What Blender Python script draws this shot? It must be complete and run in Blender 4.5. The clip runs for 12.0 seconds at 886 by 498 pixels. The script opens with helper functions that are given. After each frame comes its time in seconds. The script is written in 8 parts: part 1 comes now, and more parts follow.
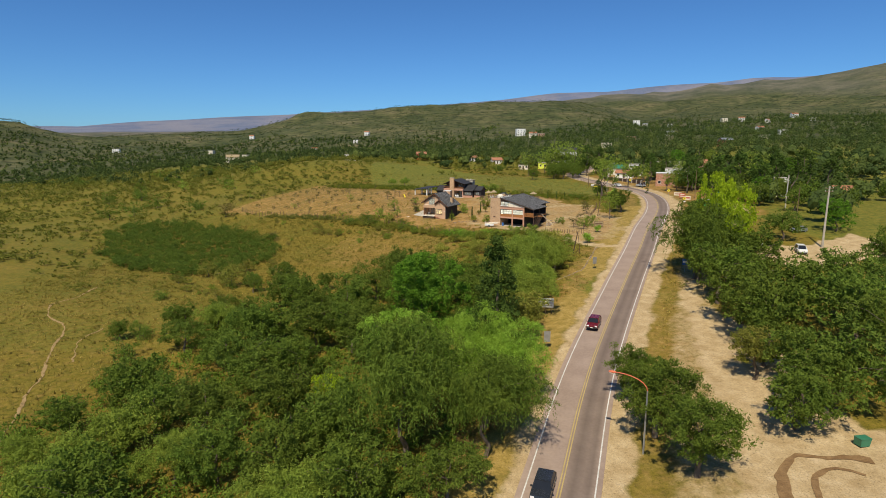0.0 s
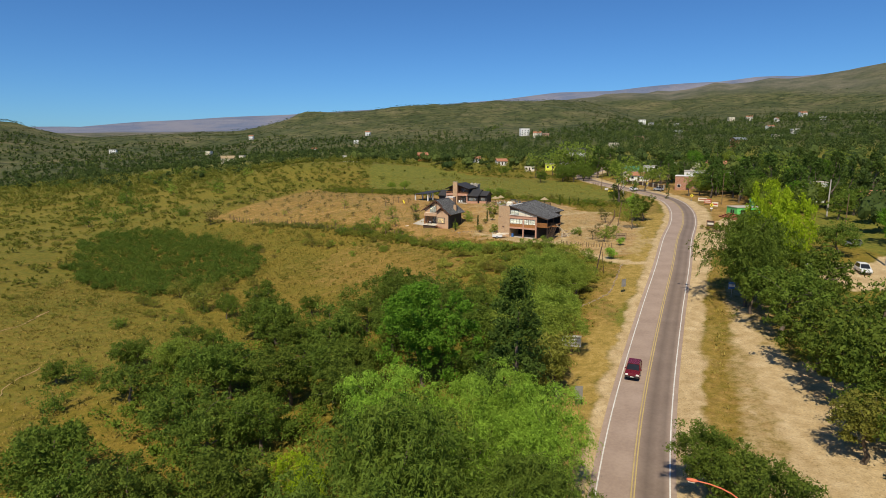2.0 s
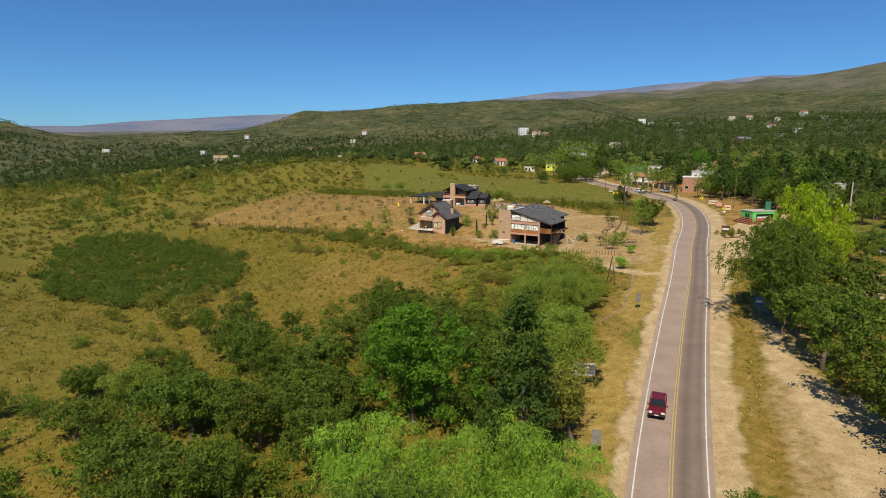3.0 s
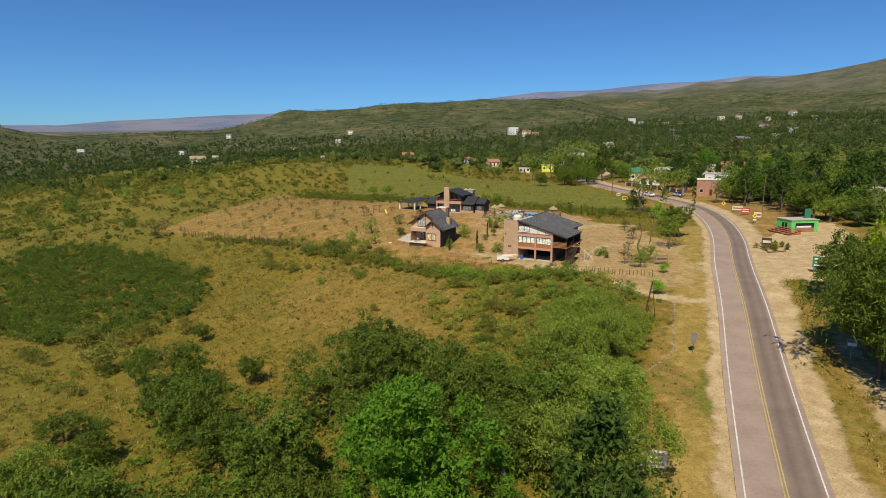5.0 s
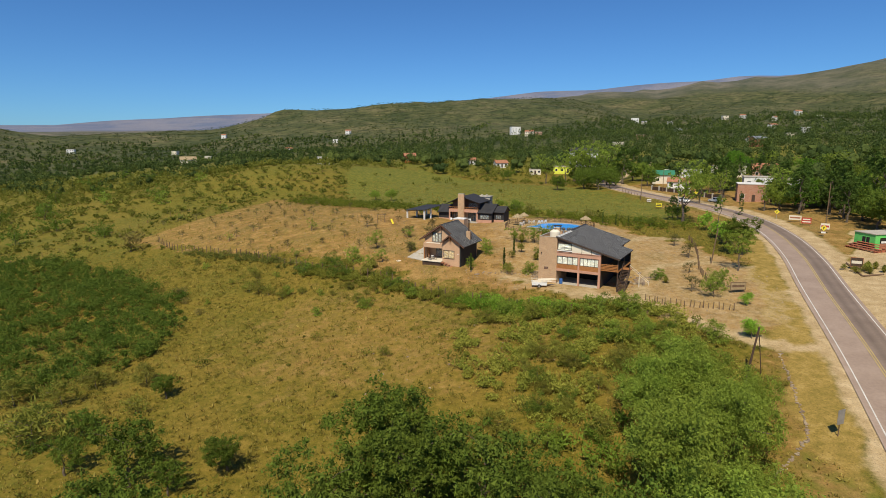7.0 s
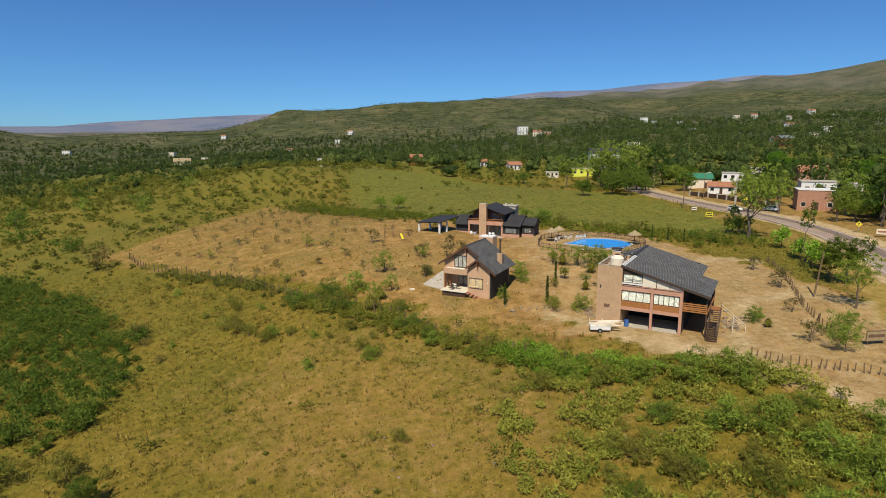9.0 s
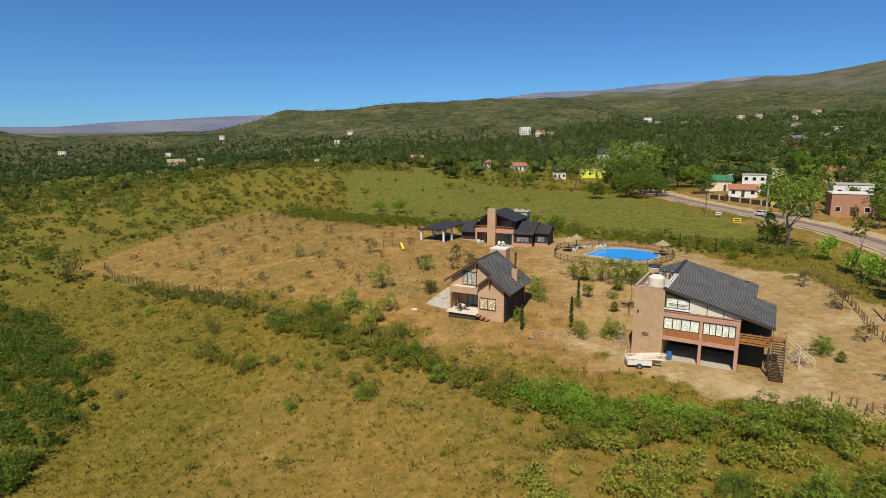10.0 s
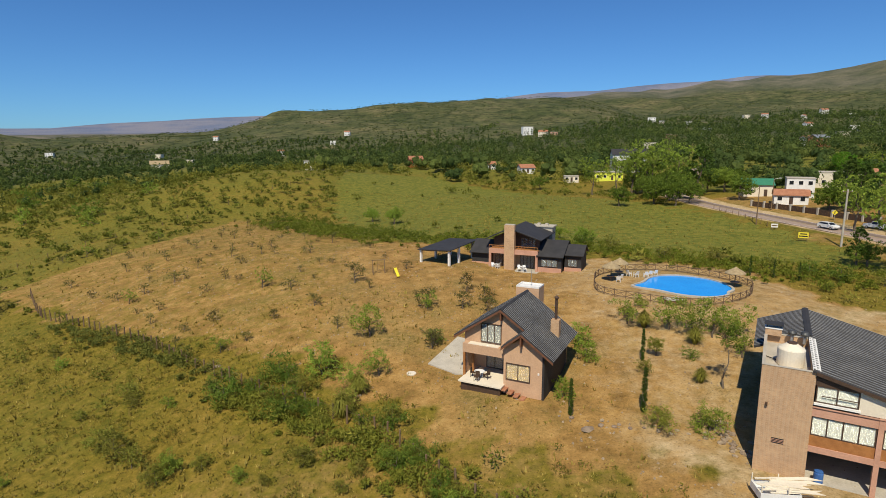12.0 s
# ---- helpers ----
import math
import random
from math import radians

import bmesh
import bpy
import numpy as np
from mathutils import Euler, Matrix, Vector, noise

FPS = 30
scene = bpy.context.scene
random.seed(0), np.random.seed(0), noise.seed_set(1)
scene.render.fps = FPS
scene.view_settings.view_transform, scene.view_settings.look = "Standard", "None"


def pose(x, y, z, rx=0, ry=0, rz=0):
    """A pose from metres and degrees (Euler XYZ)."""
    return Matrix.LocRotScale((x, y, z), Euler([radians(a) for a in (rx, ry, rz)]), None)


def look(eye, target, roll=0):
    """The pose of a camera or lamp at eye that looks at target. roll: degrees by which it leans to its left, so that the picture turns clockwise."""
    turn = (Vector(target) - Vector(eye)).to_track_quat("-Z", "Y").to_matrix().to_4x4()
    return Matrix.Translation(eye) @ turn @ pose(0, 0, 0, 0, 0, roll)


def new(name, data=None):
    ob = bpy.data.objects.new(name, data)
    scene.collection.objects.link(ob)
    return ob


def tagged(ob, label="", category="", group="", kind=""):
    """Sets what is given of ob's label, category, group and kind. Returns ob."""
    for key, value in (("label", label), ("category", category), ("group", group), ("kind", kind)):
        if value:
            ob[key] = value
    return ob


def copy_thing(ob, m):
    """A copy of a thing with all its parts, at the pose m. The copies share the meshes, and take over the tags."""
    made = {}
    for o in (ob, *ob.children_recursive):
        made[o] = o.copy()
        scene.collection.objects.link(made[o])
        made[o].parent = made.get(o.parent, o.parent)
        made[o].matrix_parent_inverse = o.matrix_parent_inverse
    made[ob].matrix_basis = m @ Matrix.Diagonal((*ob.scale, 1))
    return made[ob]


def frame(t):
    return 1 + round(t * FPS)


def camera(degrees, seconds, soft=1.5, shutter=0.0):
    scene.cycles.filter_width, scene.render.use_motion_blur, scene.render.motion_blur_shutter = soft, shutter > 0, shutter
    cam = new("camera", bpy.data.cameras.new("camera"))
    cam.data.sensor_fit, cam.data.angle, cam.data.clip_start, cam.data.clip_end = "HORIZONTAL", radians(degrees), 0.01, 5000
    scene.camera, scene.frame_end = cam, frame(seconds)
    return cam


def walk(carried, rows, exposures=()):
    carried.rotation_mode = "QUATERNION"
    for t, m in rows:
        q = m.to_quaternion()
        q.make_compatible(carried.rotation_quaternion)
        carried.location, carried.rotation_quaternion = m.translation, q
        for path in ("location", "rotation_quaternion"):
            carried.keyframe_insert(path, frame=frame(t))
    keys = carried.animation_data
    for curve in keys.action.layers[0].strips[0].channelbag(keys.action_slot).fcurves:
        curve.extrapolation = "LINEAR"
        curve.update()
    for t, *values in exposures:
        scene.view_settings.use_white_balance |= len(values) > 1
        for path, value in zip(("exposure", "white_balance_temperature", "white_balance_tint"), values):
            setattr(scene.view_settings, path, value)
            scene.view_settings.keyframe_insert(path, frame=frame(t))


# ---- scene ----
cam = camera(76.2, 12.0, soft=0.6)
PATH = [
    (0, (-0.043, -0.014, 33.975), (-0.04, 1.953, 33.614), 0.1),
    (0.5, (-0.101, 4.052, 34.056), (-0.097, 6.019, 33.694), 0.1),
    (1, (-0.272, 8.334, 34.134), (-0.272, 10.301, 33.771), 0.1),
    (1.5, (-0.295, 12.794, 34.327), (-0.301, 14.761, 33.965), 0.0),
    (2, (-0.135, 17.452, 34.53), (-0.14, 19.419, 34.168), -0.0),
    (2.5, (0.137, 22.307, 34.546), (0.136, 24.274, 34.184), -0.0),
    (3, (0.321, 27.44, 34.637), (0.322, 29.406, 34.273), -0.0),
    (5, (-1.486, 47.92, 34.45), (-1.439, 49.886, 34.086), 0.0),
    (5.5, (-2.405, 53.071, 34.454), (-2.351, 55.036, 34.089), 0.1),
    (6, (-3.45, 58.207, 34.384), (-3.393, 60.173, 34.02), 0.0),
    (6.5, (-4.418, 63.457, 34.459), (-4.361, 65.422, 34.095), 0.0),
    (7, (-5.34, 68.906, 34.508), (-5.283, 70.872, 34.144), -0.0),
    (9, (-8.229, 91.774, 34.514), (-8.181, 93.74, 34.152), -0.1),
    (9.5, (-8.485, 97.793, 34.415), (-8.439, 99.76, 34.054), -0.1),
    (10, (-8.743, 103.697, 34.328), (-8.697, 105.664, 33.968), -0.1),
    (10.5, (-9.032, 109.642, 34.182), (-8.979, 111.609, 33.822), -0.2),
    (11, (-9.112, 115.453, 34.154), (-9.059, 117.42, 33.795), -0.2),
    (11.5, (-9.232, 121.279, 34.117), (-9.18, 123.246, 33.759), -0.1),
    (12, (-9.211, 127.357, 34.069), (-9.161, 129.324, 33.712), -0.2),
]
walk(cam, [(t, look(eye, target, roll)) for t, eye, target, roll in PATH])

# ---------------------------------------------------------------- light
SUN_EL, SUN_AZ = 53.0, -17.0          # degrees above ground; sun stands behind the start of the flight
sun_from = Vector((math.sin(radians(SUN_AZ)) * math.cos(radians(SUN_EL)), -math.cos(radians(SUN_AZ)) * math.cos(radians(SUN_EL)), math.sin(radians(SUN_EL))))
world = bpy.data.worlds.new("sky_world")
scene.world = world
world.use_nodes = True
wn, wl = world.node_tree.nodes, world.node_tree.links
wn.clear()
sky = wn.new("ShaderNodeTexSky")
sky.sky_type, sky.sun_disc = "NISHITA", False
sky.sun_elevation, sky.sun_rotation = radians(SUN_EL), math.atan2(sun_from.x, sun_from.y)
sky.altitude, sky.air_density, sky.dust_density, sky.ozone_density = 1500, 1.0, 0.8, 3.0
bg = wn.new("ShaderNodeBackground")
bg.inputs["Strength"].default_value = 0.09
wo = wn.new("ShaderNodeOutputWorld")
cool = wn.new("ShaderNodeMix")
cool.data_type, cool.blend_type = "RGBA", "MULTIPLY"
cool.inputs["Factor"].default_value, cool.inputs["B"].default_value = 1.0, (0.42, 0.76, 1.11, 1)
wl.new(sky.outputs[0], cool.inputs["A"])
wl.new(cool.outputs["Result"], bg.inputs[0])
wl.new(bg.outputs[0], wo.inputs[0])
lamp = bpy.data.lights.new("sun", "SUN")
lamp.energy, lamp.angle, lamp.color = 4.7, radians(0.53), (1.0, 0.91, 0.72)
sun = new("sun", lamp)
sun.matrix_world = look(sun_from * 300, (0, 0, 0))
scene.view_settings.exposure = 0.06

# ---------------------------------------------------------------- materials
def mat(name, colors, scale=3.0, rough=0.8, bump=0.0, bump_scale=40.0, metal=0.0, per_island=0.0, per_object=0.0, stains=0.0, stretch=(1, 1, 1), leaf=0.0, local=False):
    """A procedural surface: colours mixed by two scales of noise, with relief and wear."""
    m = bpy.data.materials.new(name)
    m.use_nodes = True
    n, l = m.node_tree.nodes, m.node_tree.links
    n.clear()
    out, bsdf = n.new("ShaderNodeOutputMaterial"), n.new("ShaderNodeBsdfPrincipled")
    coord = n.new("ShaderNodeTexCoord")
    geo = n.new("ShaderNodeNewGeometry")
    mapping = n.new("ShaderNodeMapping")
    mapping.inputs["Scale"].default_value = stretch
    l.new(coord.outputs["Object"] if local else geo.outputs["Position"], mapping.inputs[0])
    big, fine = n.new("ShaderNodeTexNoise"), n.new("ShaderNodeTexNoise")
    big.inputs["Scale"].default_value, big.inputs["Detail"].default_value = scale, 4
    fine.inputs["Scale"].default_value, fine.inputs["Detail"].default_value = scale * 9, 3
    for t in (big, fine):
        l.new(mapping.outputs[0], t.inputs["Vector"])
    mix = n.new("ShaderNodeMath")
    mix.operation = "MULTIPLY_ADD"
    mix.inputs[1].default_value = 0.45
    l.new(fine.outputs["Fac"], mix.inputs[0])
    half = n.new("ShaderNodeMath")
    half.operation = "MULTIPLY"
    half.inputs[1].default_value = 0.55
    l.new(big.outputs["Fac"], half.inputs[0])
    l.new(half.outputs[0], mix.inputs[2])
    ramp = n.new("ShaderNodeValToRGB")
    while len(ramp.color_ramp.elements) < len(colors):
        ramp.color_ramp.elements.new(0.5)
    for i, c in enumerate(colors):
        ramp.color_ramp.elements[i].position = 0.36 + 0.28 * i / max(1, len(colors) - 1)
        ramp.color_ramp.elements[i].color = (*c, 1)
    l.new(mix.outputs[0], ramp.inputs[0])
    color = ramp.outputs[0]
    if per_island or per_object:
        info = n.new("ShaderNodeObjectInfo")
        hsv = n.new("ShaderNodeHueSaturation")
        add = n.new("ShaderNodeMath")
        add.operation = "MULTIPLY_ADD"
        add.inputs[1].default_value, add.inputs[2].default_value = per_island * 2, 1 - per_island - per_object
        l.new(geo.outputs["Random Per Island"], add.inputs[0])
        add2 = n.new("ShaderNodeMath")
        add2.operation = "MULTIPLY_ADD"
        add2.inputs[1].default_value = per_object * 2
        l.new(info.outputs["Random"], add2.inputs[0])
        l.new(add.outputs[0], add2.inputs[2])
        l.new(add2.outputs[0], hsv.inputs["Value"])
        hue = n.new("ShaderNodeMath")
        hue.operation = "MULTIPLY_ADD"
        hue.inputs[1].default_value, hue.inputs[2].default_value = per_object * 0.10, 0.5 - per_object * 0.05
        l.new(info.outputs["Random"], hue.inputs[0])
        l.new(hue.outputs[0], hsv.inputs["Hue"])
        l.new(color, hsv.inputs["Color"])
        color = hsv.outputs[0]
    l.new(color, bsdf.inputs["Base Color"])
    bsdf.inputs["Metallic"].default_value = metal
    rr = n.new("ShaderNodeMath")
    rr.operation, rr.use_clamp = "MULTIPLY_ADD", True
    rr.inputs[1].default_value, rr.inputs[2].default_value = 0.25, rough - 0.12
    l.new(fine.outputs["Fac"], rr.inputs[0])
    l.new(rr.outputs[0], bsdf.inputs["Roughness"])
    if bump:
        rel = n.new("ShaderNodeTexNoise")
        rel.inputs["Scale"].default_value, rel.inputs["Detail"].default_value = bump_scale, 4
        l.new(mapping.outputs[0], rel.inputs["Vector"])
        b = n.new("ShaderNodeBump")
        b.inputs["Strength"].default_value, b.inputs["Distance"].default_value = bump, 1.0 / bump_scale
        l.new(rel.outputs["Fac"], b.inputs["Height"])
        l.new(b.outputs[0], bsdf.inputs["Normal"])
    surface = bsdf.outputs[0]
    if leaf:
        bsdf.inputs["Specular IOR Level"].default_value = 0.12
        tr = n.new("ShaderNodeBsdfTranslucent")
        l.new(color, tr.inputs["Color"])
        ms = n.new("ShaderNodeMixShader")
        ms.inputs[0].default_value = leaf
        l.new(surface, ms.inputs[1])
        l.new(tr.outputs[0], ms.inputs[2])
        surface = ms.outputs[0]
    l.new(surface, out.inputs[0])
    return m


def leafy(name, dark, light, leaf=0.38, per_object=0.12):
    return mat(name, [dark, light], scale=0.35, rough=0.75, per_island=0.18, per_object=per_object, leaf=leaf)


LEAF = {
    "broad": leafy("broad_leaf", (0.099, 0.153, 0.019), (0.168, 0.223, 0.031)),
    "bright": leafy("bright_leaf", (0.101, 0.213, 0.016), (0.151, 0.286, 0.025)),
    "willow": leafy("willow_leaf", (0.229, 0.389, 0.039), (0.332, 0.503, 0.059)),
    "olive": leafy("olive_leaf", (0.190, 0.264, 0.033), (0.288, 0.354, 0.053)),
    "conifer": leafy("conifer_needle", (0.061, 0.105, 0.018), (0.099, 0.149, 0.026)),
    "lime": leafy("lime_leaf", (0.270, 0.365, 0.014), (0.370, 0.460, 0.020)),
    "scrub": leafy("scrub_leaf", (0.195, 0.205, 0.031), (0.290, 0.275, 0.051), per_object=0.2),
    "dry": leafy("dry_twig_leaf", (0.190, 0.150, 0.042), (0.270, 0.215, 0.062), per_object=0.2),
    "orchard": leafy("orchard_leaf", (0.100, 0.098, 0.030), (0.175, 0.160, 0.046), per_object=0.25),
    "thicket": leafy("thicket_leaf", (0.105, 0.165, 0.021), (0.175, 0.228, 0.034)),
}
M_BARK = mat("bark", [(0.09, 0.065, 0.045), (0.17, 0.13, 0.09)], 2.5, 0.9, 0.6, 14, stretch=(1, 1, 0.3))
M_GRASS = mat("dry_grass_blade", [(0.205, 0.172, 0.032), (0.390, 0.290, 0.075)], 0.06, 0.7, per_island=0.3, leaf=0.25)
M_WOOD = mat("weathered_wood", [(0.11, 0.066, 0.035), (0.21, 0.135, 0.075)], 3, 0.85, 0.5, 30, stretch=(1, 1, 0.2), per_object=0.15)
M_STAIN = mat("orange_stained_wood", [(0.28, 0.11, 0.03), (0.40, 0.17, 0.05)], 3, 0.6, 0.3, 30)
M_DARKWOOD = mat("dark_stained_wood", [(0.045, 0.026, 0.016), (0.09, 0.05, 0.03)], 3, 0.6, 0.3, 30)
M_EDGE = mat("red_brown_stained_wood", [(0.11, 0.045, 0.022), (0.19, 0.08, 0.04)], 3, 0.6, 0.3, 30)
M_BLACKWALL = mat("charcoal_wall_and_shade", [(0.018, 0.017, 0.018), (0.032, 0.030, 0.030)], 1.2, 0.75, 0.2, 30)
M_ROOF = mat("charcoal_sheet_roof", [(0.020, 0.019, 0.020), (0.040, 0.037, 0.037)], 0.8, 0.72, 0.15, 20)
# Rib tops: sun glints on the sheet metal put into a lighter colour.
M_ROOFRIB = mat("roof_rib_glint", [(0.12, 0.118, 0.115), (0.27, 0.265, 0.255)], 0.5, 0.6, 0.1, 20)
M_COWL = mat("dark_weathered_metal", [(0.07, 0.07, 0.068), (0.14, 0.14, 0.135)], 4, 0.5, metal=0.6)
M_OCHRE = mat("ochre_curtain", [(0.34, 0.20, 0.06), (0.48, 0.31, 0.11)], 4, 0.9, stretch=(6, 6, 0.4))
M_PINK = mat("pink_plaster", [(0.44, 0.235, 0.155), (0.55, 0.305, 0.21)], 0.9, 0.9, 0.3, 40)
M_TANPLASTER = mat("tan_pink_plaster", [(0.46, 0.285, 0.172), (0.58, 0.37, 0.225)], 0.8, 0.9, 0.3, 40)
M_CREAM = mat("cream_panel", [(0.66, 0.58, 0.45), (0.76, 0.68, 0.54)], 0.9, 0.7, 0.1, 30)
M_WHITE = mat("white_paint", [(0.68, 0.66, 0.62), (0.82, 0.80, 0.76)], 1.5, 0.6, 0.15, 30)
M_CONCRETE = mat("pale_concrete", [(0.36, 0.32, 0.26), (0.50, 0.45, 0.37)], 0.8, 0.9, 0.4, 30)
M_STONE = mat("field_stone", [(0.16, 0.115, 0.075), (0.34, 0.26, 0.175)], 1.5, 0.9, 0.6, 12, per_object=0.2, per_island=0.15)
M_CURTAIN = mat("white_curtain", [(0.52, 0.49, 0.42), (0.66, 0.62, 0.54)], 4, 0.9, stretch=(6, 6, 0.4))
M_GREYDRAPE = mat("grey_curtain", [(0.17, 0.15, 0.12), (0.30, 0.27, 0.22)], 4, 0.9, stretch=(6, 6, 0.4))
M_PLASTIC = mat("white_plastic", [(0.74, 0.73, 0.70), (0.84, 0.83, 0.80)], 3, 0.35)
M_THATCH = mat("straw_thatch", [(0.26, 0.19, 0.10), (0.42, 0.32, 0.18)], 3, 0.95, 0.8, 30)
M_METAL = mat("galvanised_metal", [(0.35, 0.35, 0.34), (0.5, 0.5, 0.49)], 2, 0.45, metal=0.7)
M_DARK = mat("black_finish_and_shade", [(0.012, 0.011, 0.010), (0.022, 0.02, 0.018)], 1, 0.9)
M_RUBBER = mat("black_rubber", [(0.015, 0.015, 0.015), (0.03, 0.03, 0.03)], 6, 0.8)
M_TILE = mat("clay_tile", [(0.28, 0.11, 0.055), (0.42, 0.19, 0.10)], 1.2, 0.85, 0.5, 6)
M_YELLOW = mat("yellow_paint", [(0.72, 0.56, 0.03), (0.82, 0.68, 0.05)], 2, 0.5)
M_LIMEYEL = mat("lime_yellow_paint", [(0.62, 0.66, 0.05), (0.74, 0.76, 0.09)], 2, 0.6)
M_RED = mat("faded_red_paint", [(0.35, 0.045, 0.025), (0.50, 0.085, 0.045)], 2, 0.6)
M_BENCH = mat("brick_red_stained_wood", [(0.30, 0.085, 0.040), (0.44, 0.15, 0.075)], 2, 0.7)
M_GREENPAINT = mat("bright_green_paint", [(0.10, 0.50, 0.10), (0.16, 0.62, 0.15)], 1, 0.6)
M_BLUEPAINT = mat("blue_paint", [(0.03, 0.10, 0.30), (0.05, 0.16, 0.42)], 1, 0.5)
M_SIGNGREEN = mat("road_sign_green", [(0.03, 0.16, 0.09), (0.05, 0.22, 0.12)], 1, 0.5)
M_REDCAR = mat("dark_red_car_paint", [(0.11, 0.007, 0.008), (0.16, 0.011, 0.012)], 1, 0.25)
M_WHITECAR = mat("white_car_paint", [(0.68, 0.68, 0.66), (0.76, 0.76, 0.74)], 1, 0.3)
M_BLACKCAR = mat("dark_car_paint", [(0.02, 0.022, 0.026), (0.03, 0.033, 0.04)], 1, 0.25)


def brick_mat(name, a, b, mortar):
    m = mat(name, [a, b], 1.0, 0.9, 0.2, 40)
    n, l = m.node_tree.nodes, m.node_tree.links
    bsdf = next(k for k in n if k.type == "BSDF_PRINCIPLED")
    ramp = next(k for k in n if k.type == "VALTORGB")
    coord = n.new("ShaderNodeTexCoord")
    sep, comb, plus = n.new("ShaderNodeSeparateXYZ"), n.new("ShaderNodeCombineXYZ"), n.new("ShaderNodeMath")
    l.new(coord.outputs["Object"], sep.inputs[0])
    l.new(sep.outputs[0], plus.inputs[0])
    l.new(sep.outputs[1], plus.inputs[1])
    l.new(plus.outputs[0], comb.inputs[0])
    l.new(sep.outputs[2], comb.inputs[1])
    tex = n.new("ShaderNodeTexBrick")
    for k, v in (("Scale", 1.0), ("Mortar Size", 0.010), ("Brick Width", 0.26), ("Row Height", 0.075), ("Bias", 0.0)):
        tex.inputs[k].default_value = v
    l.new(comb.outputs[0], tex.inputs["Vector"])
    l.new(ramp.outputs[0], tex.inputs["Color1"])
    hs = n.new("ShaderNodeHueSaturation")
    hs.inputs["Value"].default_value = 0.78
    l.new(ramp.outputs[0], hs.inputs["Color"])
    l.new(hs.outputs[0], tex.inputs["Color2"])
    tex.inputs["Mortar"].default_value = (*mortar, 1)
    l.new(tex.outputs[0], bsdf.inputs["Base Color"])
    return m


M_REDBRICK = brick_mat("red_brick", (0.36, 0.13, 0.07), (0.47, 0.20, 0.11), (0.45, 0.34, 0.25))
M_BRICK = brick_mat("buff_brick", (0.44, 0.255, 0.132), (0.57, 0.35, 0.188), (0.52, 0.39, 0.26))


def glass_mat(name, tint):
    m = bpy.data.materials.new(name)
    m.use_nodes = True
    b = m.node_tree.nodes["Principled BSDF"]
    b.inputs["Base Color"].default_value = (*tint, 1)
    b.inputs["Roughness"].default_value = 0.05
    b.inputs["Transmission Weight"].default_value = 0.9
    b.inputs["IOR"].default_value = 1.1
    return m


M_GLASS = glass_mat("window_glass", (0.8, 0.85, 0.85))
M_DARKGLASS = mat("dark_tinted_glass", [(0.015, 0.017, 0.02), (0.02, 0.022, 0.026)], 1, 0.14)
M_WATER = mat("blue_pool_water", [(0.010, 0.27, 0.78), (0.018, 0.33, 0.85)], 0.5, 0.14, 0.05, 3)

# ---------------------------------------------------------------- the lie of the land
# Swells of the ground, one every 40 m: from x = -160 eastward, each row from y = 20 northward.
RELIEF = [
    [0.4, 0.8, 1.3, 2.3, 3.8, 0.5, -1.8, 0.6, -1.1],
    [1.9, 1.1, 1.2, 1.8, 0.4, -1.4, 0.8, -1.2, 2.5],
    [3.8, 1, 2.8, 1.8, -3.5, -1.6, 5.9, -3.7, 9.3],
    [1.4, -2.1, 1, -2.9, 1.5, 4.6, 1.3, -3.5, 2.7],
    [2.9, 0.8, 1.5, 0.7, 1.4, 3.6, -1.5, 4.8, -3.5],
    [2.1, 2, -0.6, 4.2, -0.5, 1, -1.9, 2.1, -1.5],
    [0.3, 1.6, -0.4, 0.8, -0, 2.4, 0.2, 1, -2.3],
    [1, 2.3, 1.7, 1.9, 1.4, 0.4, -0.7, 1.6, -0.5],
]
ROAD = [(-9, -20), (0.5, 18), (10.3, 45.3), (16.9, 63.7), (23.8, 80.6), (35.15, 105.95), (45.5, 128.2), (55.3, 150.2), (64.7, 169.9), (71.8, 188), (76.6, 206), (78.2, 222), (77.2, 238), (74.6, 254), (71.6, 272), (70, 290), (72, 312), (80, 336), (96, 362), (120, 390)]


def smooth01(v, a, b):
    q = np.clip((np.asarray(v, float) - a) / (b - a), 0, 1)
    return q * q * (3 - 2 * q)


def along(points, step):
    """A smooth line through points, sampled every step metres."""
    p = np.array(points, float)
    p = np.vstack([2 * p[0] - p[1], p, 2 * p[-1] - p[-2]])
    out = []
    for i in range(1, len(p) - 2):
        count = max(2, int(np.linalg.norm(p[i + 1] - p[i]) / step))
        for k in range(count):
            t = k / count
            out.append(0.5 * (2 * p[i] + (p[i + 1] - p[i - 1]) * t + (2 * p[i - 1] - 5 * p[i] + 4 * p[i + 1] - p[i + 2]) * t ** 2 + (3 * p[i] - p[i - 1] - 3 * p[i + 1] + p[i + 2]) * t ** 3))
    return np.array(out + [p[-2]])


def swell(x, y, size, seed):
    """Soft random waves about zero, of a given wavelength."""
    rng = np.random.RandomState(seed)
    total = 0.0
    for _ in range(7):
        a, ph, k = rng.uniform(0, 6.283), rng.uniform(0, 6.283), 6.283 / (size * rng.uniform(0.6, 1.7))
        total = total + np.sin((x * math.cos(a) + y * math.sin(a)) * k + ph)
    return total / 4.0


def near_land(x, y):
    z = -6.6 + 0.056 * x + 0.065 * np.maximum(y, -40)
    for i, row in enumerate(RELIEF):
        for j, w in enumerate(row):
            z = z + w * np.exp(-((x + 160 - 40 * i) ** 2 + (y - 20 - 40 * j) ** 2) / 2888.0)
    return z


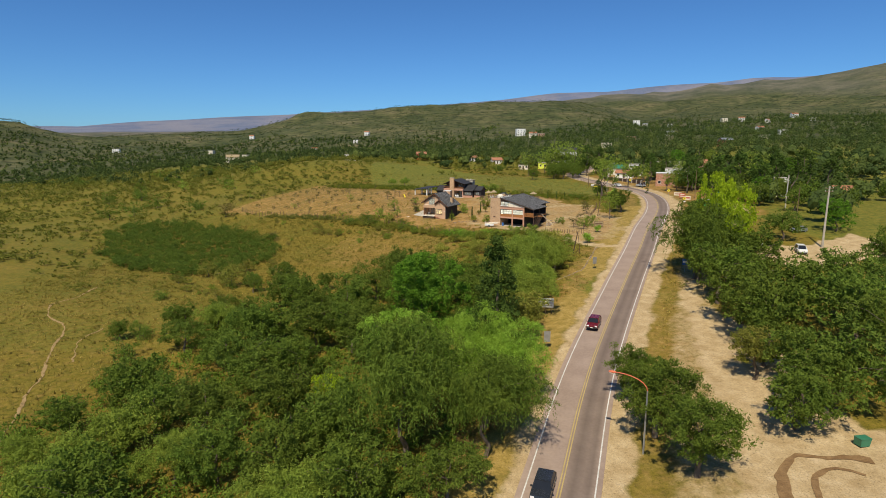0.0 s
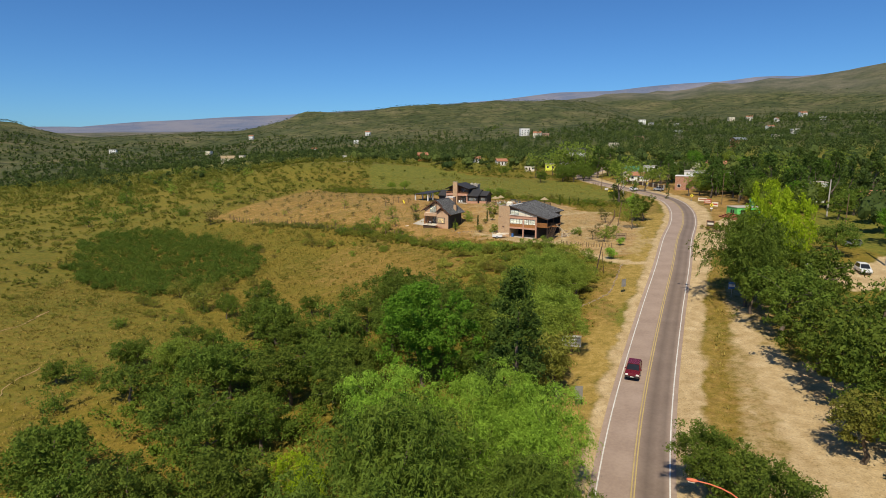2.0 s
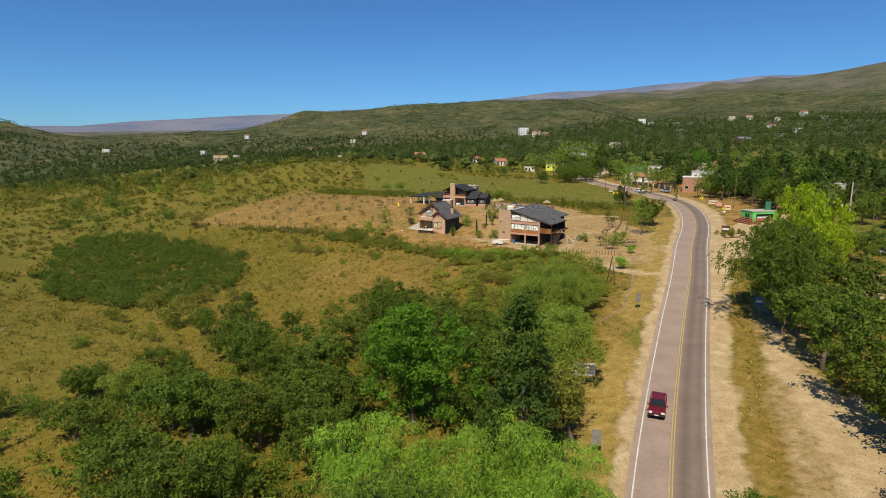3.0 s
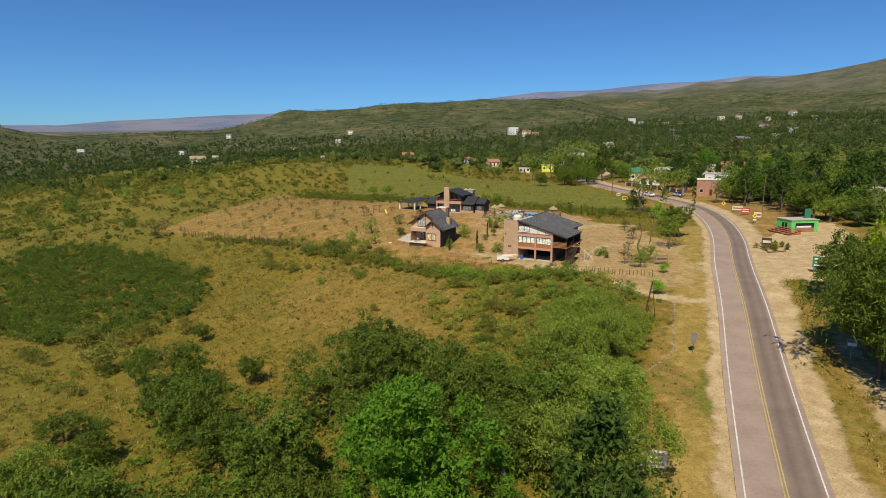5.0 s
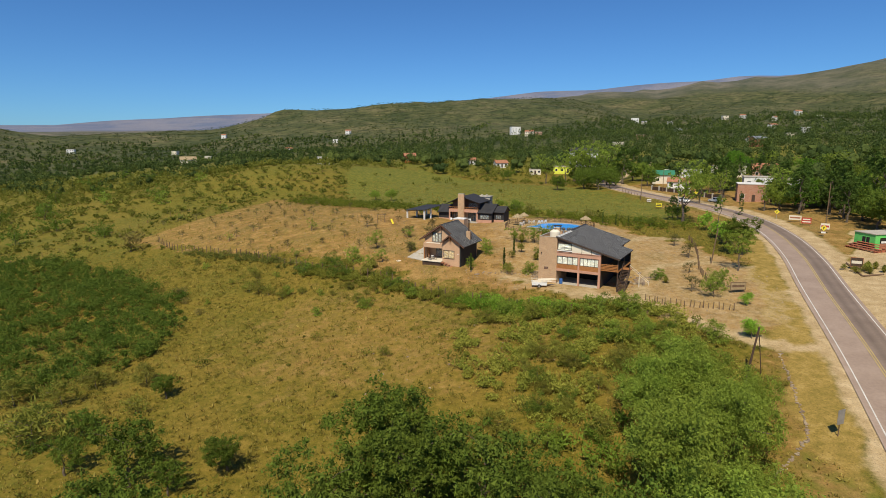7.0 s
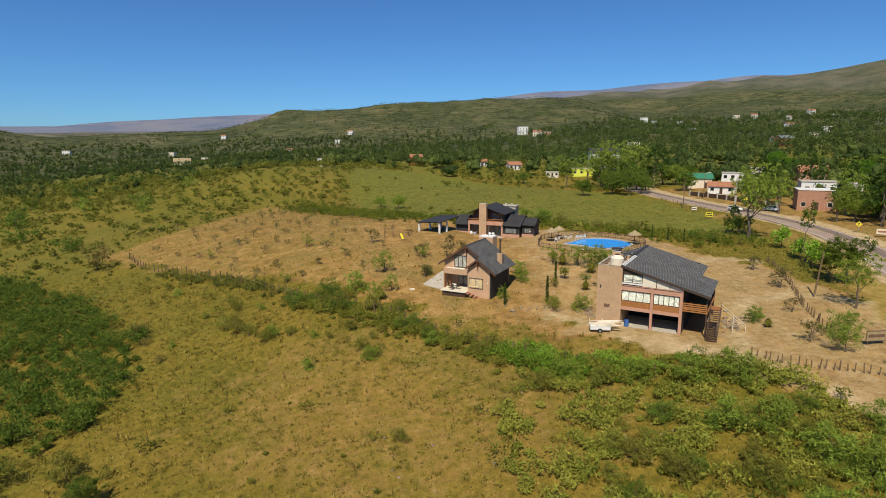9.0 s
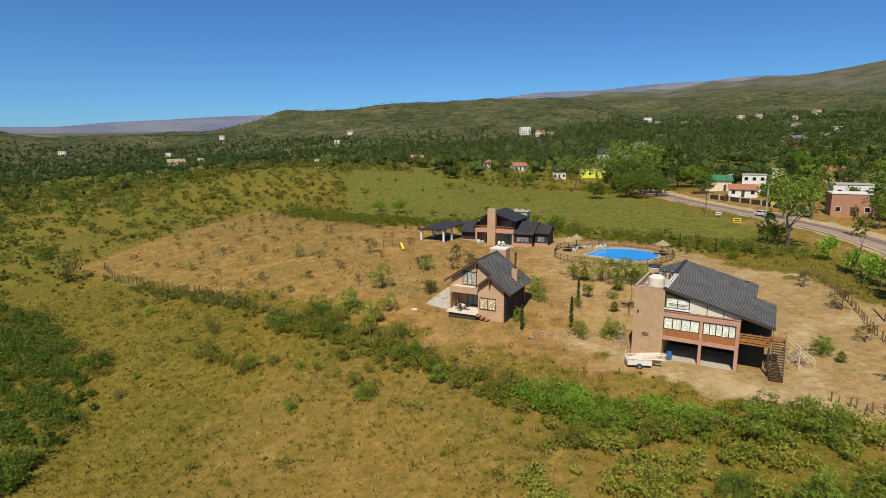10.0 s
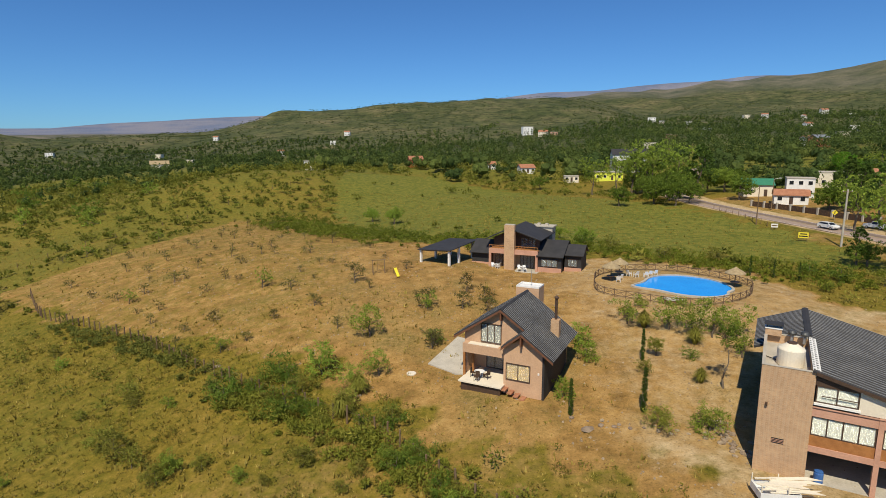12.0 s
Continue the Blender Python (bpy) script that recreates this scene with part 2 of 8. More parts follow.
# Skylines: bearing in degrees, rise above the eye as a slope; then distance and breadth.
RIDGES = [
    (4300, 420, [-60, -35, -29, -22, -14, -7, 6, 11, 21, 26, 31, 36, 50, 80], [.015, .021, .034, .043, .053, .060, .077, .088, .095, .101, .102, .104, .09, .05]),
    (1500, 420, [-80, -45, -38, -34, -20, -14.4, -11, -7, -1, 6, 11, 14, 18, 24], [.03, .038, .030, .010, .021, .045, .054, .060, .069, .073, .0715, .066, .042, .0]),
    (2400, 600, [5, 8, 11, 16, 19, 21.5, 24, 28, 31, 35, 39, 46, 60, 90], [.0, .042, .071, .080, .084, .082, .091, .094, .094, .102, .114, .122, .11, .06]),
]

# Rises behind the orchard hill: x, y, height, breadth.
CRESTS = [(-66, 408, 4.0, 55), (-180, 505, 7.0, 80)]


def land(x, y):
    x, y = np.asarray(x, float), np.asarray(y, float)
    b = smooth01(np.hypot((x + 20) * 0.9, (y - 170)), 190, 420)
    yy = np.maximum(y, -60)
    far = 12 + 0.043 * (yy - 300) + 0.05 * np.clip(x, -500, 700) + 3.0 * swell(x, y, 260, 3)
    z = near_land(np.clip(x, -260, 260), np.clip(y, -60, 460)) * (1 - b) + far * b
    for bx, by, rise, wide in CRESTS:
        z = z + rise * np.exp(-((x - bx) ** 2 + (y - by) ** 2) / (2 * wide * wide))
    r, az = np.hypot(x + 4, y - 60), np.degrees(np.arctan2(x + 4, y - 60))
    for dist, width, bearing, rise in RIDGES:
        crest = 34 + dist * np.interp(az, bearing, rise, left=0, right=0) * (1 + 0.03 * swell(x, y, dist * 0.05, 5) * (dist < 4000))
        bell = np.exp(-((r - dist) / np.where(r < dist, width, width * 2)) ** 2)
        z = z + np.maximum(crest - z, 0) * bell + (dist < 4000) * bell * (np.abs(az) < 70) * (6 * swell(x, y, 210, 41) + 3 * swell(x, y, 70, 42))
    return z


ROAD_LINE = along(ROAD, 2.0)
road_z = land(ROAD_LINE[:, 0], ROAD_LINE[:, 1])
road_z = np.convolve(np.pad(road_z, 10, mode="edge"), np.ones(21) / 21, "valid")


def road_at(x, y):
    """Signed distance to the road's middle (right side positive), and the road's height there."""
    x, y = np.atleast_1d(np.asarray(x, float)), np.atleast_1d(np.asarray(y, float))
    best, side, hz = np.full(x.shape, 1e9), np.ones(x.shape), np.zeros(x.shape)
    for i in range(len(ROAD_LINE) - 1):
        a, d = ROAD_LINE[i], ROAD_LINE[i + 1] - ROAD_LINE[i]
        t = np.clip(((x - a[0]) * d[0] + (y - a[1]) * d[1]) / (d @ d), 0, 1)
        qx, qy = x - a[0] - t * d[0], y - a[1] - t * d[1]
        dd = np.hypot(qx, qy)
        hit = dd < best
        best = np.where(hit, dd, best)
        side = np.where(hit, np.sign(d[1] * qx - d[0] * qy), side)
        hz = np.where(hit, road_z[i] * (1 - t) + road_z[i + 1] * t, hz)
    return best * side, hz


# Level pads under the buildings: x, y, height, radius.
PADS = [(19.5, 161.5, 11.1, 9), (-0.5, 178.0, 11.25, 5.0), (4, 219, 14.55, 11), (25, 202, 15.05, 12), (-7, 219, 15.1, 7), (84, 177, 14.6, 7)]


def ground_height(x, y):
    x, y = np.atleast_1d(np.asarray(x, float)), np.atleast_1d(np.asarray(y, float))
    z = land(x, y)
    z = z + 0.05 * swell(x, y, 13, 8) * smooth01(-np.hypot(x, y - 150), -420, -300)
    for px, py, pz, pr in PADS:
        w = 1 - smooth01(np.hypot(x - px, y - py), pr * 0.75, pr * 1.7)
        z = z * (1 - w) + pz * w
    near = (np.abs(x - 30) < 140) & (y < 450) & (y > -60)
    d, rz = np.full(x.shape, 99.0), np.zeros(x.shape)
    if near.any():
        d[near], rz[near] = road_at(x[near], y[near])
    w = 1 - smooth01(np.abs(d), 5.5, 13)
    z = z * (1 - w) + rz * w
    return z - 0.16 * (1 - smooth01(np.abs(d), 3.2, 4.4))


def gz(x, y):
    return float(ground_height(x, y)[0])


def inside(x, y, poly):
    ok = np.zeros(x.shape, bool)
    for (ax, ay), (bx, by) in zip(poly, poly[1:] + poly[:1]):
        ok ^= ((ay > y) != (by > y)) & (x < (bx - ax) * (y - ay) / (by - ay + 1e-9) + ax)
    return ok


def near_line(x, y, pts, width):
    best = np.full(x.shape, 1e9)
    for (ax, ay), (bx, by) in zip(pts, pts[1:]):
        dx, dy = bx - ax, by - ay
        t = np.clip(((x - ax) * dx + (y - ay) * dy) / (dx * dx + dy * dy), 0, 1)
        best = np.minimum(best, np.hypot(x - ax - t * dx, y - ay - t * dy))
    return 1 - smooth01(best, width * 0.5, width * 1.2)


YARD = [(-93, 233), (-70, 216), (-45, 199), (-27, 189), (-18, 183), (-8, 173), (1, 167), (14, 158), (22, 149), (34, 139), (43, 137), (48, 150), (51, 165), (50, 185), (42, 198), (40, 214), (20, 221), (2, 232), (-20, 238), (-43, 268), (-64, 292), (-74, 264), (-84, 243)]
LOT = [(25, 40), (33, 66), (38, 82), (43, 98), (48, 107), (43, 92), (47, 80), (46, 66), (42, 55), (48, 45), (48, 30), (20, 25)]
CLEARING = [(66, 116), (72, 127), (84, 127), (99, 134), (101, 119), (86, 112), (74, 108)]
APRON = [(57, 141), (64, 152), (72, 166), (80, 178), (88, 190), (97, 182), (92, 168), (84, 158), (78, 146), (68, 136)]
MEADOW = [(-25, 240), (15, 226), (44, 222), (62, 205), (66, 240), (60, 285), (40, 330), (-10, 388), (-45, 380), (-38, 300)]
TRACKS = [[(45, 131), (38.5, 132), (35.2, 135), (32.4, 139.6), (29.8, 144.2), (26.6, 148.3), (24.4, 150.5), (20, 157)], [(52, 165), (44, 170), (36, 168), (30, 158), (27, 152)], [(8, 168), (14, 162), (20, 157)], [(50, 189), (44, 192), (36, 188)], [(18, 161), (15.8, 157), (18.5, 153.5), (25, 151.5)], [(21.2, 159), (19.4, 155.5), (26, 151.5)]]


def cover(x, y):
    """How much bare soil, pale sand and lush grass lies at each place."""
    n = swell(x, y, 7, 11) * 1.6
    soil = inside(x + n, y + 1.3 * n, YARD) * (0.56 + 0.44 * smooth01(x + 2 * n, -30, -6))
    soil = np.maximum(soil, 0.30 * smooth01(-np.hypot((x + 72) / 30, (y - 80) / 55) + 0.14 * n, -1.15, -0.75))
    soil = np.maximum(soil, 0.42 * smooth01(-np.hypot((x + 8) / 36, (y - 155) / 30) + 0.10 * n, -1.1, -0.6))
    d = np.full(x.shape, 99.0)
    near = (np.abs(x - 30) < 140) & (y < 450) & (y > -60)
    d[near] = road_at(x[near], y[near])[0]
    soil = np.maximum(soil, 0.5 * (smooth01(-d, 5.0, 7.0) - smooth01(-d + n, 11, 15)) * (y < 240))
    soil = np.maximum(soil, 0.40 * (smooth01(d, 4, 7) - smooth01(d + n, 17, 21)) * (y < 135) * (y > 20))
    soil = np.maximum(soil, 0.62 * (smooth01(d, 5, 8) - smooth01(d + n, 26, 34)) * (y > 160) * (y < 300))
    sand = (smooth01(-d, 2.0, 3.0) - smooth01(-d + 0.35 * n, 4.2, 6.2)) * 0.9
    reach = 9 * smooth01(-y, -130, -105)
    sand = np.maximum(sand, (smooth01(d, 2.0, 3.0) - smooth01(d + 0.5 * n, 5.0, 7.5 + 2 * smooth01(y, 110, 140))))
    sand = np.maximum(sand, 0.50 * (smooth01(d + 0.4 * n, 7.5, 10.5) - smooth01(d + 0.5 * n, 5.5 + reach, 9.5 + reach)))
    sand = np.maximum(sand, inside(x + n, y + n, CLEARING) * 0.75)
    sand = np.maximum(sand, 0.44 * inside(x + n, y + 1.3 * n, YARD) * smooth01(x + 2 * n, -4, 14))
    sand = np.maximum(sand, inside(x + 0.6 * n, y + n, LOT) * 0.9)
    sand = np.maximum(sand, inside(x + 0.6 * n, y + 0.6 * n, APRON) * 0.95)
    for k, pts in enumerate(TRACKS):
        sand = np.maximum(sand, near_line(x + 0.25 * n, y, pts, 1.7) * (0.8 if k < 1 else 0.62))
    lush = inside(x + 2 * n, y + 2 * n, MEADOW) * 0.75
    lush = np.maximum(lush, 0.45 * smooth01(-x + 0.6 * (y - 200) + 9 * n, 75, 120) * (y > 120))
    lush = np.maximum(lush, 0.38 * smooth01(swell(x, y, 26, 14) + 0.5 * n * 0.4, 0.25, 0.9) * (1 - soil))
    lush = np.maximum(lush, 0.42 * smooth01(-x + 5 * n, 34, 52) * (y > 88) * (y < 170))
    lush = np.maximum(lush, smooth01(-np.hypot((x + 9.1) / 2.8, (y - 178) / 2.0), -1.2, -0.6) * 0.9)
    lush = np.maximum(lush, smooth01(-np.hypot((x - 27) / 3.2, (y - 107) / 8), -1.2, -0.6) * 0.7)
    wood = smooth01(y, 300, 420) * (1 - inside(x, y, MEADOW)) + (x > 88) * (y > 90) * (1 - (soil > 0.3))
    straw = (smooth01(-d + 0.4 * n, 4.5, 6.0) - smooth01(-d + 0.8 * n, 8.0, 11.0)) * (y < 185) * (y > 20)
    straw = np.maximum(straw, 0.45 * (smooth01(d + 0.4 * n, 5.0, 7.0) - smooth01(d + 0.8 * n, 7.0, 10.0)) * (y < 100))
    return soil * (1 - 0.9 * (sand > 0.6)), sand, np.maximum(lush, 0.6 * np.clip(wood, 0, 1)), straw * (1 - lush)


def steps(lo, a, b, hi, step, grow):
    mid = list(np.arange(a, b, step))
    up, s = [b], step
    while up[-1] < hi:
        s *= grow
        up.append(up[-1] + s)
    down, s = [], step
    q = a
    while q > lo:
        s *= grow
        q -= s
        down.append(q)
    return np.array(down[::-1] + mid + up)


def sheet(name, xs, ys, zfun, material):
    X, Y = np.meshgrid(xs, ys)
    Z = zfun(X.ravel(), Y.ravel())
    co = np.stack([X.ravel(), Y.ravel(), Z], 1)
    nx, ny = len(xs), len(ys)
    i = (np.arange(ny - 1)[:, None] * nx + np.arange(nx - 1)[None]).ravel()
    quads = np.stack([i, i + 1, i + 1 + nx, i + nx], 1)
    me = bpy.data.meshes.new(name)
    me.vertices.add(len(co))
    me.vertices.foreach_set("co", co.ravel())
    me.loops.add(quads.size)
    me.loops.foreach_set("vertex_index", quads.ravel())
    me.polygons.add(len(quads))
    me.polygons.foreach_set("loop_start", np.arange(len(quads)) * 4)
    me.polygons.foreach_set("use_smooth", np.ones(len(quads), bool))
    me.update(calc_edges=True)
    me.materials.append(material)
    return me, co


def ground_material():
    m = bpy.data.materials.new("scrubland_ground")
    m.use_nodes = True
    n, l = m.node_tree.nodes, m.node_tree.links
    bsdf = n["Principled BSDF"]
    bsdf.inputs["Roughness"].default_value = 0.95
    bsdf.inputs["Specular IOR Level"].default_value = 0.15
    geo = n.new("ShaderNodeNewGeometry")
    att = n.new("ShaderNodeAttribute")
    att.attribute_name = "cover"
    sep = n.new("ShaderNodeSeparateColor")
    l.new(att.outputs["Color"], sep.inputs[0])

    def noise_at(scale, detail=5, rough=0.6):
        t = n.new("ShaderNodeTexNoise")
        t.inputs["Scale"].default_value, t.inputs["Detail"].default_value, t.inputs["Roughness"].default_value = scale, detail, rough
        l.new(geo.outputs["Position"], t.inputs["Vector"])
        return t.outputs["Fac"]

    def ramp(fac, *stops):
        r = n.new("ShaderNodeValToRGB")
        while len(r.color_ramp.elements) < len(stops):
            r.color_ramp.elements.new(0.5)
        for e, (p, c) in zip(r.color_ramp.elements, stops):
            e.position, e.color = p, (*c, 1)
        l.new(fac, r.inputs[0])
        return r.outputs[0]

    def blend(fac, a, b):
        x = n.new("ShaderNodeMix")
        x.data_type = "RGBA"
        l.new(fac, x.inputs["Factor"])
        l.new(a, x.inputs["A"])
        l.new(b, x.inputs["B"])
        return x.outputs["Result"]

    def edge(mask, amount, scale):
        a = n.new("ShaderNodeMath")
        a.operation, a.use_clamp = "MULTIPLY_ADD", True
        l.new(noise_at(scale), a.inputs[0])
        a.inputs[1].default_value = amount
        s = n.new("ShaderNodeMath")
        s.operation = "SUBTRACT"
        l.new(mask, s.inputs[0])
        s.inputs[1].default_value = amount * 0.5
        l.new(s.outputs[0], a.inputs[2])
        r = n.new("ShaderNodeMapRange")
        r.interpolation_type = "SMOOTHSTEP"
        r.inputs["From Min"].default_value, r.inputs["From Max"].default_value = 0.25, 0.72
        l.new(a.outputs[0], r.inputs["Value"])
        return r.outputs[0]

    patches = noise_at(0.045)
    scrub = ramp(patches, (0.36, (0.100, 0.102, 0.011)), (0.50, (0.172, 0.134, 0.017)), (0.64, (0.255, 0.162, 0.031)))
    tufts = ramp(noise_at(1.1, 7, 0.75), (0.36, (0.046, 0.054, 0.005)), (0.50, (0.168, 0.130, 0.016)), (0.66, (0.310, 0.208, 0.044)))
    half = n.new("ShaderNodeValue")
    half.outputs[0].default_value = 0.55
    base = blend(half.outputs[0], scrub, tufts)
    lush = ramp(noise_at(0.6, 7, 0.75), (0.36, (0.078, 0.096, 0.014)), (0.52, (0.150, 0.150, 0.022)), (0.68, (0.240, 0.198, 0.036)))
    soil = ramp(noise_at(0.35, 8, 0.75), (0.36, (0.190, 0.108, 0.030)), (0.52, (0.325, 0.188, 0.058)), (0.66, (0.445, 0.276, 0.098)))
    weeds = ramp(noise_at(1.6, 7, 0.8), (0.40, (0.130, 0.104, 0.026)), (0.60, (0.320, 0.212, 0.074)))
    thin = n.new("ShaderNodeMapRange")
    thin.inputs["From Min"].default_value, thin.inputs["From Max"].default_value, thin.inputs["To Max"].default_value = 0.46, 0.66, 0.85
    l.new(noise_at(0.11, 7, 0.7), thin.inputs["Value"])
    soil = blend(thin.outputs[0], soil, weeds)
    sand = ramp(noise_at(0.5, 8, 0.75), (0.36, (0.370, 0.258, 0.125)), (0.52, (0.470, 0.342, 0.182)), (0.66, (0.560, 0.425, 0.250)))
    col = blend(edge(sep.outputs["Blue"], 0.7, 0.9), base, lush)
    col = blend(edge(sep.outputs["Red"], 0.8, 0.8), col, soil)
    straw = ramp(noise_at(0.7, 8, 0.75), (0.36, (0.215, 0.158, 0.034)), (0.52, (0.320, 0.218, 0.056)), (0.66, (0.420, 0.292, 0.095)))
    col = blend(edge(att.outputs["Alpha"], 0.6, 0.7), col, straw)
    col = blend(edge(sep.outputs["Green"], 0.6, 1.1), col, sand)
    slope = ramp(noise_at(0.012, 8, 0.75), (0.38, (0.046, 0.060, 0.020)), (0.52, (0.082, 0.088, 0.034)), (0.66, (0.140, 0.122, 0.060)))
    spots = ramp(noise_at(0.055, 7, 0.8), (0.40, (0.38, 0.42, 0.36)), (0.50, (1.0, 1.0, 1.0)), (0.62, (1.35, 1.25, 1.2)))
    patchy = n.new("ShaderNodeMix")
    patchy.data_type, patchy.blend_type = "RGBA", "MULTIPLY"
    patchy.inputs["Factor"].default_value = 1.0
    l.new(slope, patchy.inputs["A"])
    l.new(spots, patchy.inputs["B"])
    slope = patchy.outputs["Result"]
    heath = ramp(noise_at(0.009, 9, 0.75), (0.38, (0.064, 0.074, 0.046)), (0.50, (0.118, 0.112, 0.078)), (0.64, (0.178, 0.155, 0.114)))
    # Farthest skyline: blue-grey distance haze put into the ground's own colour.
    hazed_ridge = ramp(noise_at(0.004, 6, 0.6), (0.40, (0.128, 0.152, 0.222)), (0.60, (0.195, 0.196, 0.238)))
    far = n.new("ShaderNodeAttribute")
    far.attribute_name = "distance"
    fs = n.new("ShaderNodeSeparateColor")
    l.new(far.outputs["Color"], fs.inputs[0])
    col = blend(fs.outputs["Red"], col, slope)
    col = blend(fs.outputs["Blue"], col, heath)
    col = blend(fs.outputs["Green"], col, hazed_ridge)
    grit = ramp(noise_at(5.5, 6, 0.8), (0.34, (0.40, 0.40, 0.40)), (0.46, (1.0, 1.0, 1.0)), (0.58, (1.05, 1.05, 1.05)), (0.70, (1.7, 1.65, 1.5)))
    mul = n.new("ShaderNodeMix")
    mul.data_type, mul.blend_type = "RGBA", "MULTIPLY"
    mul.inputs["Factor"].default_value = 1.0
    l.new(col, mul.inputs["A"])
    l.new(grit, mul.inputs["B"])
    l.new(mul.outputs["Result"], bsdf.inputs["Base Color"])
    b = n.new("ShaderNodeBump")
    b.inputs["Strength"].default_value, b.inputs["Distance"].default_value = 0.7, 0.10
    l.new(noise_at(6.5, 8, 0.8), b.inputs["Height"])
    l.new(b.outputs[0], bsdf.inputs["Normal"])
    return m


xs = steps(-5600, -128, 136, 5600, 1.75, 1.07)
ys = steps(-900, 20, 330, 5600, 1.75, 1.07)
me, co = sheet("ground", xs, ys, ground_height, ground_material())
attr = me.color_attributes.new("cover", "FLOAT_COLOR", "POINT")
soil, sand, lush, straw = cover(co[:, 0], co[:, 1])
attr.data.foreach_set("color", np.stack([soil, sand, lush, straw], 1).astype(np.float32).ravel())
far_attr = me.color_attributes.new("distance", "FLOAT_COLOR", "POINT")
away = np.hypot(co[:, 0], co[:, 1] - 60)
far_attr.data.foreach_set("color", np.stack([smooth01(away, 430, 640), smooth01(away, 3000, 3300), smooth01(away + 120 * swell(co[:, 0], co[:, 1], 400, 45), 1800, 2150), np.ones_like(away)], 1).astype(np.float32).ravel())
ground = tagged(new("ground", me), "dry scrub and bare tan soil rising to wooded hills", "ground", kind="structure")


def ribbon(name, offsets, lift, material, s0=0, s1=None, uv=False):
    """A strip that follows the road, between sideways offsets in metres."""
    line, z = ROAD_LINE[s0:s1], road_z[s0:s1]
    t = np.gradient(line, axis=0)
    t /= np.linalg.norm(t, axis=1)[:, None]
    nrm = np.stack([t[:, 1], -t[:, 0]], 1)
    k = len(offsets)
    verts, faces = [], []
    for i in range(len(line)):
        for o in offsets:
            p = line[i] + nrm[i] * o
            verts.append((p[0], p[1], z[i] + lift - 0.012 * abs(o)))
    for i in range(len(line) - 1):
        for j in range(k - 1):
            a = i * k + j
            faces.append((a, a + 1, a + 1 + k, a + k))
    mesh = bpy.data.meshes.new(name)
    mesh.from_pydata(verts, [], faces)
    if uv:
        layer = mesh.uv_layers.new(name="UVMap")
        for loop in mesh.loops:
            i, j = divmod(loop.vertex_index, k)
            layer.data[loop.index].uv = (offsets[j], i * 2.0)
    mesh.materials.append(material)
    return new(name, mesh)


def asphalt_material():
    m = mat("worn_asphalt", [(0.285, 0.210, 0.160), (0.370, 0.282, 0.218)], 0.35, 0.85, 0.3, 40)
    n, l = m.node_tree.nodes, m.node_tree.links
    bsdf = next(k for k in n if k.type == "BSDF_PRINCIPLED")
    ramp0 = next(k for k in n if k.type == "VALTORGB")
    uv, sep = n.new("ShaderNodeUVMap"), n.new("ShaderNodeSeparateXYZ")
    l.new(uv.outputs[0], sep.inputs[0])
    rg = n.new("ShaderNodeMapRange")
    rg.inputs["From Min"].default_value, rg.inputs["From Max"].default_value = -3.6, 4.4
    l.new(sep.outputs[0], rg.inputs["Value"])
    r = n.new("ShaderNodeValToRGB")
    for _ in range(6):
        r.color_ramp.elements.new(0.5)
    for e, (p, v) in zip(r.color_ramp.elements, [(0.0, 1.05), (0.12, 0.95), (0.40, 0.98), (0.47, 0.74), (0.58, 0.48), (0.68, 0.64), (0.76, 0.53), (0.84, 0.95)]):
        e.position, e.color = p, (v, v * 0.97, v * 0.97, 1)
    l.new(rg.outputs[0], r.inputs[0])
    x = n.new("ShaderNodeMix")
    x.data_type, x.blend_type = "RGBA", "MULTIPLY"
    x.inputs["Factor"].default_value = 1
    l.new(ramp0.outputs[0], x.inputs["A"])
    l.new(r.outputs[0], x.inputs["B"])
    l.new(x.outputs["Result"], bsdf.inputs["Base Color"])
    return m


def footpath(pts, width, lift, material=None, label="narrow worn footpath of bare pale soil"):
    """A worn footpath of uneven width draped over the ground."""
    line = along(pts, 0.7)
    t = np.gradient(line, axis=0)
    t /= np.linalg.norm(t, axis=1)[:, None]
    rng = np.random.RandomState(4)
    w = width * (0.7 + 0.3 * np.sin(np.arange(len(line)) * 0.37) + rng.uniform(-0.15, 0.15, len(line)))
    wob = np.convolve(rng.normal(0, 0.6, len(line) + 6), np.ones(7) / 7, "valid")
    line = line + np.stack([t[:, 1], -t[:, 0]], 1) * wob[:, None]
    rows = [line + np.stack([t[:, 1], -t[:, 0]], 1) * (w * s)[:, None] for s in (-0.5, 0.0, 0.5)]
    z = [ground_height(r[:, 0], r[:, 1]) + lift for r in rows]
    n = len(line)
    verts = [(r[i, 0], r[i, 1], max(z[k][i], z[1][i] - 0.05)) for i in range(n) for k, r in enumerate(rows)]
    faces = [(3 * i + k, 3 * i + k + 1, 3 * i + k + 4, 3 * i + k + 3) for i in range(n - 1) for k in range(2)]
    mesh = bpy.data.meshes.new("footpath")
    mesh.from_pydata(verts, [], faces)
    mesh.materials.append(material or M_PATH)
    return tagged(new("footpath", mesh), label, "path", kind="structure")


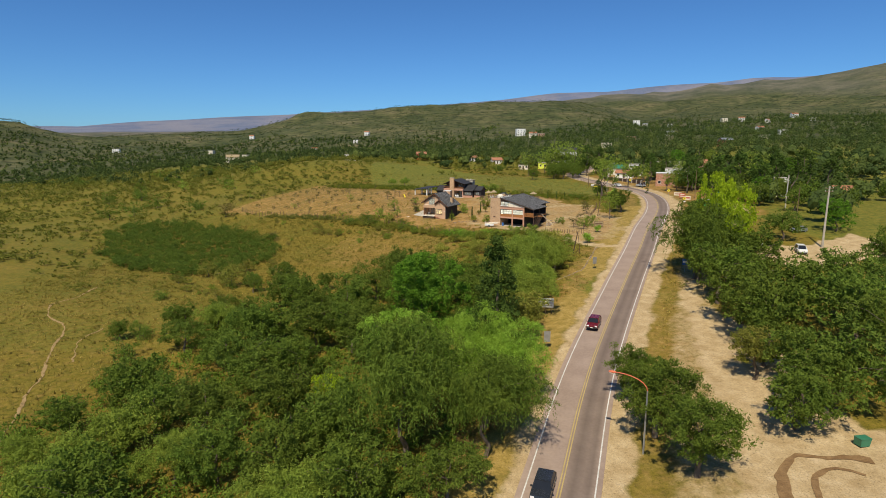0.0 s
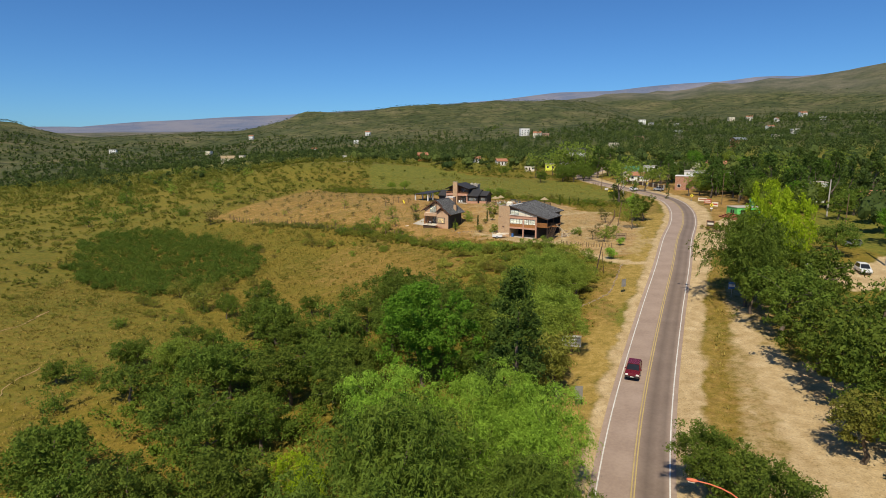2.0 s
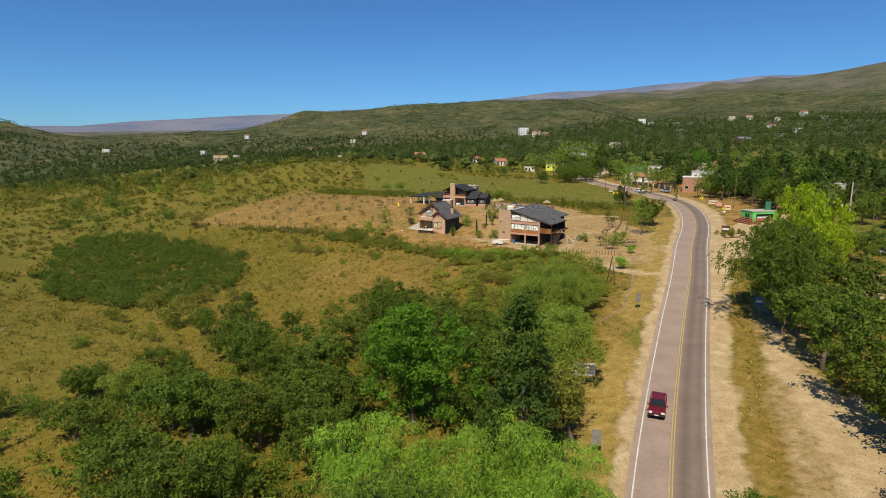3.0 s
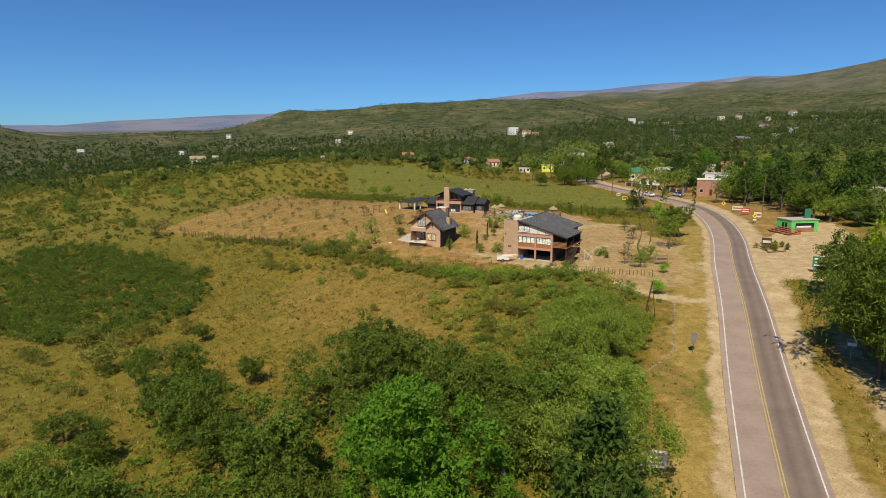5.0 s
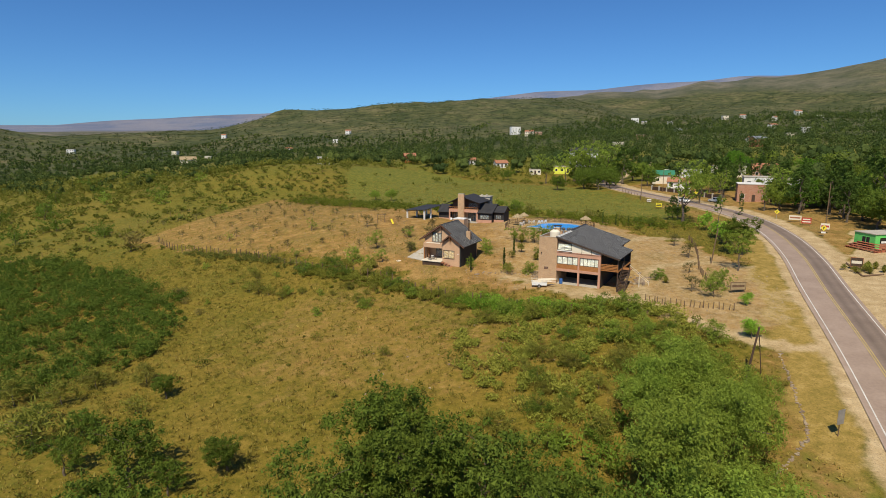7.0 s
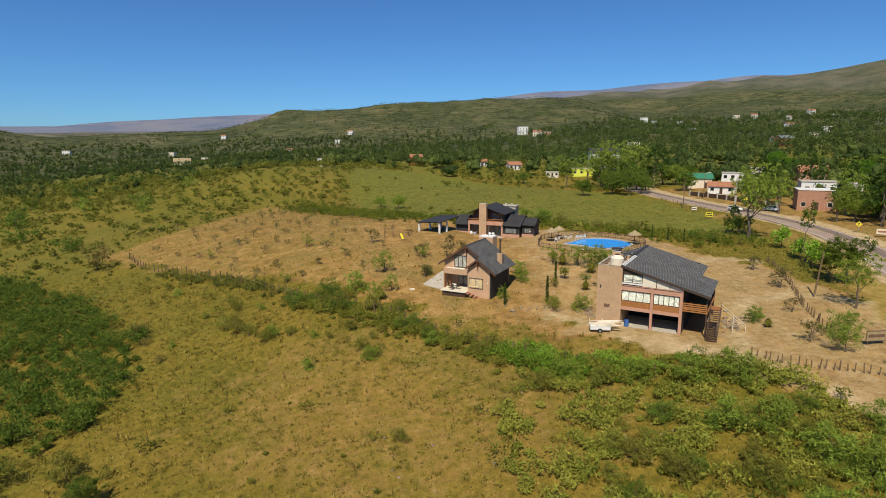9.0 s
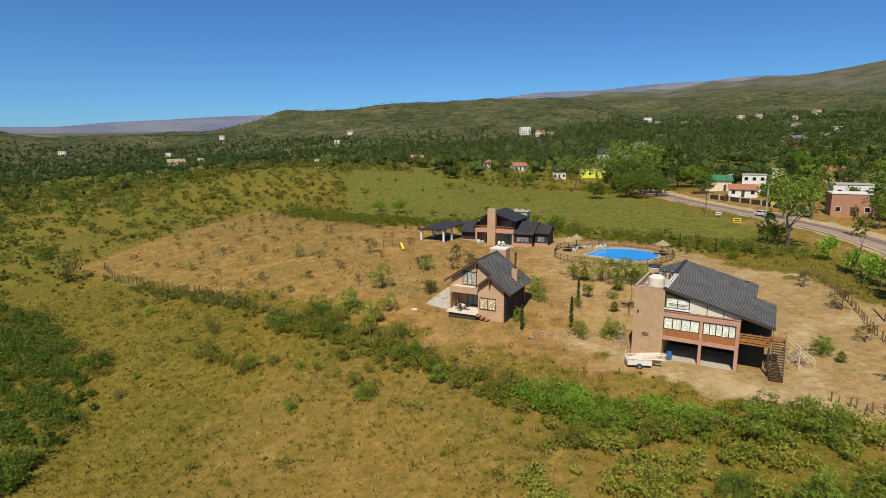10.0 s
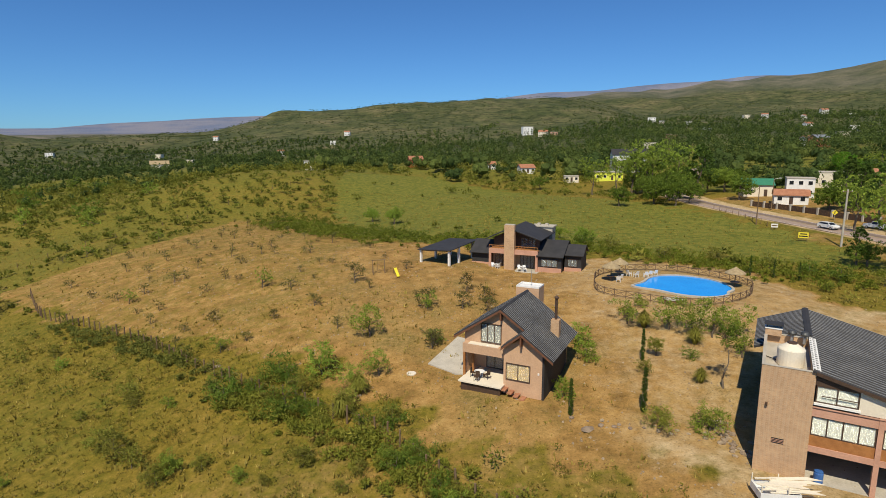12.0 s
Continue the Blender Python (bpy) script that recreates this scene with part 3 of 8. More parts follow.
M_PATH = mat("trodden_soil", [(0.27, 0.175, 0.065), (0.38, 0.255, 0.11)], 0.6, 0.95, 0.4, 6)
footpath([(-80, 127), (-78.5, 118), (-80, 112), (-77, 106), (-70, 100), (-66, 92), (-60, 80), (-56, 70), (-50, 55), (-46, 40)], 0.5, 0.06)
footpath([(-62, 99), (-62, 93), (-58, 84)], 0.3, 0.06)
M_RUT = mat("dug_brown_soil", [(0.16, 0.085, 0.03), (0.27, 0.16, 0.065)], 1.2, 0.95, 0.6, 5)
footpath([(29.0, 41.5), (29.4, 43.7), (30.3, 46.4), (32.6, 48.9), (35.2, 48.6), (39.5, 47.6)], 1.1, 0.06, M_RUT, "dug strip of brown soil across the sandy lot")
footpath([(31.2, 41.5), (31.9, 43.4), (33.1, 45.6), (35.6, 46.4), (37.4, 45.4)], 0.55, 0.06, M_RUT, "dug strip of brown soil across the sandy lot")
road = tagged(ribbon("road", [-3.7, -3.0, -1.5, 0, 1.5, 3.0, 3.6], 0.05, asphalt_material(), uv=True), "worn grey two-lane asphalt road with painted lines", "road", kind="structure")
M_LINE = mat("worn_white_line", [(0.48, 0.45, 0.40), (0.70, 0.67, 0.62)], 0.8, 0.8)
M_CENTRE = mat("worn_yellow_line", [(0.37, 0.27, 0.10), (0.50, 0.37, 0.14)], 0.8, 0.8)
for offs, material, label in (([-3.13, -3.00], M_LINE, "white edge line"), ([3.00, 3.13], M_LINE, "white edge line"), ([-0.19, -0.07], M_CENTRE, "yellow centre line"), ([0.07, 0.19], M_CENTRE, "yellow centre line")):
    strip = ribbon("line", offs, 0.062, material)
    strip.parent = road
    strip["label"] = label

# ---------------------------------------------------------------- builders
def tri_mesh(name, tris, material, tint=None):
    """A mesh of loose triangles from an array (n, 3, 3)."""
    k = len(tris)
    mesh = bpy.data.meshes.new(name)
    mesh.vertices.add(3 * k)
    mesh.vertices.foreach_set("co", np.ascontiguousarray(tris, dtype=np.float32).ravel())
    mesh.loops.add(3 * k)
    mesh.loops.foreach_set("vertex_index", np.arange(3 * k))
    mesh.polygons.add(k)
    mesh.polygons.foreach_set("loop_start", np.arange(k) * 3)
    mesh.update(calc_edges=True)
    if tint is not None:
        a = mesh.attributes.new("tint", "FLOAT", "FACE")
        a.data.foreach_set("value", tint.astype(np.float32))
    mesh.materials.append(material)
    return mesh


def part(name, bm, material, parent, label=""):
    mesh = bpy.data.meshes.new(name)
    if isinstance(bm, bpy.types.Mesh):
        mesh = bm
    else:
        bmesh.ops.recalc_face_normals(bm, faces=bm.faces)
        bm.to_mesh(mesh)
        bm.free()
    if material is not None and not mesh.materials:
        mesh.materials.append(material)
        if material is M_ROOF:
            mesh.materials.append(M_ROOFRIB)
    ob = new(name, mesh)
    ob.parent = parent
    if label:
        ob["label"] = label
    return ob


def thing(name, m, label, category, group=""):
    ob = tagged(new(name), label, category, group)
    ob.matrix_basis = m
    return ob


def box(x0, x1, y0, y1, z0, z1, bm=None):
    bm = bm or bmesh.new()
    v = [bm.verts.new(p) for p in ((x0, y0, z0), (x1, y0, z0), (x1, y1, z0), (x0, y1, z0), (x0, y0, z1), (x1, y0, z1), (x1, y1, z1), (x0, y1, z1))]
    for f in ((0, 3, 2, 1), (4, 5, 6, 7), (0, 1, 5, 4), (1, 2, 6, 5), (2, 3, 7, 6), (3, 0, 4, 7)):
        bm.faces.new([v[i] for i in f])
    return bm


def prism(poly, drop, bm=None):
    """A solid: a flat polygon of points and its copy moved by drop."""
    bm = bm or bmesh.new()
    top = [bm.verts.new(p) for p in poly]
    low = [bm.verts.new(Vector(p) + Vector(drop)) for p in poly]
    bm.faces.new(top)
    bm.faces.new(low[::-1])
    for i in range(len(poly)):
        j = (i + 1) % len(poly)
        bm.faces.new((top[i], low[i], low[j], top[j]))
    return bm


def tube(a, b, r0, r1, sides=6, bm=None):
    bm = bm or bmesh.new()
    a, b = Vector(a), Vector(b)
    q = (b - a).to_track_quat("Z", "Y")
    ring = []
    for p, r in ((a, r0), (b, r1)):
        ring.append([bm.verts.new(p + q @ Vector((r * math.cos(6.2832 * k / sides), r * math.sin(6.2832 * k / sides), 0))) for k in range(sides)])
    for k in range(sides):
        j = (k + 1) % sides
        bm.faces.new((ring[0][k], ring[0][j], ring[1][j], ring[1][k]))
    bm.faces.new(ring[0][::-1])
    bm.faces.new(ring[1])
    return bm


def lathe(profile, sides=20, bm=None, at=(0, 0, 0)):
    bm = bm or bmesh.new()
    rings = [[bm.verts.new((at[0] + r * math.cos(6.2832 * k / sides), at[1] + r * math.sin(6.2832 * k / sides), at[2] + z)) for k in range(sides)] for r, z in profile]
    for a, b in zip(rings, rings[1:]):
        for k in range(sides):
            j = (k + 1) % sides
            bm.faces.new((a[k], a[j], b[j], b[k]))
    bm.faces.new(rings[0][::-1])
    bm.faces.new(rings[-1])
    return bm


# ---------------------------------------------------------------- trees
GOLD = (1 + 5 ** 0.5) / 2
LUMP_V = np.array([(-1, GOLD, 0), (1, GOLD, 0), (-1, -GOLD, 0), (1, -GOLD, 0), (0, -1, GOLD), (0, 1, GOLD), (0, -1, -GOLD), (0, 1, -GOLD), (GOLD, 0, -1), (GOLD, 0, 1), (-GOLD, 0, -1), (-GOLD, 0, 1)]) / 1.902
LUMP_F = np.array([(0, 11, 5), (0, 5, 1), (0, 1, 7), (0, 7, 10), (0, 10, 11), (1, 5, 9), (5, 11, 4), (11, 10, 2), (10, 7, 6), (7, 1, 8), (3, 9, 4), (3, 4, 2), (3, 2, 6), (3, 6, 8), (3, 8, 9), (4, 9, 5), (2, 4, 11), (6, 2, 10), (8, 6, 7), (9, 8, 1)])


def leaves(rng, centres, spread, per, size, hang=0.0, long=1.0, inner=0.5, spray=False):
    """Loose slender leaf sprays (triangles) that point outwards from clump centres."""
    n = len(centres) * per
    c = np.repeat(centres, per, 0)
    sp = np.repeat(np.asarray(spread), per)[:, None] if np.ndim(spread) else spread
    off = rng.normal(0, 1, (n, 3)) + np.array([0, 0, 0.25])
    off /= np.linalg.norm(off, axis=1)[:, None]
    p = c + off * rng.uniform(inner, 1.0, (n, 1)) * sp * np.array([1, 1, 0.8])
    if hang > 1:
        # hanging fronds: leaves strung one below the other from a common twig
        first = (np.arange(n) // 12) * 12
        step = np.arange(n) - first
        p, off = p[first], off[first]
        drop = rng.uniform(0.15, 1.3, n)[first] * hang * (step / 11.0) ** 1.3
        p = p + rng.normal(0, 0.07, (n, 3)) + (off + rng.normal(0, 0.35, (n, 3))[first]) * np.array([1, 1, 0]) * (0.7 * np.sqrt(step / 11.0))[:, None]
        p[:, 2] -= drop
    elif hang:
        p[:, 2] -= rng.uniform(0, 1, n) ** 1.4 * hang
    face = off + rng.normal(0, 0.85, (n, 3))
    if hang:
        a = off * 0.35 + rng.normal(0, 0.42, (n, 3)) + np.array([0, 0, -0.6])
    elif spray:
        a = off * 0.55 + rng.normal(0, 0.55, (n, 3))
    else:
        a = np.cross(face, rng.normal(0, 1, (n, 3)))
        a = a / (np.linalg.norm(a, axis=1)[:, None] + 1e-9) + np.array([0, 0, -0.45])
    a /= np.linalg.norm(a, axis=1)[:, None] + 1e-9
    b = np.cross(a, face)
    b /= np.linalg.norm(b, axis=1)[:, None] + 1e-9
    s = size * rng.uniform(0.6, 1.4, (n, 1))
    w = 0.30 if long < 1.3 else 0.22
    return np.stack([p - a * s * 0.5 * long + b * s * w, p - a * s * 0.4 * long - b * s * w, p + a * s * 0.7 * long], 1)


def clump_centres(rng, count, rx, ry, z0, z1, shell=0.55, lobes=5):
    """Clump centres within an uneven crown made of several lobes."""
    lobe = [(rng.uniform(-0.45, 0.45) * rx, rng.uniform(-0.45, 0.45) * ry, rng.uniform(0.25, 0.75), rng.uniform(0.5, 0.8)) for _ in range(lobes)]
    pts = []
    h = z1 - z0
    while len(pts) < count:
        lx, ly, lz, lr = lobe[rng.randint(lobes)]
        v = rng.normal(0, 1, 3)
        v /= np.linalg.norm(v)
        v *= rng.uniform(shell, 1.0)
        p = np.array([lx + v[0] * rx * lr, ly + v[1] * ry * lr, z0 + h * (lz + v[2] * 0.42 * (0.6 + 0.5 * lr))])
        if z0 - 0.05 * h < p[2] < z1 * 1.03:
            pts.append(p)
    return np.array(pts)


def trunk_mesh(rng, name, height, r, targets, lean=0.04):
    bm = bmesh.new()
    p, rad = Vector((0, 0, -0.4)), r * 1.25
    stations = []
    for k in range(5):
        q = Vector((rng.normal(0, lean) * height, rng.normal(0, lean) * height, height * (k + 1) / 5))
        tube(p, q, rad, rad * 0.78, 7, bm)
        stations.append((q.copy(), rad * 0.7))
        p, rad = q, rad * 0.76
    for c in targets:
        q0, r0 = stations[min(4, max(1, int(c[2] / height * 5) - 2))]
        c = Vector(c)
        mid = q0.lerp(c, 0.55) + Vector((0, 0, 0.06 * height))
        tube(q0, mid, r0 * 0.55, r0 * 0.32, 5, bm)
        tube(mid, c, r0 * 0.32, 0.02, 4, bm)
    mesh = bpy.data.meshes.new(name)
    bm.to_mesh(mesh)
    bm.free()
    mesh.materials.append(M_BARK)
    return mesh


SPECIES = {}


def tree_kind(key, seed, leaf_mat, height, rx, n_clumps, per, size, label, category="tree", z0=0.25, hang=0.0, spread=0.9, shell=0.5, trunk=0.22, style="round", name="tree", long=1.0, limbs=6):
    rng = np.random.RandomState(seed)
    if style == "round" and name == "tree":
        n_clumps, per, spread = int(n_clumps * 2.0), int(per / 1.9), spread * 0.8
    if style == "cone":
        t = rng.uniform(0, 1, n_clumps) ** 1.3
        ang = rng.uniform(0, 6.283, n_clumps)
        rad = rx * (1 - t) ** 0.8 * rng.uniform(0.45, 1.05, n_clumps) + 0.15
        cs = np.stack([rad * np.cos(ang), rad * np.sin(ang), height * (z0 + (1 - z0) * t)], 1)
    elif style == "column":
        t = rng.uniform(0, 1, n_clumps)
        ang = rng.uniform(0, 6.283, n_clumps)
        rad = rx * np.sin(np.pi * np.clip(0.12 + 0.88 * t, 0, 1)) ** 0.6 * rng.uniform(0.4, 1.0, n_clumps)
        cs = np.stack([rad * np.cos(ang), rad * np.sin(ang), height * (z0 + (1 - z0) * t)], 1)
    else:
        cs = clump_centres(rng, n_clumps, rx, rx * 0.92, height * z0, height, shell)
    wide = spread * rng.uniform(0.5, 1.3, len(cs))
    dense = name in ("tree", "pine") and per >= 40
    inner = leaves(rng, cs, wide * 0.62, max(3, per // 7), size * 1.05, inner=0.1) if dense else np.zeros((0, 3, 3))
    keep = 0.58 if dense and hang < 1 else 0.9
    fine = leaves(rng, cs, wide, int(per * keep), size * 0.72, hang, long=long, inner=0.35, spray=not dense)
    crown = tri_mesh("crown", lowest(np.concatenate([fine, inner])), LEAF[leaf_mat])
    medium = leaves(rng, cs, wide, max(4, int(per * keep / 2.1)), size * 0.92, hang, long=long, inner=0.35, spray=not dense)
    crown_mid = tri_mesh("crown", lowest(np.concatenate([medium, inner])), LEAF[leaf_mat])
    sparse = leaves(rng, cs, wide, max(4, int(per * keep / 5)), size * 1.3, hang, long=long, inner=0.35, spray=not dense)
    crown_far = tri_mesh("crown", lowest(np.concatenate([sparse, inner])), LEAF[leaf_mat])
    low = cs[rng.permutation(len(cs))[:limbs]]
    wood = trunk_mesh(rng, "trunk", height * (0.75 if style != "round" else 0.62), trunk, low if style == "round" else low[:3])
    SPECIES[key] = (name, crown, wood, label, category, crown_far, crown_mid)


def lowest(tris):
    tris[:, :, 2] = np.maximum(tris[:, :, 2], 0.03)
    return tris


def plant(key, x, y, scale=1.0, turn=None, group="", tall=1.0, label=""):
    name, crown, wood, text, category, crown_far, crown_mid = SPECIES[key]
    if math.hypot(x + 4, y - min(127.0, max(0.0, y))) > 56 and y < 127 or y > 127 and math.hypot(x + 9, y - 127) > 85:
        crown = crown if key == "lime_a" else crown_mid if y < 140 else crown_far
    elif x < -29 and y < 135 or x > 40 and y < 110 or name == "bush" and y > 172:
        crown = crown_mid
    m = Matrix.Translation((x, y, gz(x, y) - 0.05)) @ Matrix.Rotation(random.uniform(0, 6.28) if turn is None else turn, 4, "Z") @ Matrix.Diagonal((scale, scale, scale * tall, 1))
    ob = thing(name, m, label or text, category, group)
    part("trunk", wood, None, ob)
    part("crown", crown, None, ob)
    return ob


tree_kind("broad_a", 1, "broad", 8.0, 4.8, 90, 150, 0.29, "dense dark green broadleaf tree in the roadside wood")
tree_kind("broad_b", 2, "broad", 7.5, 4.4, 80, 150, 0.28, "dense dark green broadleaf tree in the roadside wood")
tree_kind("broad_c", 3, "thicket", 7.0, 5.0, 90, 140, 0.28, "dull deep green spreading tree among others")
tree_kind("bright_a", 4, "bright", 9.5, 5.2, 150, 170, 0.27, "bright green rounded ash tree with dense foliage", z0=0.2, shell=0.7)
tree_kind("willow_a", 5, "willow", 10.5, 5.6, 44, 700, 0.19, "light green weeping willow with hanging fronds", z0=0.3, hang=1.2, long=1.3, spread=0.9, shell=0.9)
tree_kind("willow_b", 6, "willow", 9.5, 5.0, 38, 700, 0.19, "light green weeping willow with hanging fronds", z0=0.3, hang=1.2, long=1.3, spread=0.9, shell=0.9)
tree_kind("willow_dark", 7, "broad", 11.0, 6.0, 140, 200, 0.22, "large dull green willow with drooping branches", z0=0.4, hang=1.8, long=1.6, spread=0.9)
tree_kind("olive_a", 8, "olive", 5.0, 3.8, 95, 290, 0.165, "feathery olive green tree beside the scrub")
tree_kind("conifer_a", 9, "conifer", 11.0, 2.9, 210, 70, 0.26, "tall dark cypress with dense needles", style="cone", z0=0.06, spread=0.6)
tree_kind("brown_a", 10, "scrub", 6.0, 2.8, 60, 90, 0.28, "dull olive brown half-dry roadside tree")
tree_kind("lime_a", 11, "lime", 12.0, 6.5, 150, 190, 0.30, "yellow green willow standing high over its neighbours", hang=0.6, shell=0.75)
tree_kind("small_a", 12, "willow", 3.6, 1.5, 40, 70, 0.26, "slender young tree with fresh green leaves", trunk=0.07)
tree_kind("broad_fine", 25, "broad", 7.5, 4.4, 100, 250, 0.20, "dense green broadleaf tree standing alone by the road")
tree_kind("sapling", 23, "broad", 4.6, 0.72, 16, 60, 0.15, "slender young tree with a small high crown", z0=0.58, trunk=0.06, spread=0.4, limbs=5)
tree_kind("bush_a", 13, "thicket", 2.6, 2.2, 46, 50, 0.20, "low dark green bush in the dry field", "bush", z0=0.05, trunk=0.06, name="bush", limbs=5, spread=0.6, long=1.5)
tree_kind("bush_b", 14, "scrub", 1.9, 1.7, 36, 40, 0.18, "low olive thorn bush on dry ground", "bush", z0=0.05, trunk=0.05, name="bush", limbs=5, spread=0.5, long=1.6)
tree_kind("bush_c", 15, "olive", 1.8, 1.7, 38, 48, 0.18, "fresh green leafy shrub along the fence", "bush", z0=0.03, trunk=0.05, name="bush", limbs=5, spread=0.5, long=1.6)
tree_kind("bush_dry", 27, "dry", 2.0, 1.8, 40, 40, 0.17, "grey brown half-dry thorn bush in the field", "bush", z0=0.05, trunk=0.06, name="bush", limbs=9, spread=0.5, long=1.6)
tree_kind("bush_d", 24, "willow", 1.7, 1.6, 36, 48, 0.17, "fresh bright green shrub before the house", "bush", z0=0.03, trunk=0.05, name="bush", limbs=5, spread=0.5, long=1.5)
tree_kind("orchard_a", 16, "orchard", 2.3, 1.15, 26, 22, 0.15, "small sparse fruit tree on bare orchard soil", z0=0.3, trunk=0.06, name="fruit_tree", limbs=16, spread=0.4)
tree_kind("orchard_b", 17, "orchard", 2.1, 1.2, 28, 30, 0.15, "small thin olive-leaved fruit tree on bare orchard soil", z0=0.28, trunk=0.06, name="fruit_tree", limbs=16, spread=0.4)
tree_kind("orchard_d", 26, "orchard", 1.6, 1.4, 30, 20, 0.15, "low spreading thorny fruit tree on bare orchard soil", z0=0.15, trunk=0.05, name="fruit_tree", limbs=18, spread=0.45)
tree_kind("orchard_c", 18, "olive", 2.6, 1.5, 34, 42, 0.17, "leafy green fruit tree on bare soil", z0=0.25, trunk=0.07, name="fruit_tree", limbs=10, spread=0.5)
tree_kind("column_a", 19, "conifer", 5.6, 0.30, 170, 52, 0.12, "slim dark columnar cypress in the garden", style="column", z0=0.02, spread=0.24, trunk=0.05, name="cypress")
tree_kind("cypress_tall", 20, "conifer", 15.0, 1.6, 60, 70, 0.40, "very tall dark columnar cypress", style="column", z0=0.04, spread=0.6, trunk=0.2, name="cypress")
tree_kind("pine_a", 21, "conifer", 13.0, 4.6, 70, 90, 0.42, "tall dark pine with spreading layered branches", z0=0.3, style="cone", spread=0.9, trunk=0.3, name="pine")
tree_kind("gum_a", 22, "olive", 13.0, 5.0, 60, 80, 0.36, "tall thin eucalyptus with open grey green foliage", z0=0.4, spread=1.1, trunk=0.25)


def pampas_kind():
    """A clump of long arching blades."""
    rng = np.random.RandomState(31)
    n = 420
    ang, out, h = rng.uniform(0, 6.283, n), rng.uniform(0.15, 1.0, n), rng.uniform(0.7, 1.5, n)
    d = np.stack([np.cos(ang), np.sin(ang), 0 * ang], 1)
    side = np.stack([-np.sin(ang), np.cos(ang), 0 * ang], 1) * 0.022
    root = d * (0.12 * out)[:, None]
    mid = d * (0.42 * out)[:, None] + np.stack([0 * h, 0 * h, h * (1.05 - 0.35 * out)], 1)
    tip = d * (0.95 * out)[:, None] + np.stack([0 * h, 0 * h, h * (1.15 - 0.75 * out)], 1)
    tris = np.concatenate([np.stack([root - side, root + side, mid + side], 1), np.stack([root - side, mid + side, mid - side], 1), np.stack([mid - side, mid + side, tip], 1)])
    crown = tri_mesh("crown", lowest(tris), LEAF["scrub"])
    wood = trunk_mesh(rng, "trunk", 0.35, 0.05, [])
    SPECIES["pampas"] = ("grass_clump", crown, wood, "arching clump of tall yellow green grass", "ornamental grass", crown, crown)


pampas_kind()
# The wood on the near side of the road, and single trees: kind, x, y, scale.
WOOD = [("willow_dark", -3.8, 52, 1.0), ("willow_a", 3.0, 64.5, .88), ("willow_b", -4.6, 66, .92), ("willow_b", 8.4, 61.8, .78), ("willow_dark", 4.2, 51.5, .74), ("willow_b", 4.6, 57.2, .74), ("lime_a", -13.5, 65, .36),
    ("broad_a", -39, 69, .9), ("broad_c", -42, 88, .68), ("broad_a", -22, 100, .7), ("broad_b", -10.5, 77, .95), ("broad_c", -25.7, 73, .95), ("broad_b", -22.5, 51, .8), ("broad_b", -33, 47, .8), ("olive_a", -36, 56, .95), ("broad_a", -29, 88, .95),
    ("bright_a", -3.0, 87.0, 1.14), ("conifer_a", 7.2, 74.0, 1.28), ("olive_a", 13.2, 90.2, 1.3), ("brown_a", 12.6, 79, 1.0), ("brown_a", 13.4, 84.5, .7), ("broad_b", -16.7, 94, 1.0), ("broad_a", -8.5, 117, 1.0), ("broad_c", -13.2, 109, .95), ("broad_b", -6.5, 110.5, 1.0), ("broad_b", 4.5, 102, .8), ("broad_c", 10.5, 100.5, .95), ("olive_a", 16.7, 119, 1.0), ("olive_a", 20, 113, 1.05), ("olive_a", 14, 109, 1.15),
    ("broad_c", -32, 90, .75), ("broad_b", -20, 74, .7), ("broad_a", -12, 88, .8), ("broad_a", -28, 107, .85), ("broad_a", -32, 111, .8), ("broad_b", -37, 103, .5), ("broad_b", -14, 84, .9), ("broad_a", -32, 80, .8), ("broad_b", -18, 62, .85), ("broad_c", -28, 62, .85), ("broad_b", -20, 85, .9), ("broad_c", -46, 76, .45), ("broad_a", -12, 56, .85), ("olive_a", -14, 44, .9), ("broad_b", 4, 84, .6), ("broad_b", 5, 93, .8), ("olive_a", 15, 101, 1.2), ("broad_c", -1, 109.5, .95), 
    ("broad_c", -43, 108, .45), ("broad_b", -42, 122, .42), ("broad_c", -45, 130, .38), ("broad_b", -39, 138, .36), ("broad_c", -52, 133, .34), ("broad_a", -56, 94, .4), ("broad_b", -47, 99, .5), ("broad_b", -48, 98, .55), ("olive_a", -40, 97, .9), 
    ("broad_b", -31, 43, .8), ("olive_a", -38, 47, .9), ("broad_b", -7, 43, .85), ("broad_a", -16, 50, .85), ("olive_a", -27, 52, .9), ("broad_c", 0.5, 45, .75), ("broad_b", -34, 62, .75), ("olive_a", -46, 46, .7), ("broad_b", -44, 62, .6), ("olive_a", -43, 55, .75), ("broad_b", 9.5, 88, .6), ("broad_a", -8, 99, .9), ("broad_b", -1, 101, .9), ("olive_a", 21, 119.5, .9), ("olive_a", 23.5, 116, .8), ("olive_a", 17.5, 105, .9)]
for key, x, y, s in WOOD:
    plant(key, x, y, s * random.uniform(1.22, 1.36), group="roadside wood", tall=1.18 if y > 108 and x > 5 else 1.0)
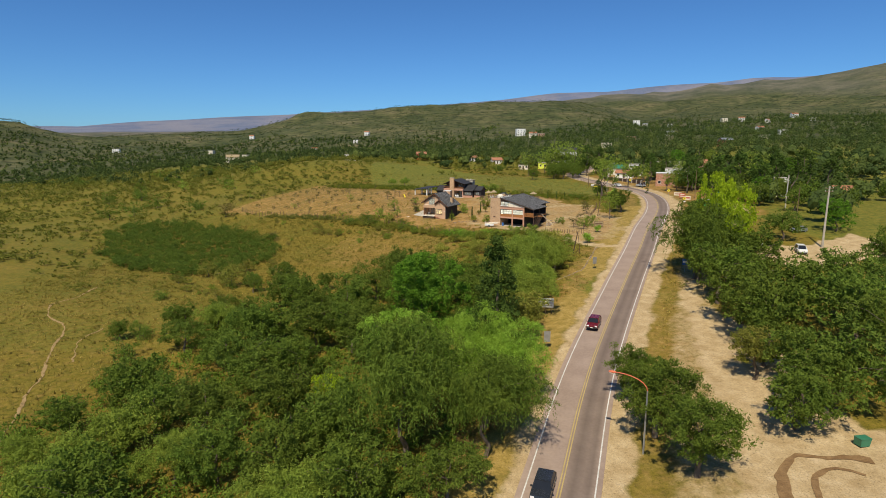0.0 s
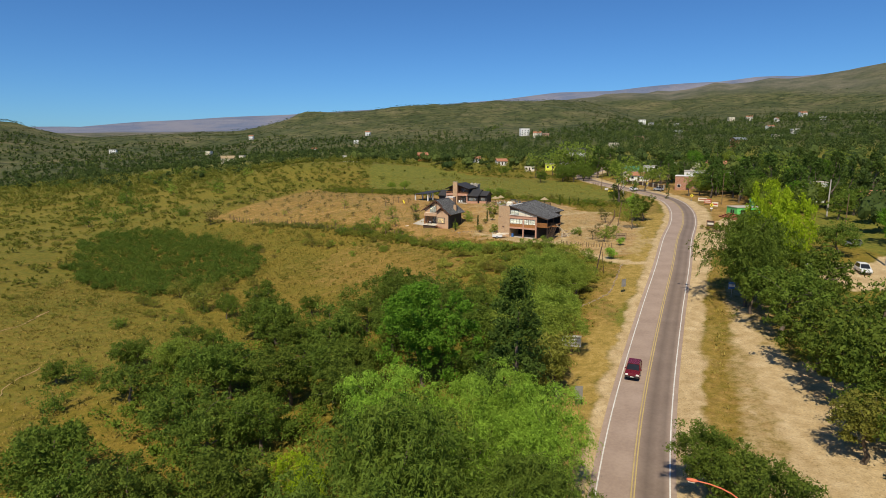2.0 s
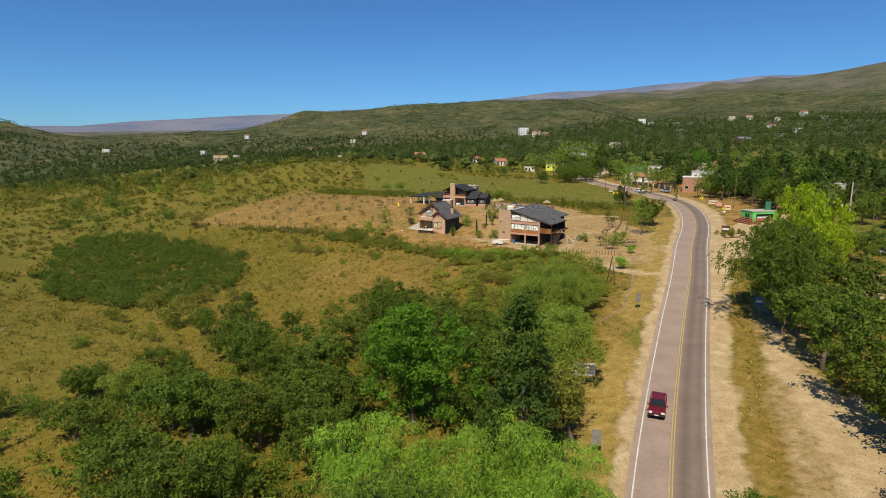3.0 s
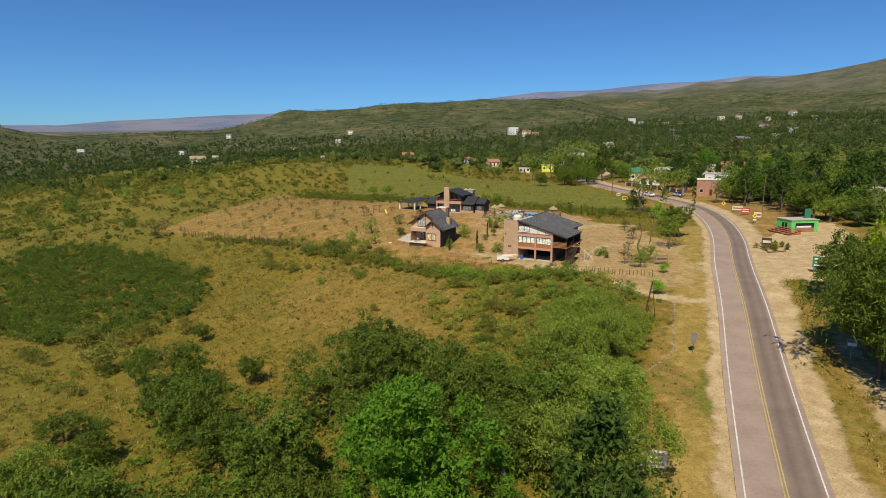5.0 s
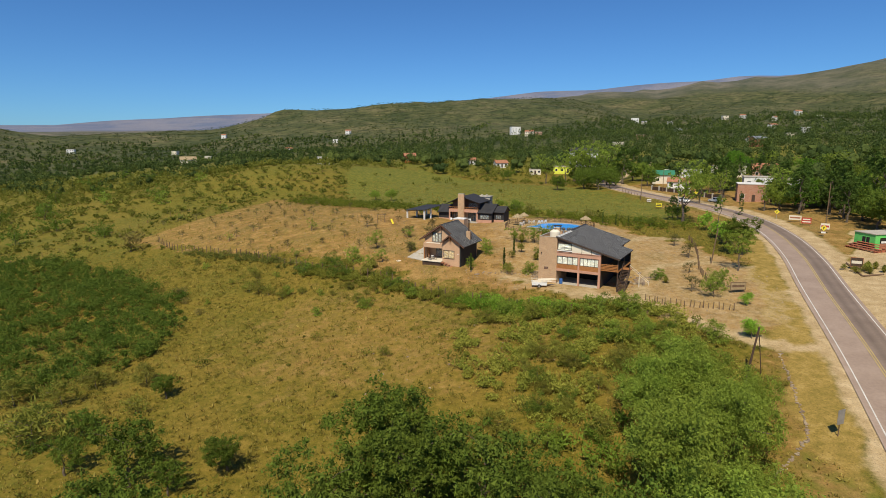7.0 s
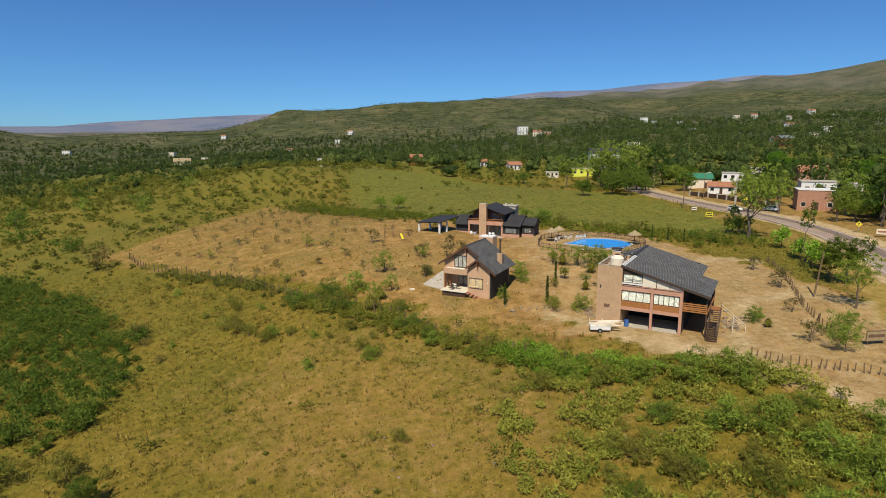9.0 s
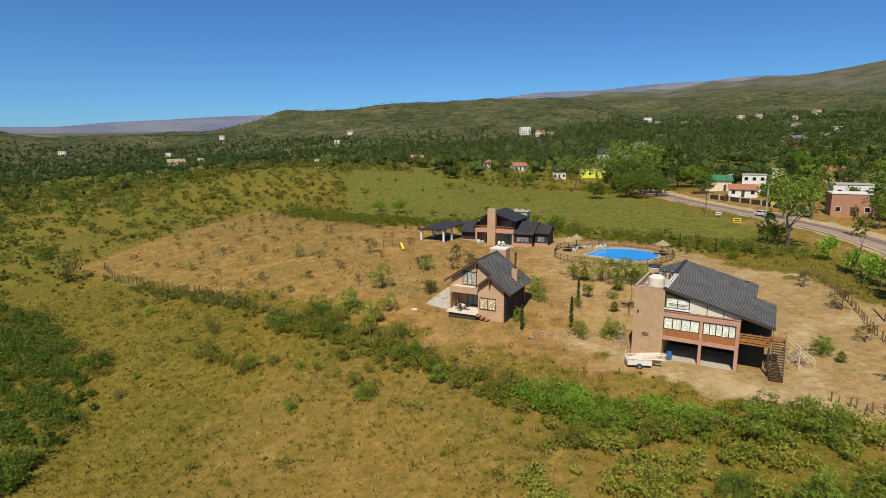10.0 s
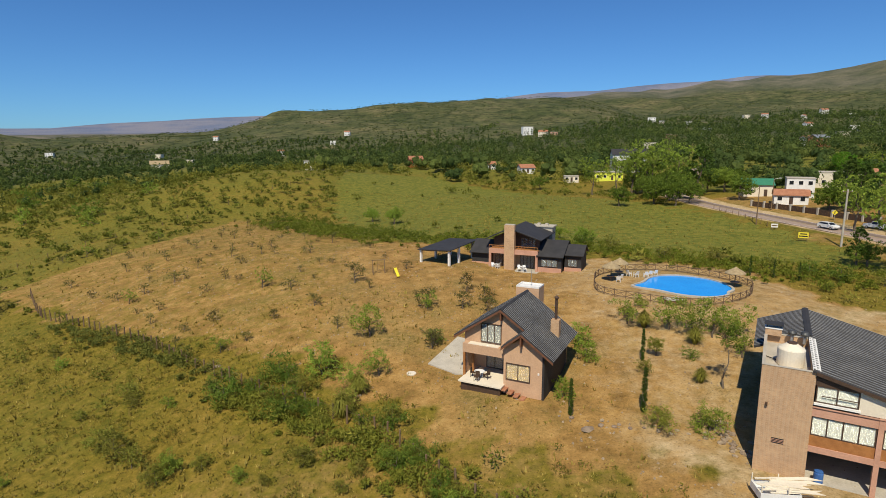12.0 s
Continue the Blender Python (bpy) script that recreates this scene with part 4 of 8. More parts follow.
# Beyond the road.
EAST = [("broad_fine", 24.0, 61.0, .72), ("broad_fine", 23.6, 54.0, .86), ("broad_fine", 24.6, 46.5, .82), ("willow_dark", 50.0, 106.0, 1.06), ("broad_a", 42.5, 68, .7), ("brown_a", 39.2, 64.5, .8), ("broad_b", 40.6, 57.5, .8), ("broad_a", 52.5, 111, 1.15), ("broad_c", 61, 121, .8), ("broad_b", 49.5, 103, .9), ("broad_a", 64, 130, 1.1), ("broad_a", 46.5, 74, 1.1), ("broad_b", 48, 92, 1.0), ("broad_c", 44.5, 58, 1.1), ("broad_b", 47, 83, 1.0), ("broad_a", 37.5, 53, .75), ("broad_c", 67, 90, 1.1), ("broad_b", 56, 71, 1.1), ("broad_c", 53, 100, 1.0), ("broad_a", 60, 105, 1.1), ("broad_a", 55, 84, 1.1), ("broad_c", 62, 78, 1.1), ("broad_b", 53, 62, 1.0), ("broad_a", 62, 62, 1.0), ("broad_c", 52, 47, 1.0), ("broad_b", 62, 52, 1.0), ("broad_a", 70, 72, 1.0), ("broad_c", 82, 132, .8), ("bright_a", 98, 137, .62), ("broad_b", 84, 102, .8), ("broad_a", 93, 108, .8), ("broad_c", 101, 120, .7)]
for key, x, y, s in EAST:
    plant(key, x - 1.5, y, s * random.uniform(1.32, 1.48), group="trees beyond the road", tall=0.98)
plant("lime_a", 56.5, 112, 1.02, tall=1.68)
# Round the houses and along the bend.
for key, x, y, s in [("broad_b", 55.2, 174.2, 1.0), ("gum_a", 48.6, 163.2, .6), ("sapling", 56.9, 187.2, 2.3), ("gum_a", 79, 241, .95), ("gum_a", 84, 238, .85), ("broad_a", 45.7, 289, .9), ("broad_c", 36, 356, .9), ("cypress_tall", 78, 216, .45), ("broad_c", 59.6, 212.5, .66), ("pine_a", 58.6, 213.5, .5), ("gum_a", 58.2, 206.5, 1.3), ("small_a", 59.8, 198, 1.25), ("small_a", 57.9, 189, 1.2), ("small_a", 57, 184.6, 1.25), ("small_a", 56.4, 181.4, 1.3), ("bush_c", 40.8, 154.8, 1.5), ("small_a", 40.6, 146.4, .55), ("small_a", 35.4, 135.6, .75), ("bush_c", 30.6, 135.6, 1.35), ("broad_c", 66.5, 289, 1.1), ("broad_b", 60.5, 285, 1.0), ("broad_a", 57, 291, 1.1), ("broad_b", 63, 295, 1.2), ("broad_a", 69, 301, 1.3), ("broad_c", 60, 303, 1.2), ("broad_a", 77, 316, 1.3), ("broad_c", 66, 312, 1.2), ("broad_b", 73, 322, 1.3), ("broad_a", 86, 318, 1.3), ("broad_c", 62, 322, 1.2), ("broad_b", 84, 330, 1.3), ("broad_c", 72, 300, 1.0), ("broad_a", 82, 291, 1.1), ("broad_b", 62, 310, .9), ("gum_a", 50, 330, 1.1), ("gum_a", 60, 335, 1.2), ("gum_a", 68, 326, 1.1), ("pine_a", 96, 262, 1.0), ("pine_a", 104, 240, 1.0), ("pine_a", 108, 222, 1.0), ("pine_a", 98, 205, .9), ("pine_a", 92.5, 214, .95), ("pine_a", 97, 220, 1.05), ("pine_a", 95, 200, .8), ("pine_a", 102, 212, 1.1), ("broad_a", 104, 223, 1.3), ("broad_b", 100, 196.5, 1.2), ("pine_a", 107, 205, 1.15), ("pine_a", 112, 214, 1.2), ("broad_c", 109, 229, 1.3), ("gum_a", 88, 222, .7), ("broad_b", 106, 196, 1.2), ("broad_a", 99, 188, .9), ("pine_a", 114, 192, 1.1), ("broad_c", 108, 184, 1.2), ("broad_b", 100, 178, .95), ("cypress_tall", 105, 190, 1.1), ("cypress_tall", 112, 180, 1.2), ("pine_a", 120, 205, 1.2), ("broad_a", 118, 222, 1.4), ("pine_a", 125, 214, 1.2), ("broad_a", 112, 172, 1.2), ("broad_b", 104, 166, 1.0), ("broad_c", 114, 160, 1.2), ("pine_a", 120, 176, 1.2), ("gum_a", 67, 320, 1.5), ("gum_a", 72, 312, 1.5), ("pine_a", 78, 308, 1.3), ("pine_a", 64, 326, 1.2), ("gum_a", 60, 318, 1.3)]:
    plant(key, x, y, s)

# Trees that close in the road's far side, round the village houses.
rng = np.random.RandomState(90)
HOUSE_SPOTS = [(98, 290), (89.5, 281), (91, 298), (123, 308), (134, 300), (96, 242), (104, 253), (118, 262), (118, 200), (129, 186), (84, 177)]
count = 0
while count < 72:
    x, y = rng.uniform(88, 165), rng.uniform(176, 335)
    d = float(road_at(x, y)[0][0])
    if d < 11 or (d < 17 and y < 195) or any(math.hypot(x - a, y - b) < 8.5 or (abs(x - a - 0.35 * (b - y)) < 4 and 0 < b - y < 12) for a, b in HOUSE_SPOTS):
        continue
    count += 1
    key = ("pine_a", "pine_a", "broad_a", "broad_b", "broad_c", "gum_a", "cypress_tall", "olive_a", "bright_a")[rng.randint(9)]
    plant(key, x, y, {"pine_a": 0.95, "cypress_tall": 0.9, "gum_a": 0.95, "olive_a": 1.4, "bright_a": 0.9}.get(key, 1.15) * rng.uniform(0.8, 1.2), group="village trees")

rng = np.random.RandomState(40)
# Single bushes of the field.
for key, x, y, s in [("bush_a", -51.0, 86.0, 1.35), ("bush_a", -109.5, 250.0, 1.90), ("bush_a", -106.0, 246.0, 1.60), ("bush_a", -30.1, 181.7, 1.21), ("bush_a", -22.9, 177.6, 1.21), ("pampas", -17.4, 176.2, 1.70), ("bush_a", -15.2, 174.8, 0.60), ("bush_a", -12.6, 173.7, 0.81), ("bush_a", -10.0, 168.6, 0.74), ("bush_a", -8.5, 164.9, 0.67), ("bush_a", -27.1, 182.4, 0.76), ("bush_a", -20.4, 176.9, 0.57), ("bush_b", -35.3, 173.2, 1.00), ("bush_c", -31.4, 171.8, 0.97), ("bush_b", -28.6, 171.7, 0.67), ("bush_b", -19.7, 170.3, 0.79), ("bush_b", -16.1, 166.6, 0.52), ("bush_b", -14.8, 168.4, 0.61), ("bush_c", -16.3, 161.5, 0.79), ("bush_c", -24.9, 169.7, 0.58), ("bush_b", -22.5, 168.7, 0.45), ("bush_b", -40.5, 183.6, 0.79), ("bush_c", -55.4, 195.9, 0.70), ("bush_c", -36.0, 182.2, 0.58), ("bush_dry", -46.6, 168.8, 0.56), ("bush_dry", -51.8, 175.5, 0.64), ("bush_c", -46.8, 173.5, 0.52), ("bush_b", -45.3, 182.6, 0.58), ("bush_b", -19.0, 175.3, 0.52), ("broad_b", -25.2, 120.2, 0.57), ("broad_b", -34.3, 119.5, 0.91), ("broad_b", -29.6, 117.4, 0.47), ("bush_b", -48.7, 127.3, 2.53), ("bush_b", -58.8, 138.6, 1.81), ("bush_b", -52.2, 137.8, 1.59), ("bush_b", -43.9, 143.0, 1.47), ("bush_b", -50.5, 142.5, 1.44), ("bush_c", -15.5, 161.3, 0.76), ("bush_c", -24.0, 160.8, 0.70), ("bush_b", -11.3, 142.9, 0.70), ("bush_b", -41.5, 185.2, 0.94), ("bush_b", -32.0, 170.6, 0.94), ("bush_b", -58.9, 199.7, 0.79), ("bush_dry", -85.8, 222.1, 2.64), ("bush_dry", -73.7, 193.3, 0.86), ("bush_dry", -54.8, 180.2, 1.03), ("bush_a", -160.6, 302.3, 2.60), ("bush_a", -185.1, 348.2, 2.40), ("bush_a", -195.2, 394.2, 2.60), ("bush_a", -185.8, 415.2, 2.60), ("bush_a", -159.0, 392.7, 2.60), ("bush_a", -142.4, 272.5, 1.29), ("bush_c", -146.2, 320.5, 2.76), ("bush_c", -112.8, 300.7, 2.52), ("bush_b", -40.0, 176.9, 1.06), ("bush_b", -37.7, 175.1, 1.30), ("bush_b", -17.4, 164.0, 0.82), ("bush_b", -85.0, 206.1, 1.06), ("bush_c", -109.3, 333.4, 2.15), ("bush_a", -147.0, 248.0, 2.60), ("bush_a", -139.1, 254.1, 2.60), ("bush_a", -138.5, 273.9, 2.60), ("bush_a", -177.5, 300.2, 2.60), ("bush_a", -167.0, 313.6, 2.60), ("bush_a", -167.2, 356.5, 2.60), ("bush_a", -118.8, 311.7, 2.48), ("bush_a", -242.6, 379.8, 2.60)]:
    plant(key, x, y, s)
for _ in range(34):
    x, y = rng.uniform(-64, -39), rng.uniform(94, 136)
    plant(("bush_a", "bush_a", "bush_b", "bush_c")[rng.randint(4)], x, y, rng.uniform(0.45, 1.15), group="scrub at the wood's edge")
# Hedge of shrubs along the yard's lower fence, and scrub before the big house.
HEDGE = [(-31, 184.5), (-23, 180.5), (-17.7, 175), (-11.6, 170.5), (-4, 163.5), (4, 157), (9, 153.5), (14, 151), (20, 150), (26, 148.5)]
line = along(HEDGE, 0.9)
for i, (x, y) in enumerate(line):
    f = i / len(line)
    if (f < 0.3 and i % 3) or rng.uniform() < 0.3:
        continue
    for _ in range(1):
        key = ("bush_c" if 0.25 < f < 0.8 and rng.uniform() < 0.45 else "bush_a" if rng.uniform() < 0.2 else "bush_b")
        w = 0.9 + 1.0 * f
        plant(key, x + rng.normal(0, w) * 0.8 - 0.3 * w, y + rng.normal(0, w) * 0.8 - 0.7 * w, rng.uniform(0.45, 0.95), group="fence hedge")
for _ in range(46):
    x, y = rng.uniform(6, 27), rng.uniform(118, 141)
    plant("bush_b" if rng.uniform() < 0.55 else "bush_a", x, y, rng.uniform(0.5, 1.0), group="scrub below the house")
for x, y, h in [(18.6, 146.5, 3.2), (23.3, 145.9, 3.4), (14.0, 148.0, 2.6), (9.9, 147.9, 2.2), (18.9, 138.6, 2.8), (22.5, 137.3, 3.0), (23.6, 132.2, 3.2), (25.5, 130.3, 3.2), (9.0, 135.2, 2.0), (11.8, 132.3, 1.8), (17.7, 130.6, 2.2), (13.6, 127.1, 1.6), (6.4, 150.2, 2.6), (3.5, 148.7, 2.0), (18.8, 125.9, 3.0), (20.7, 124.5, 3.6), (7.5, 127.5, 1.4), (14.9, 123.3, 1.8), (8.9, 123.0, 1.6), (6.5, 133.2, 1.5), (1.5, 121, 2.4), (6, 118, 2.6), (11, 118, 2.4)]:
    if h > 2.5:
        plant("bush_c", x, y, h / 2.0, group="scrub below the house", label="tall feathery olive green shrub below the house")
    else:
        plant("bush_b", x, y, h / 1.8, group="scrub below the house")
for _ in range(20):
    f = rng.uniform(0, 1)
    plant("bush_d", 1.5 + 14 * f + rng.normal(0, 0.8), 157.5 - 8 * f + rng.normal(0, 0.9), rng.uniform(0.5, 0.9), group="fence hedge")
# Orchard rows on the bare hill.
rng = np.random.RandomState(41)
ORCHARD = [(-50.8, 228.2, 2.2), (-63.8, 254.9, 2.1), (-60.9, 238.0, 1.9), (-53.0, 242.3, 1.7), (-48.6, 240.0, 1.9), (-45.2, 242.1, 1.9), (-40.9, 233.2, 2.3), (-38.0, 231.9, 2.0), (-41.8, 257.7, 2.5), (-31.0, 230.3, 3.7), (-25.4, 220.9, 1.4), (-27.5, 220.5, 1.4), (-42.8, 219.1, 2.0), (-52.3, 221.7, 4.1), (-51.0, 222.8, 2.3), (-44.0, 214.1, 2.1), (-34.6, 211.8, 3.5), (-29.9, 210.1, 4.0), (-30.0, 217.4, 1.6), (-20.3, 209.5, 4.3), (-17.8, 206.5, 1.4), (-24.9, 202.2, 2.8), (-49.3, 209.2, 1.8), (-48.3, 204.5, 1.5), (-41.6, 199.9, 1.9), (-38.4, 201.8, 1.8), (-34.2, 192.4, 2.8), (-31.8, 194.3, 1.1), (-29.7, 199.6, 1.3), (-52.9, 209.7, 1.6), (-20.5, 194.4, 1.4), (-9.5, 197.7, 2.7), (-8.8, 187.3, 2.3), (-66.4, 221.4, 2.8), (-59.9, 217.6, 3.5), (-56.5, 214.8, 2.9), (-55.7, 218.1, 2.9), (-80.2, 253.6, 3.2), (-87.0, 255.7, 4.0), (-90.5, 252.5, 3.4), (-67.1, 234.4, 2.7), (-61.1, 231.1, 2.2), (-74.6, 264.2, 3.1), (-57.7, 279.1, 3.2), (-53.6, 256.3, 2.2), (-74.7, 229.7, 2.4), (-40.9, 195.4, 1.4), (-43.5, 196.0, 1.1), (-39.9, 217.9, 1.4)]
for x, y, w in ORCHARD:
    leafy_one = w > 2.6
    plant("orchard_c" if leafy_one and rng.uniform() < 0.45 else ("orchard_a", "orchard_b", "orchard_d")[rng.randint(3)], x, y, max(0.75, w / (3.0 if leafy_one else 2.3)), group="orchard", tall=rng.uniform(0.8, 1.15))
for i in range(15):
    for j in range(11):
        x, y = -80 + 5.7 * i + 1.7 * j + rng.normal(0, 1.2), 229 - 2.3 * i + 5.6 * j + rng.normal(0, 1.2)
        if rng.uniform() < 0.45 or not inside(np.array([x]), np.array([y]), YARD)[0] or x > -10 or min(math.hypot(x - q[0], y - q[1]) for q in ORCHARD) < 4.0:
            continue
        plant(("orchard_a", "orchard_b", "orchard_d")[rng.randint(3)], x, y, rng.uniform(0.5, 1.1), group="orchard", tall=rng.uniform(0.7, 1.1))
for key, x, y, s in [("orchard_c", -16.3, 191.4, 1.55), ("orchard_c", -17, 181, 1.0), ("orchard_c", -14.5, 182.5, 1.1), ("orchard_b", -9, 187, 1.2), ("orchard_b", -5, 197, 1.2), ("orchard_b", -4, 203, 1.3), ("orchard_b", -2, 195, 1.2), ("orchard_c", 13.6, 189.5, 1.3), ("orchard_c", 17.6, 187.4, 1.45), ("orchard_c", 19.6, 186.2, 1.5), ("orchard_c", 21.4, 185.0, 1.5), ("orchard_c", 23.8, 184.8, 1.4), ("orchard_c", 22.3, 180.6, 1.1), ("sapling", 17.5, 174.9, 1.5), ("pampas", 15.1, 188.3, 1.5), ("pampas", 19.0, 184.0, 1.5), ("pampas", 15.9, 176.1, 1.1), ("bush_a", 17.1, 180.8, .52), ("brown_a", 14.0, 181.9, .34), ("bush_b", 11.5, 178.4, .7), ("bush_b", 9.4, 169.4, 1.0), ("bush_c", 13.5, 169.3, 1.1), ("pampas", -16.2, 179.7, 1.6), ("bush_c", -20.7, 184.2, 1.7), ("bush_a", -25.2, 184.6, 1.15), ("orchard_b", -9.6, 198.4, 1.3), ("orchard_b", -1.9, 198.4, 1.2), ("bush_c", -8.6, 188.4, .8), ("pampas", 34, 158.5, .9), ("bush_a", 33.2, 160.5, .6), ("bush_c", 34.5, 162, .7), ("orchard_b", 44.5, 173, 1.5), ("orchard_b", 36, 153.5, 1.3), ("orchard_c", 38, 150.5, 1.3), ("orchard_b", 46, 183, 1.3), ("orchard_b", 40, 163, 1.0), ("bush_c", 6.8, 182, 1.0), ("bush_c", 3.0, 176, .9), ("bush_c", 6.9, 185.4, 1.2), ("bush_b", 14, 191.5, .6), ("bush_b", 16.5, 193, .6), ("column_a", 12.3, 181.1, .6), ("column_a", 9.1, 172.2, .72), ("column_a", 2.9, 172.6, .6), ("bush_b", -22, 181, 1.15), ("bush_b", -17, 177.5, 1.0), ("bush_b", -13, 174.5, .9), ("bush_a", -24, 183.5, .8), ("column_a", 39, 209, .55), ("column_a", 42, 208, .5), ("column_a", 44.5, 206, .5), ("bush_b", 31, 221, 1.2), ("bush_b", 24, 228, 1.5), ("bush_a", 20, 233, 1.2), ("bush_b", 38, 218, 1.3), ("bush_b", 45, 214, 1.2), ("bush_a", 50, 205, 1.1), ("bush_b", 54, 202, .9), ("bush_a", 48, 209, .9), ("olive_a", 22, 238, .6), ("olive_a", 18, 243, .5), ("olive_a", -18, 270, .8), ("olive_a", -24, 276, .7)]:
    plant(key, x, y, s)


# ---------------------------------------------------------------- growth that nobody could count
def tint_material(name, a, b, leaf=0.3):
    m = mat(name, [a, a], 0.02, 0.75, per_island=0.16, leaf=leaf)
    n, l = m.node_tree.nodes, m.node_tree.links
    r = next(k for k in n if k.type == "VALTORGB")
    att = n.new("ShaderNodeAttribute")
    att.attribute_name = "tint"
    for e, p, c in zip(r.color_ramp.elements, (0.0, 1.0), (a, b)):
        e.position, e.color = p, (*c, 1)
    e = r.color_ramp.elements.new(0.85)
    e.color = (*[0.5 * (u + v) for u, v in zip(a, b)], 1)
    l.new(att.outputs["Fac"], r.inputs[0])
    return m


def crowns(seed, xy, height, radius, per, size, slim=None, thin=False):
    """Many far trees as loose leaf sprays in one array, with a tint for each tree."""
    rng = np.random.RandomState(seed)
    n = len(xy)
    z = ground_height(xy[:, 0], xy[:, 1])
    c = np.repeat(np.column_stack([xy, z]), per, 0)
    h, r = np.repeat(height, per), np.repeat(radius, per)
    k = n * per
    v = rng.normal(0, 1, (k, 3))
    v /= np.linalg.norm(v, axis=1)[:, None]
    lobes = rng.uniform(0.72, 1.15, (n, 4, 2))
    ang = (np.arctan2(v[:, 1], v[:, 0]) / 1.5708 + 2).astype(int) % 4
    lob = lobes[np.repeat(np.arange(n), per), ang, (v[:, 2] > 0.2).astype(int)]
    rad = rng.uniform(0.35 if thin else 0.62, 1.0, k) * lob
    taper = np.ones(k) if slim is None else np.where(np.repeat(slim, per), np.clip(1.1 - (v[:, 2] + 1) * 0.5, 0.08, 1), 1.0)
    p = c + np.stack([v[:, 0] * r * rad * taper, v[:, 1] * r * rad * taper, h * (0.56 + 0.44 * v[:, 2] * rad)], 1)
    face = v + rng.normal(0, 1.0 if thin else 0.5, (k, 3)) + np.array([0, 0, 0.15])
    a = v * 0.6 + rng.normal(0, 0.5, (k, 3)) + np.array([0, 0, 0.25]) if thin else np.cross(face, rng.normal(0, 1, (k, 3)))
    a /= np.linalg.norm(a, axis=1)[:, None] + 1e-9
    b = np.cross(a, face)
    b /= np.linalg.norm(b, axis=1)[:, None] + 1e-9
    s = (size * rng.uniform(0.6, 1.4, k))[:, None] if np.ndim(size) == 0 else (np.repeat(size, per) * rng.uniform(0.6, 1.4, k))[:, None]
    w = 0.28 if thin else 0.5
    tris = np.stack([p - a * s * 0.55 + b * s * w, p - a * s * 0.4 - b * s * w, p + a * s * 0.65], 1)
    return tris, np.repeat(rng.uniform(0, 1, n), per)


def hearts(seed, xy, height, radius, tint, grow=0.82):
    """A rough twenty-sided heart inside each far crown, so that light does not fall through it."""
    rng = np.random.RandomState(seed)
    z = ground_height(xy[:, 0], xy[:, 1])
    q = LUMP_V[None] * rng.uniform(0.7, 1.12, (len(xy), 12, 1)) * grow
    p = np.stack([xy[:, :1] + q[:, :, 0] * radius[:, None], xy[:, 1:] + q[:, :, 1] * radius[:, None], z[:, None] + height[:, None] * (0.56 + 0.44 * q[:, :, 2])], 2)
    return p[:, LUMP_F].reshape(-1, 3, 3), np.repeat(tint, 20)


def scatter(seed, count, x0, x1, y0, y1, keep):
    rng = np.random.RandomState(seed)
    p = np.column_stack([rng.uniform(x0, x1, count), rng.uniform(y0, y1, count)])
    return p[keep(p[:, 0], p[:, 1], rng)]


def wooded(x, y, rng):
    """Where the far woods stand, with clearings."""
    d = np.hypot(x, y - 60)
    az = np.degrees(np.arctan2(x, y - 60))
    m = inside(x, y, MEADOW)
    ok = ~m & (np.abs(az) < 50) & (d < np.interp(az, [-50, -20, -5, 12, 20, 50], [1300, 1050, 850, 880, 1250, 1400]) * (1 + 0.1 * swell(x, y, 120, 23)))
    hill = (x < -10) & (y < 400 + 0.25 * (x + 10)) & (x > -210)
    west = (x < -100) & (y < 330 - 0.4 * (x + 100))
    ok &= ~hill & ~west & ((y > 372) | (x > 92))
    ok &= ~((x < 100) & (y < 300) & (x < 98 + 0 * y))
    ok &= (swell(x, y, 90, 21) + 0.5 * swell(x, y, 30, 22) + rng.uniform(-0.5, 0.5, len(x)) > -0.75)
    road_d = np.full(x.shape, 99.0)
    nr = (np.abs(x - 30) < 120) & (y < 440)
    road_d[nr] = np.abs(road_at(x[nr], y[nr])[0])
    return ok & (road_d > 11)


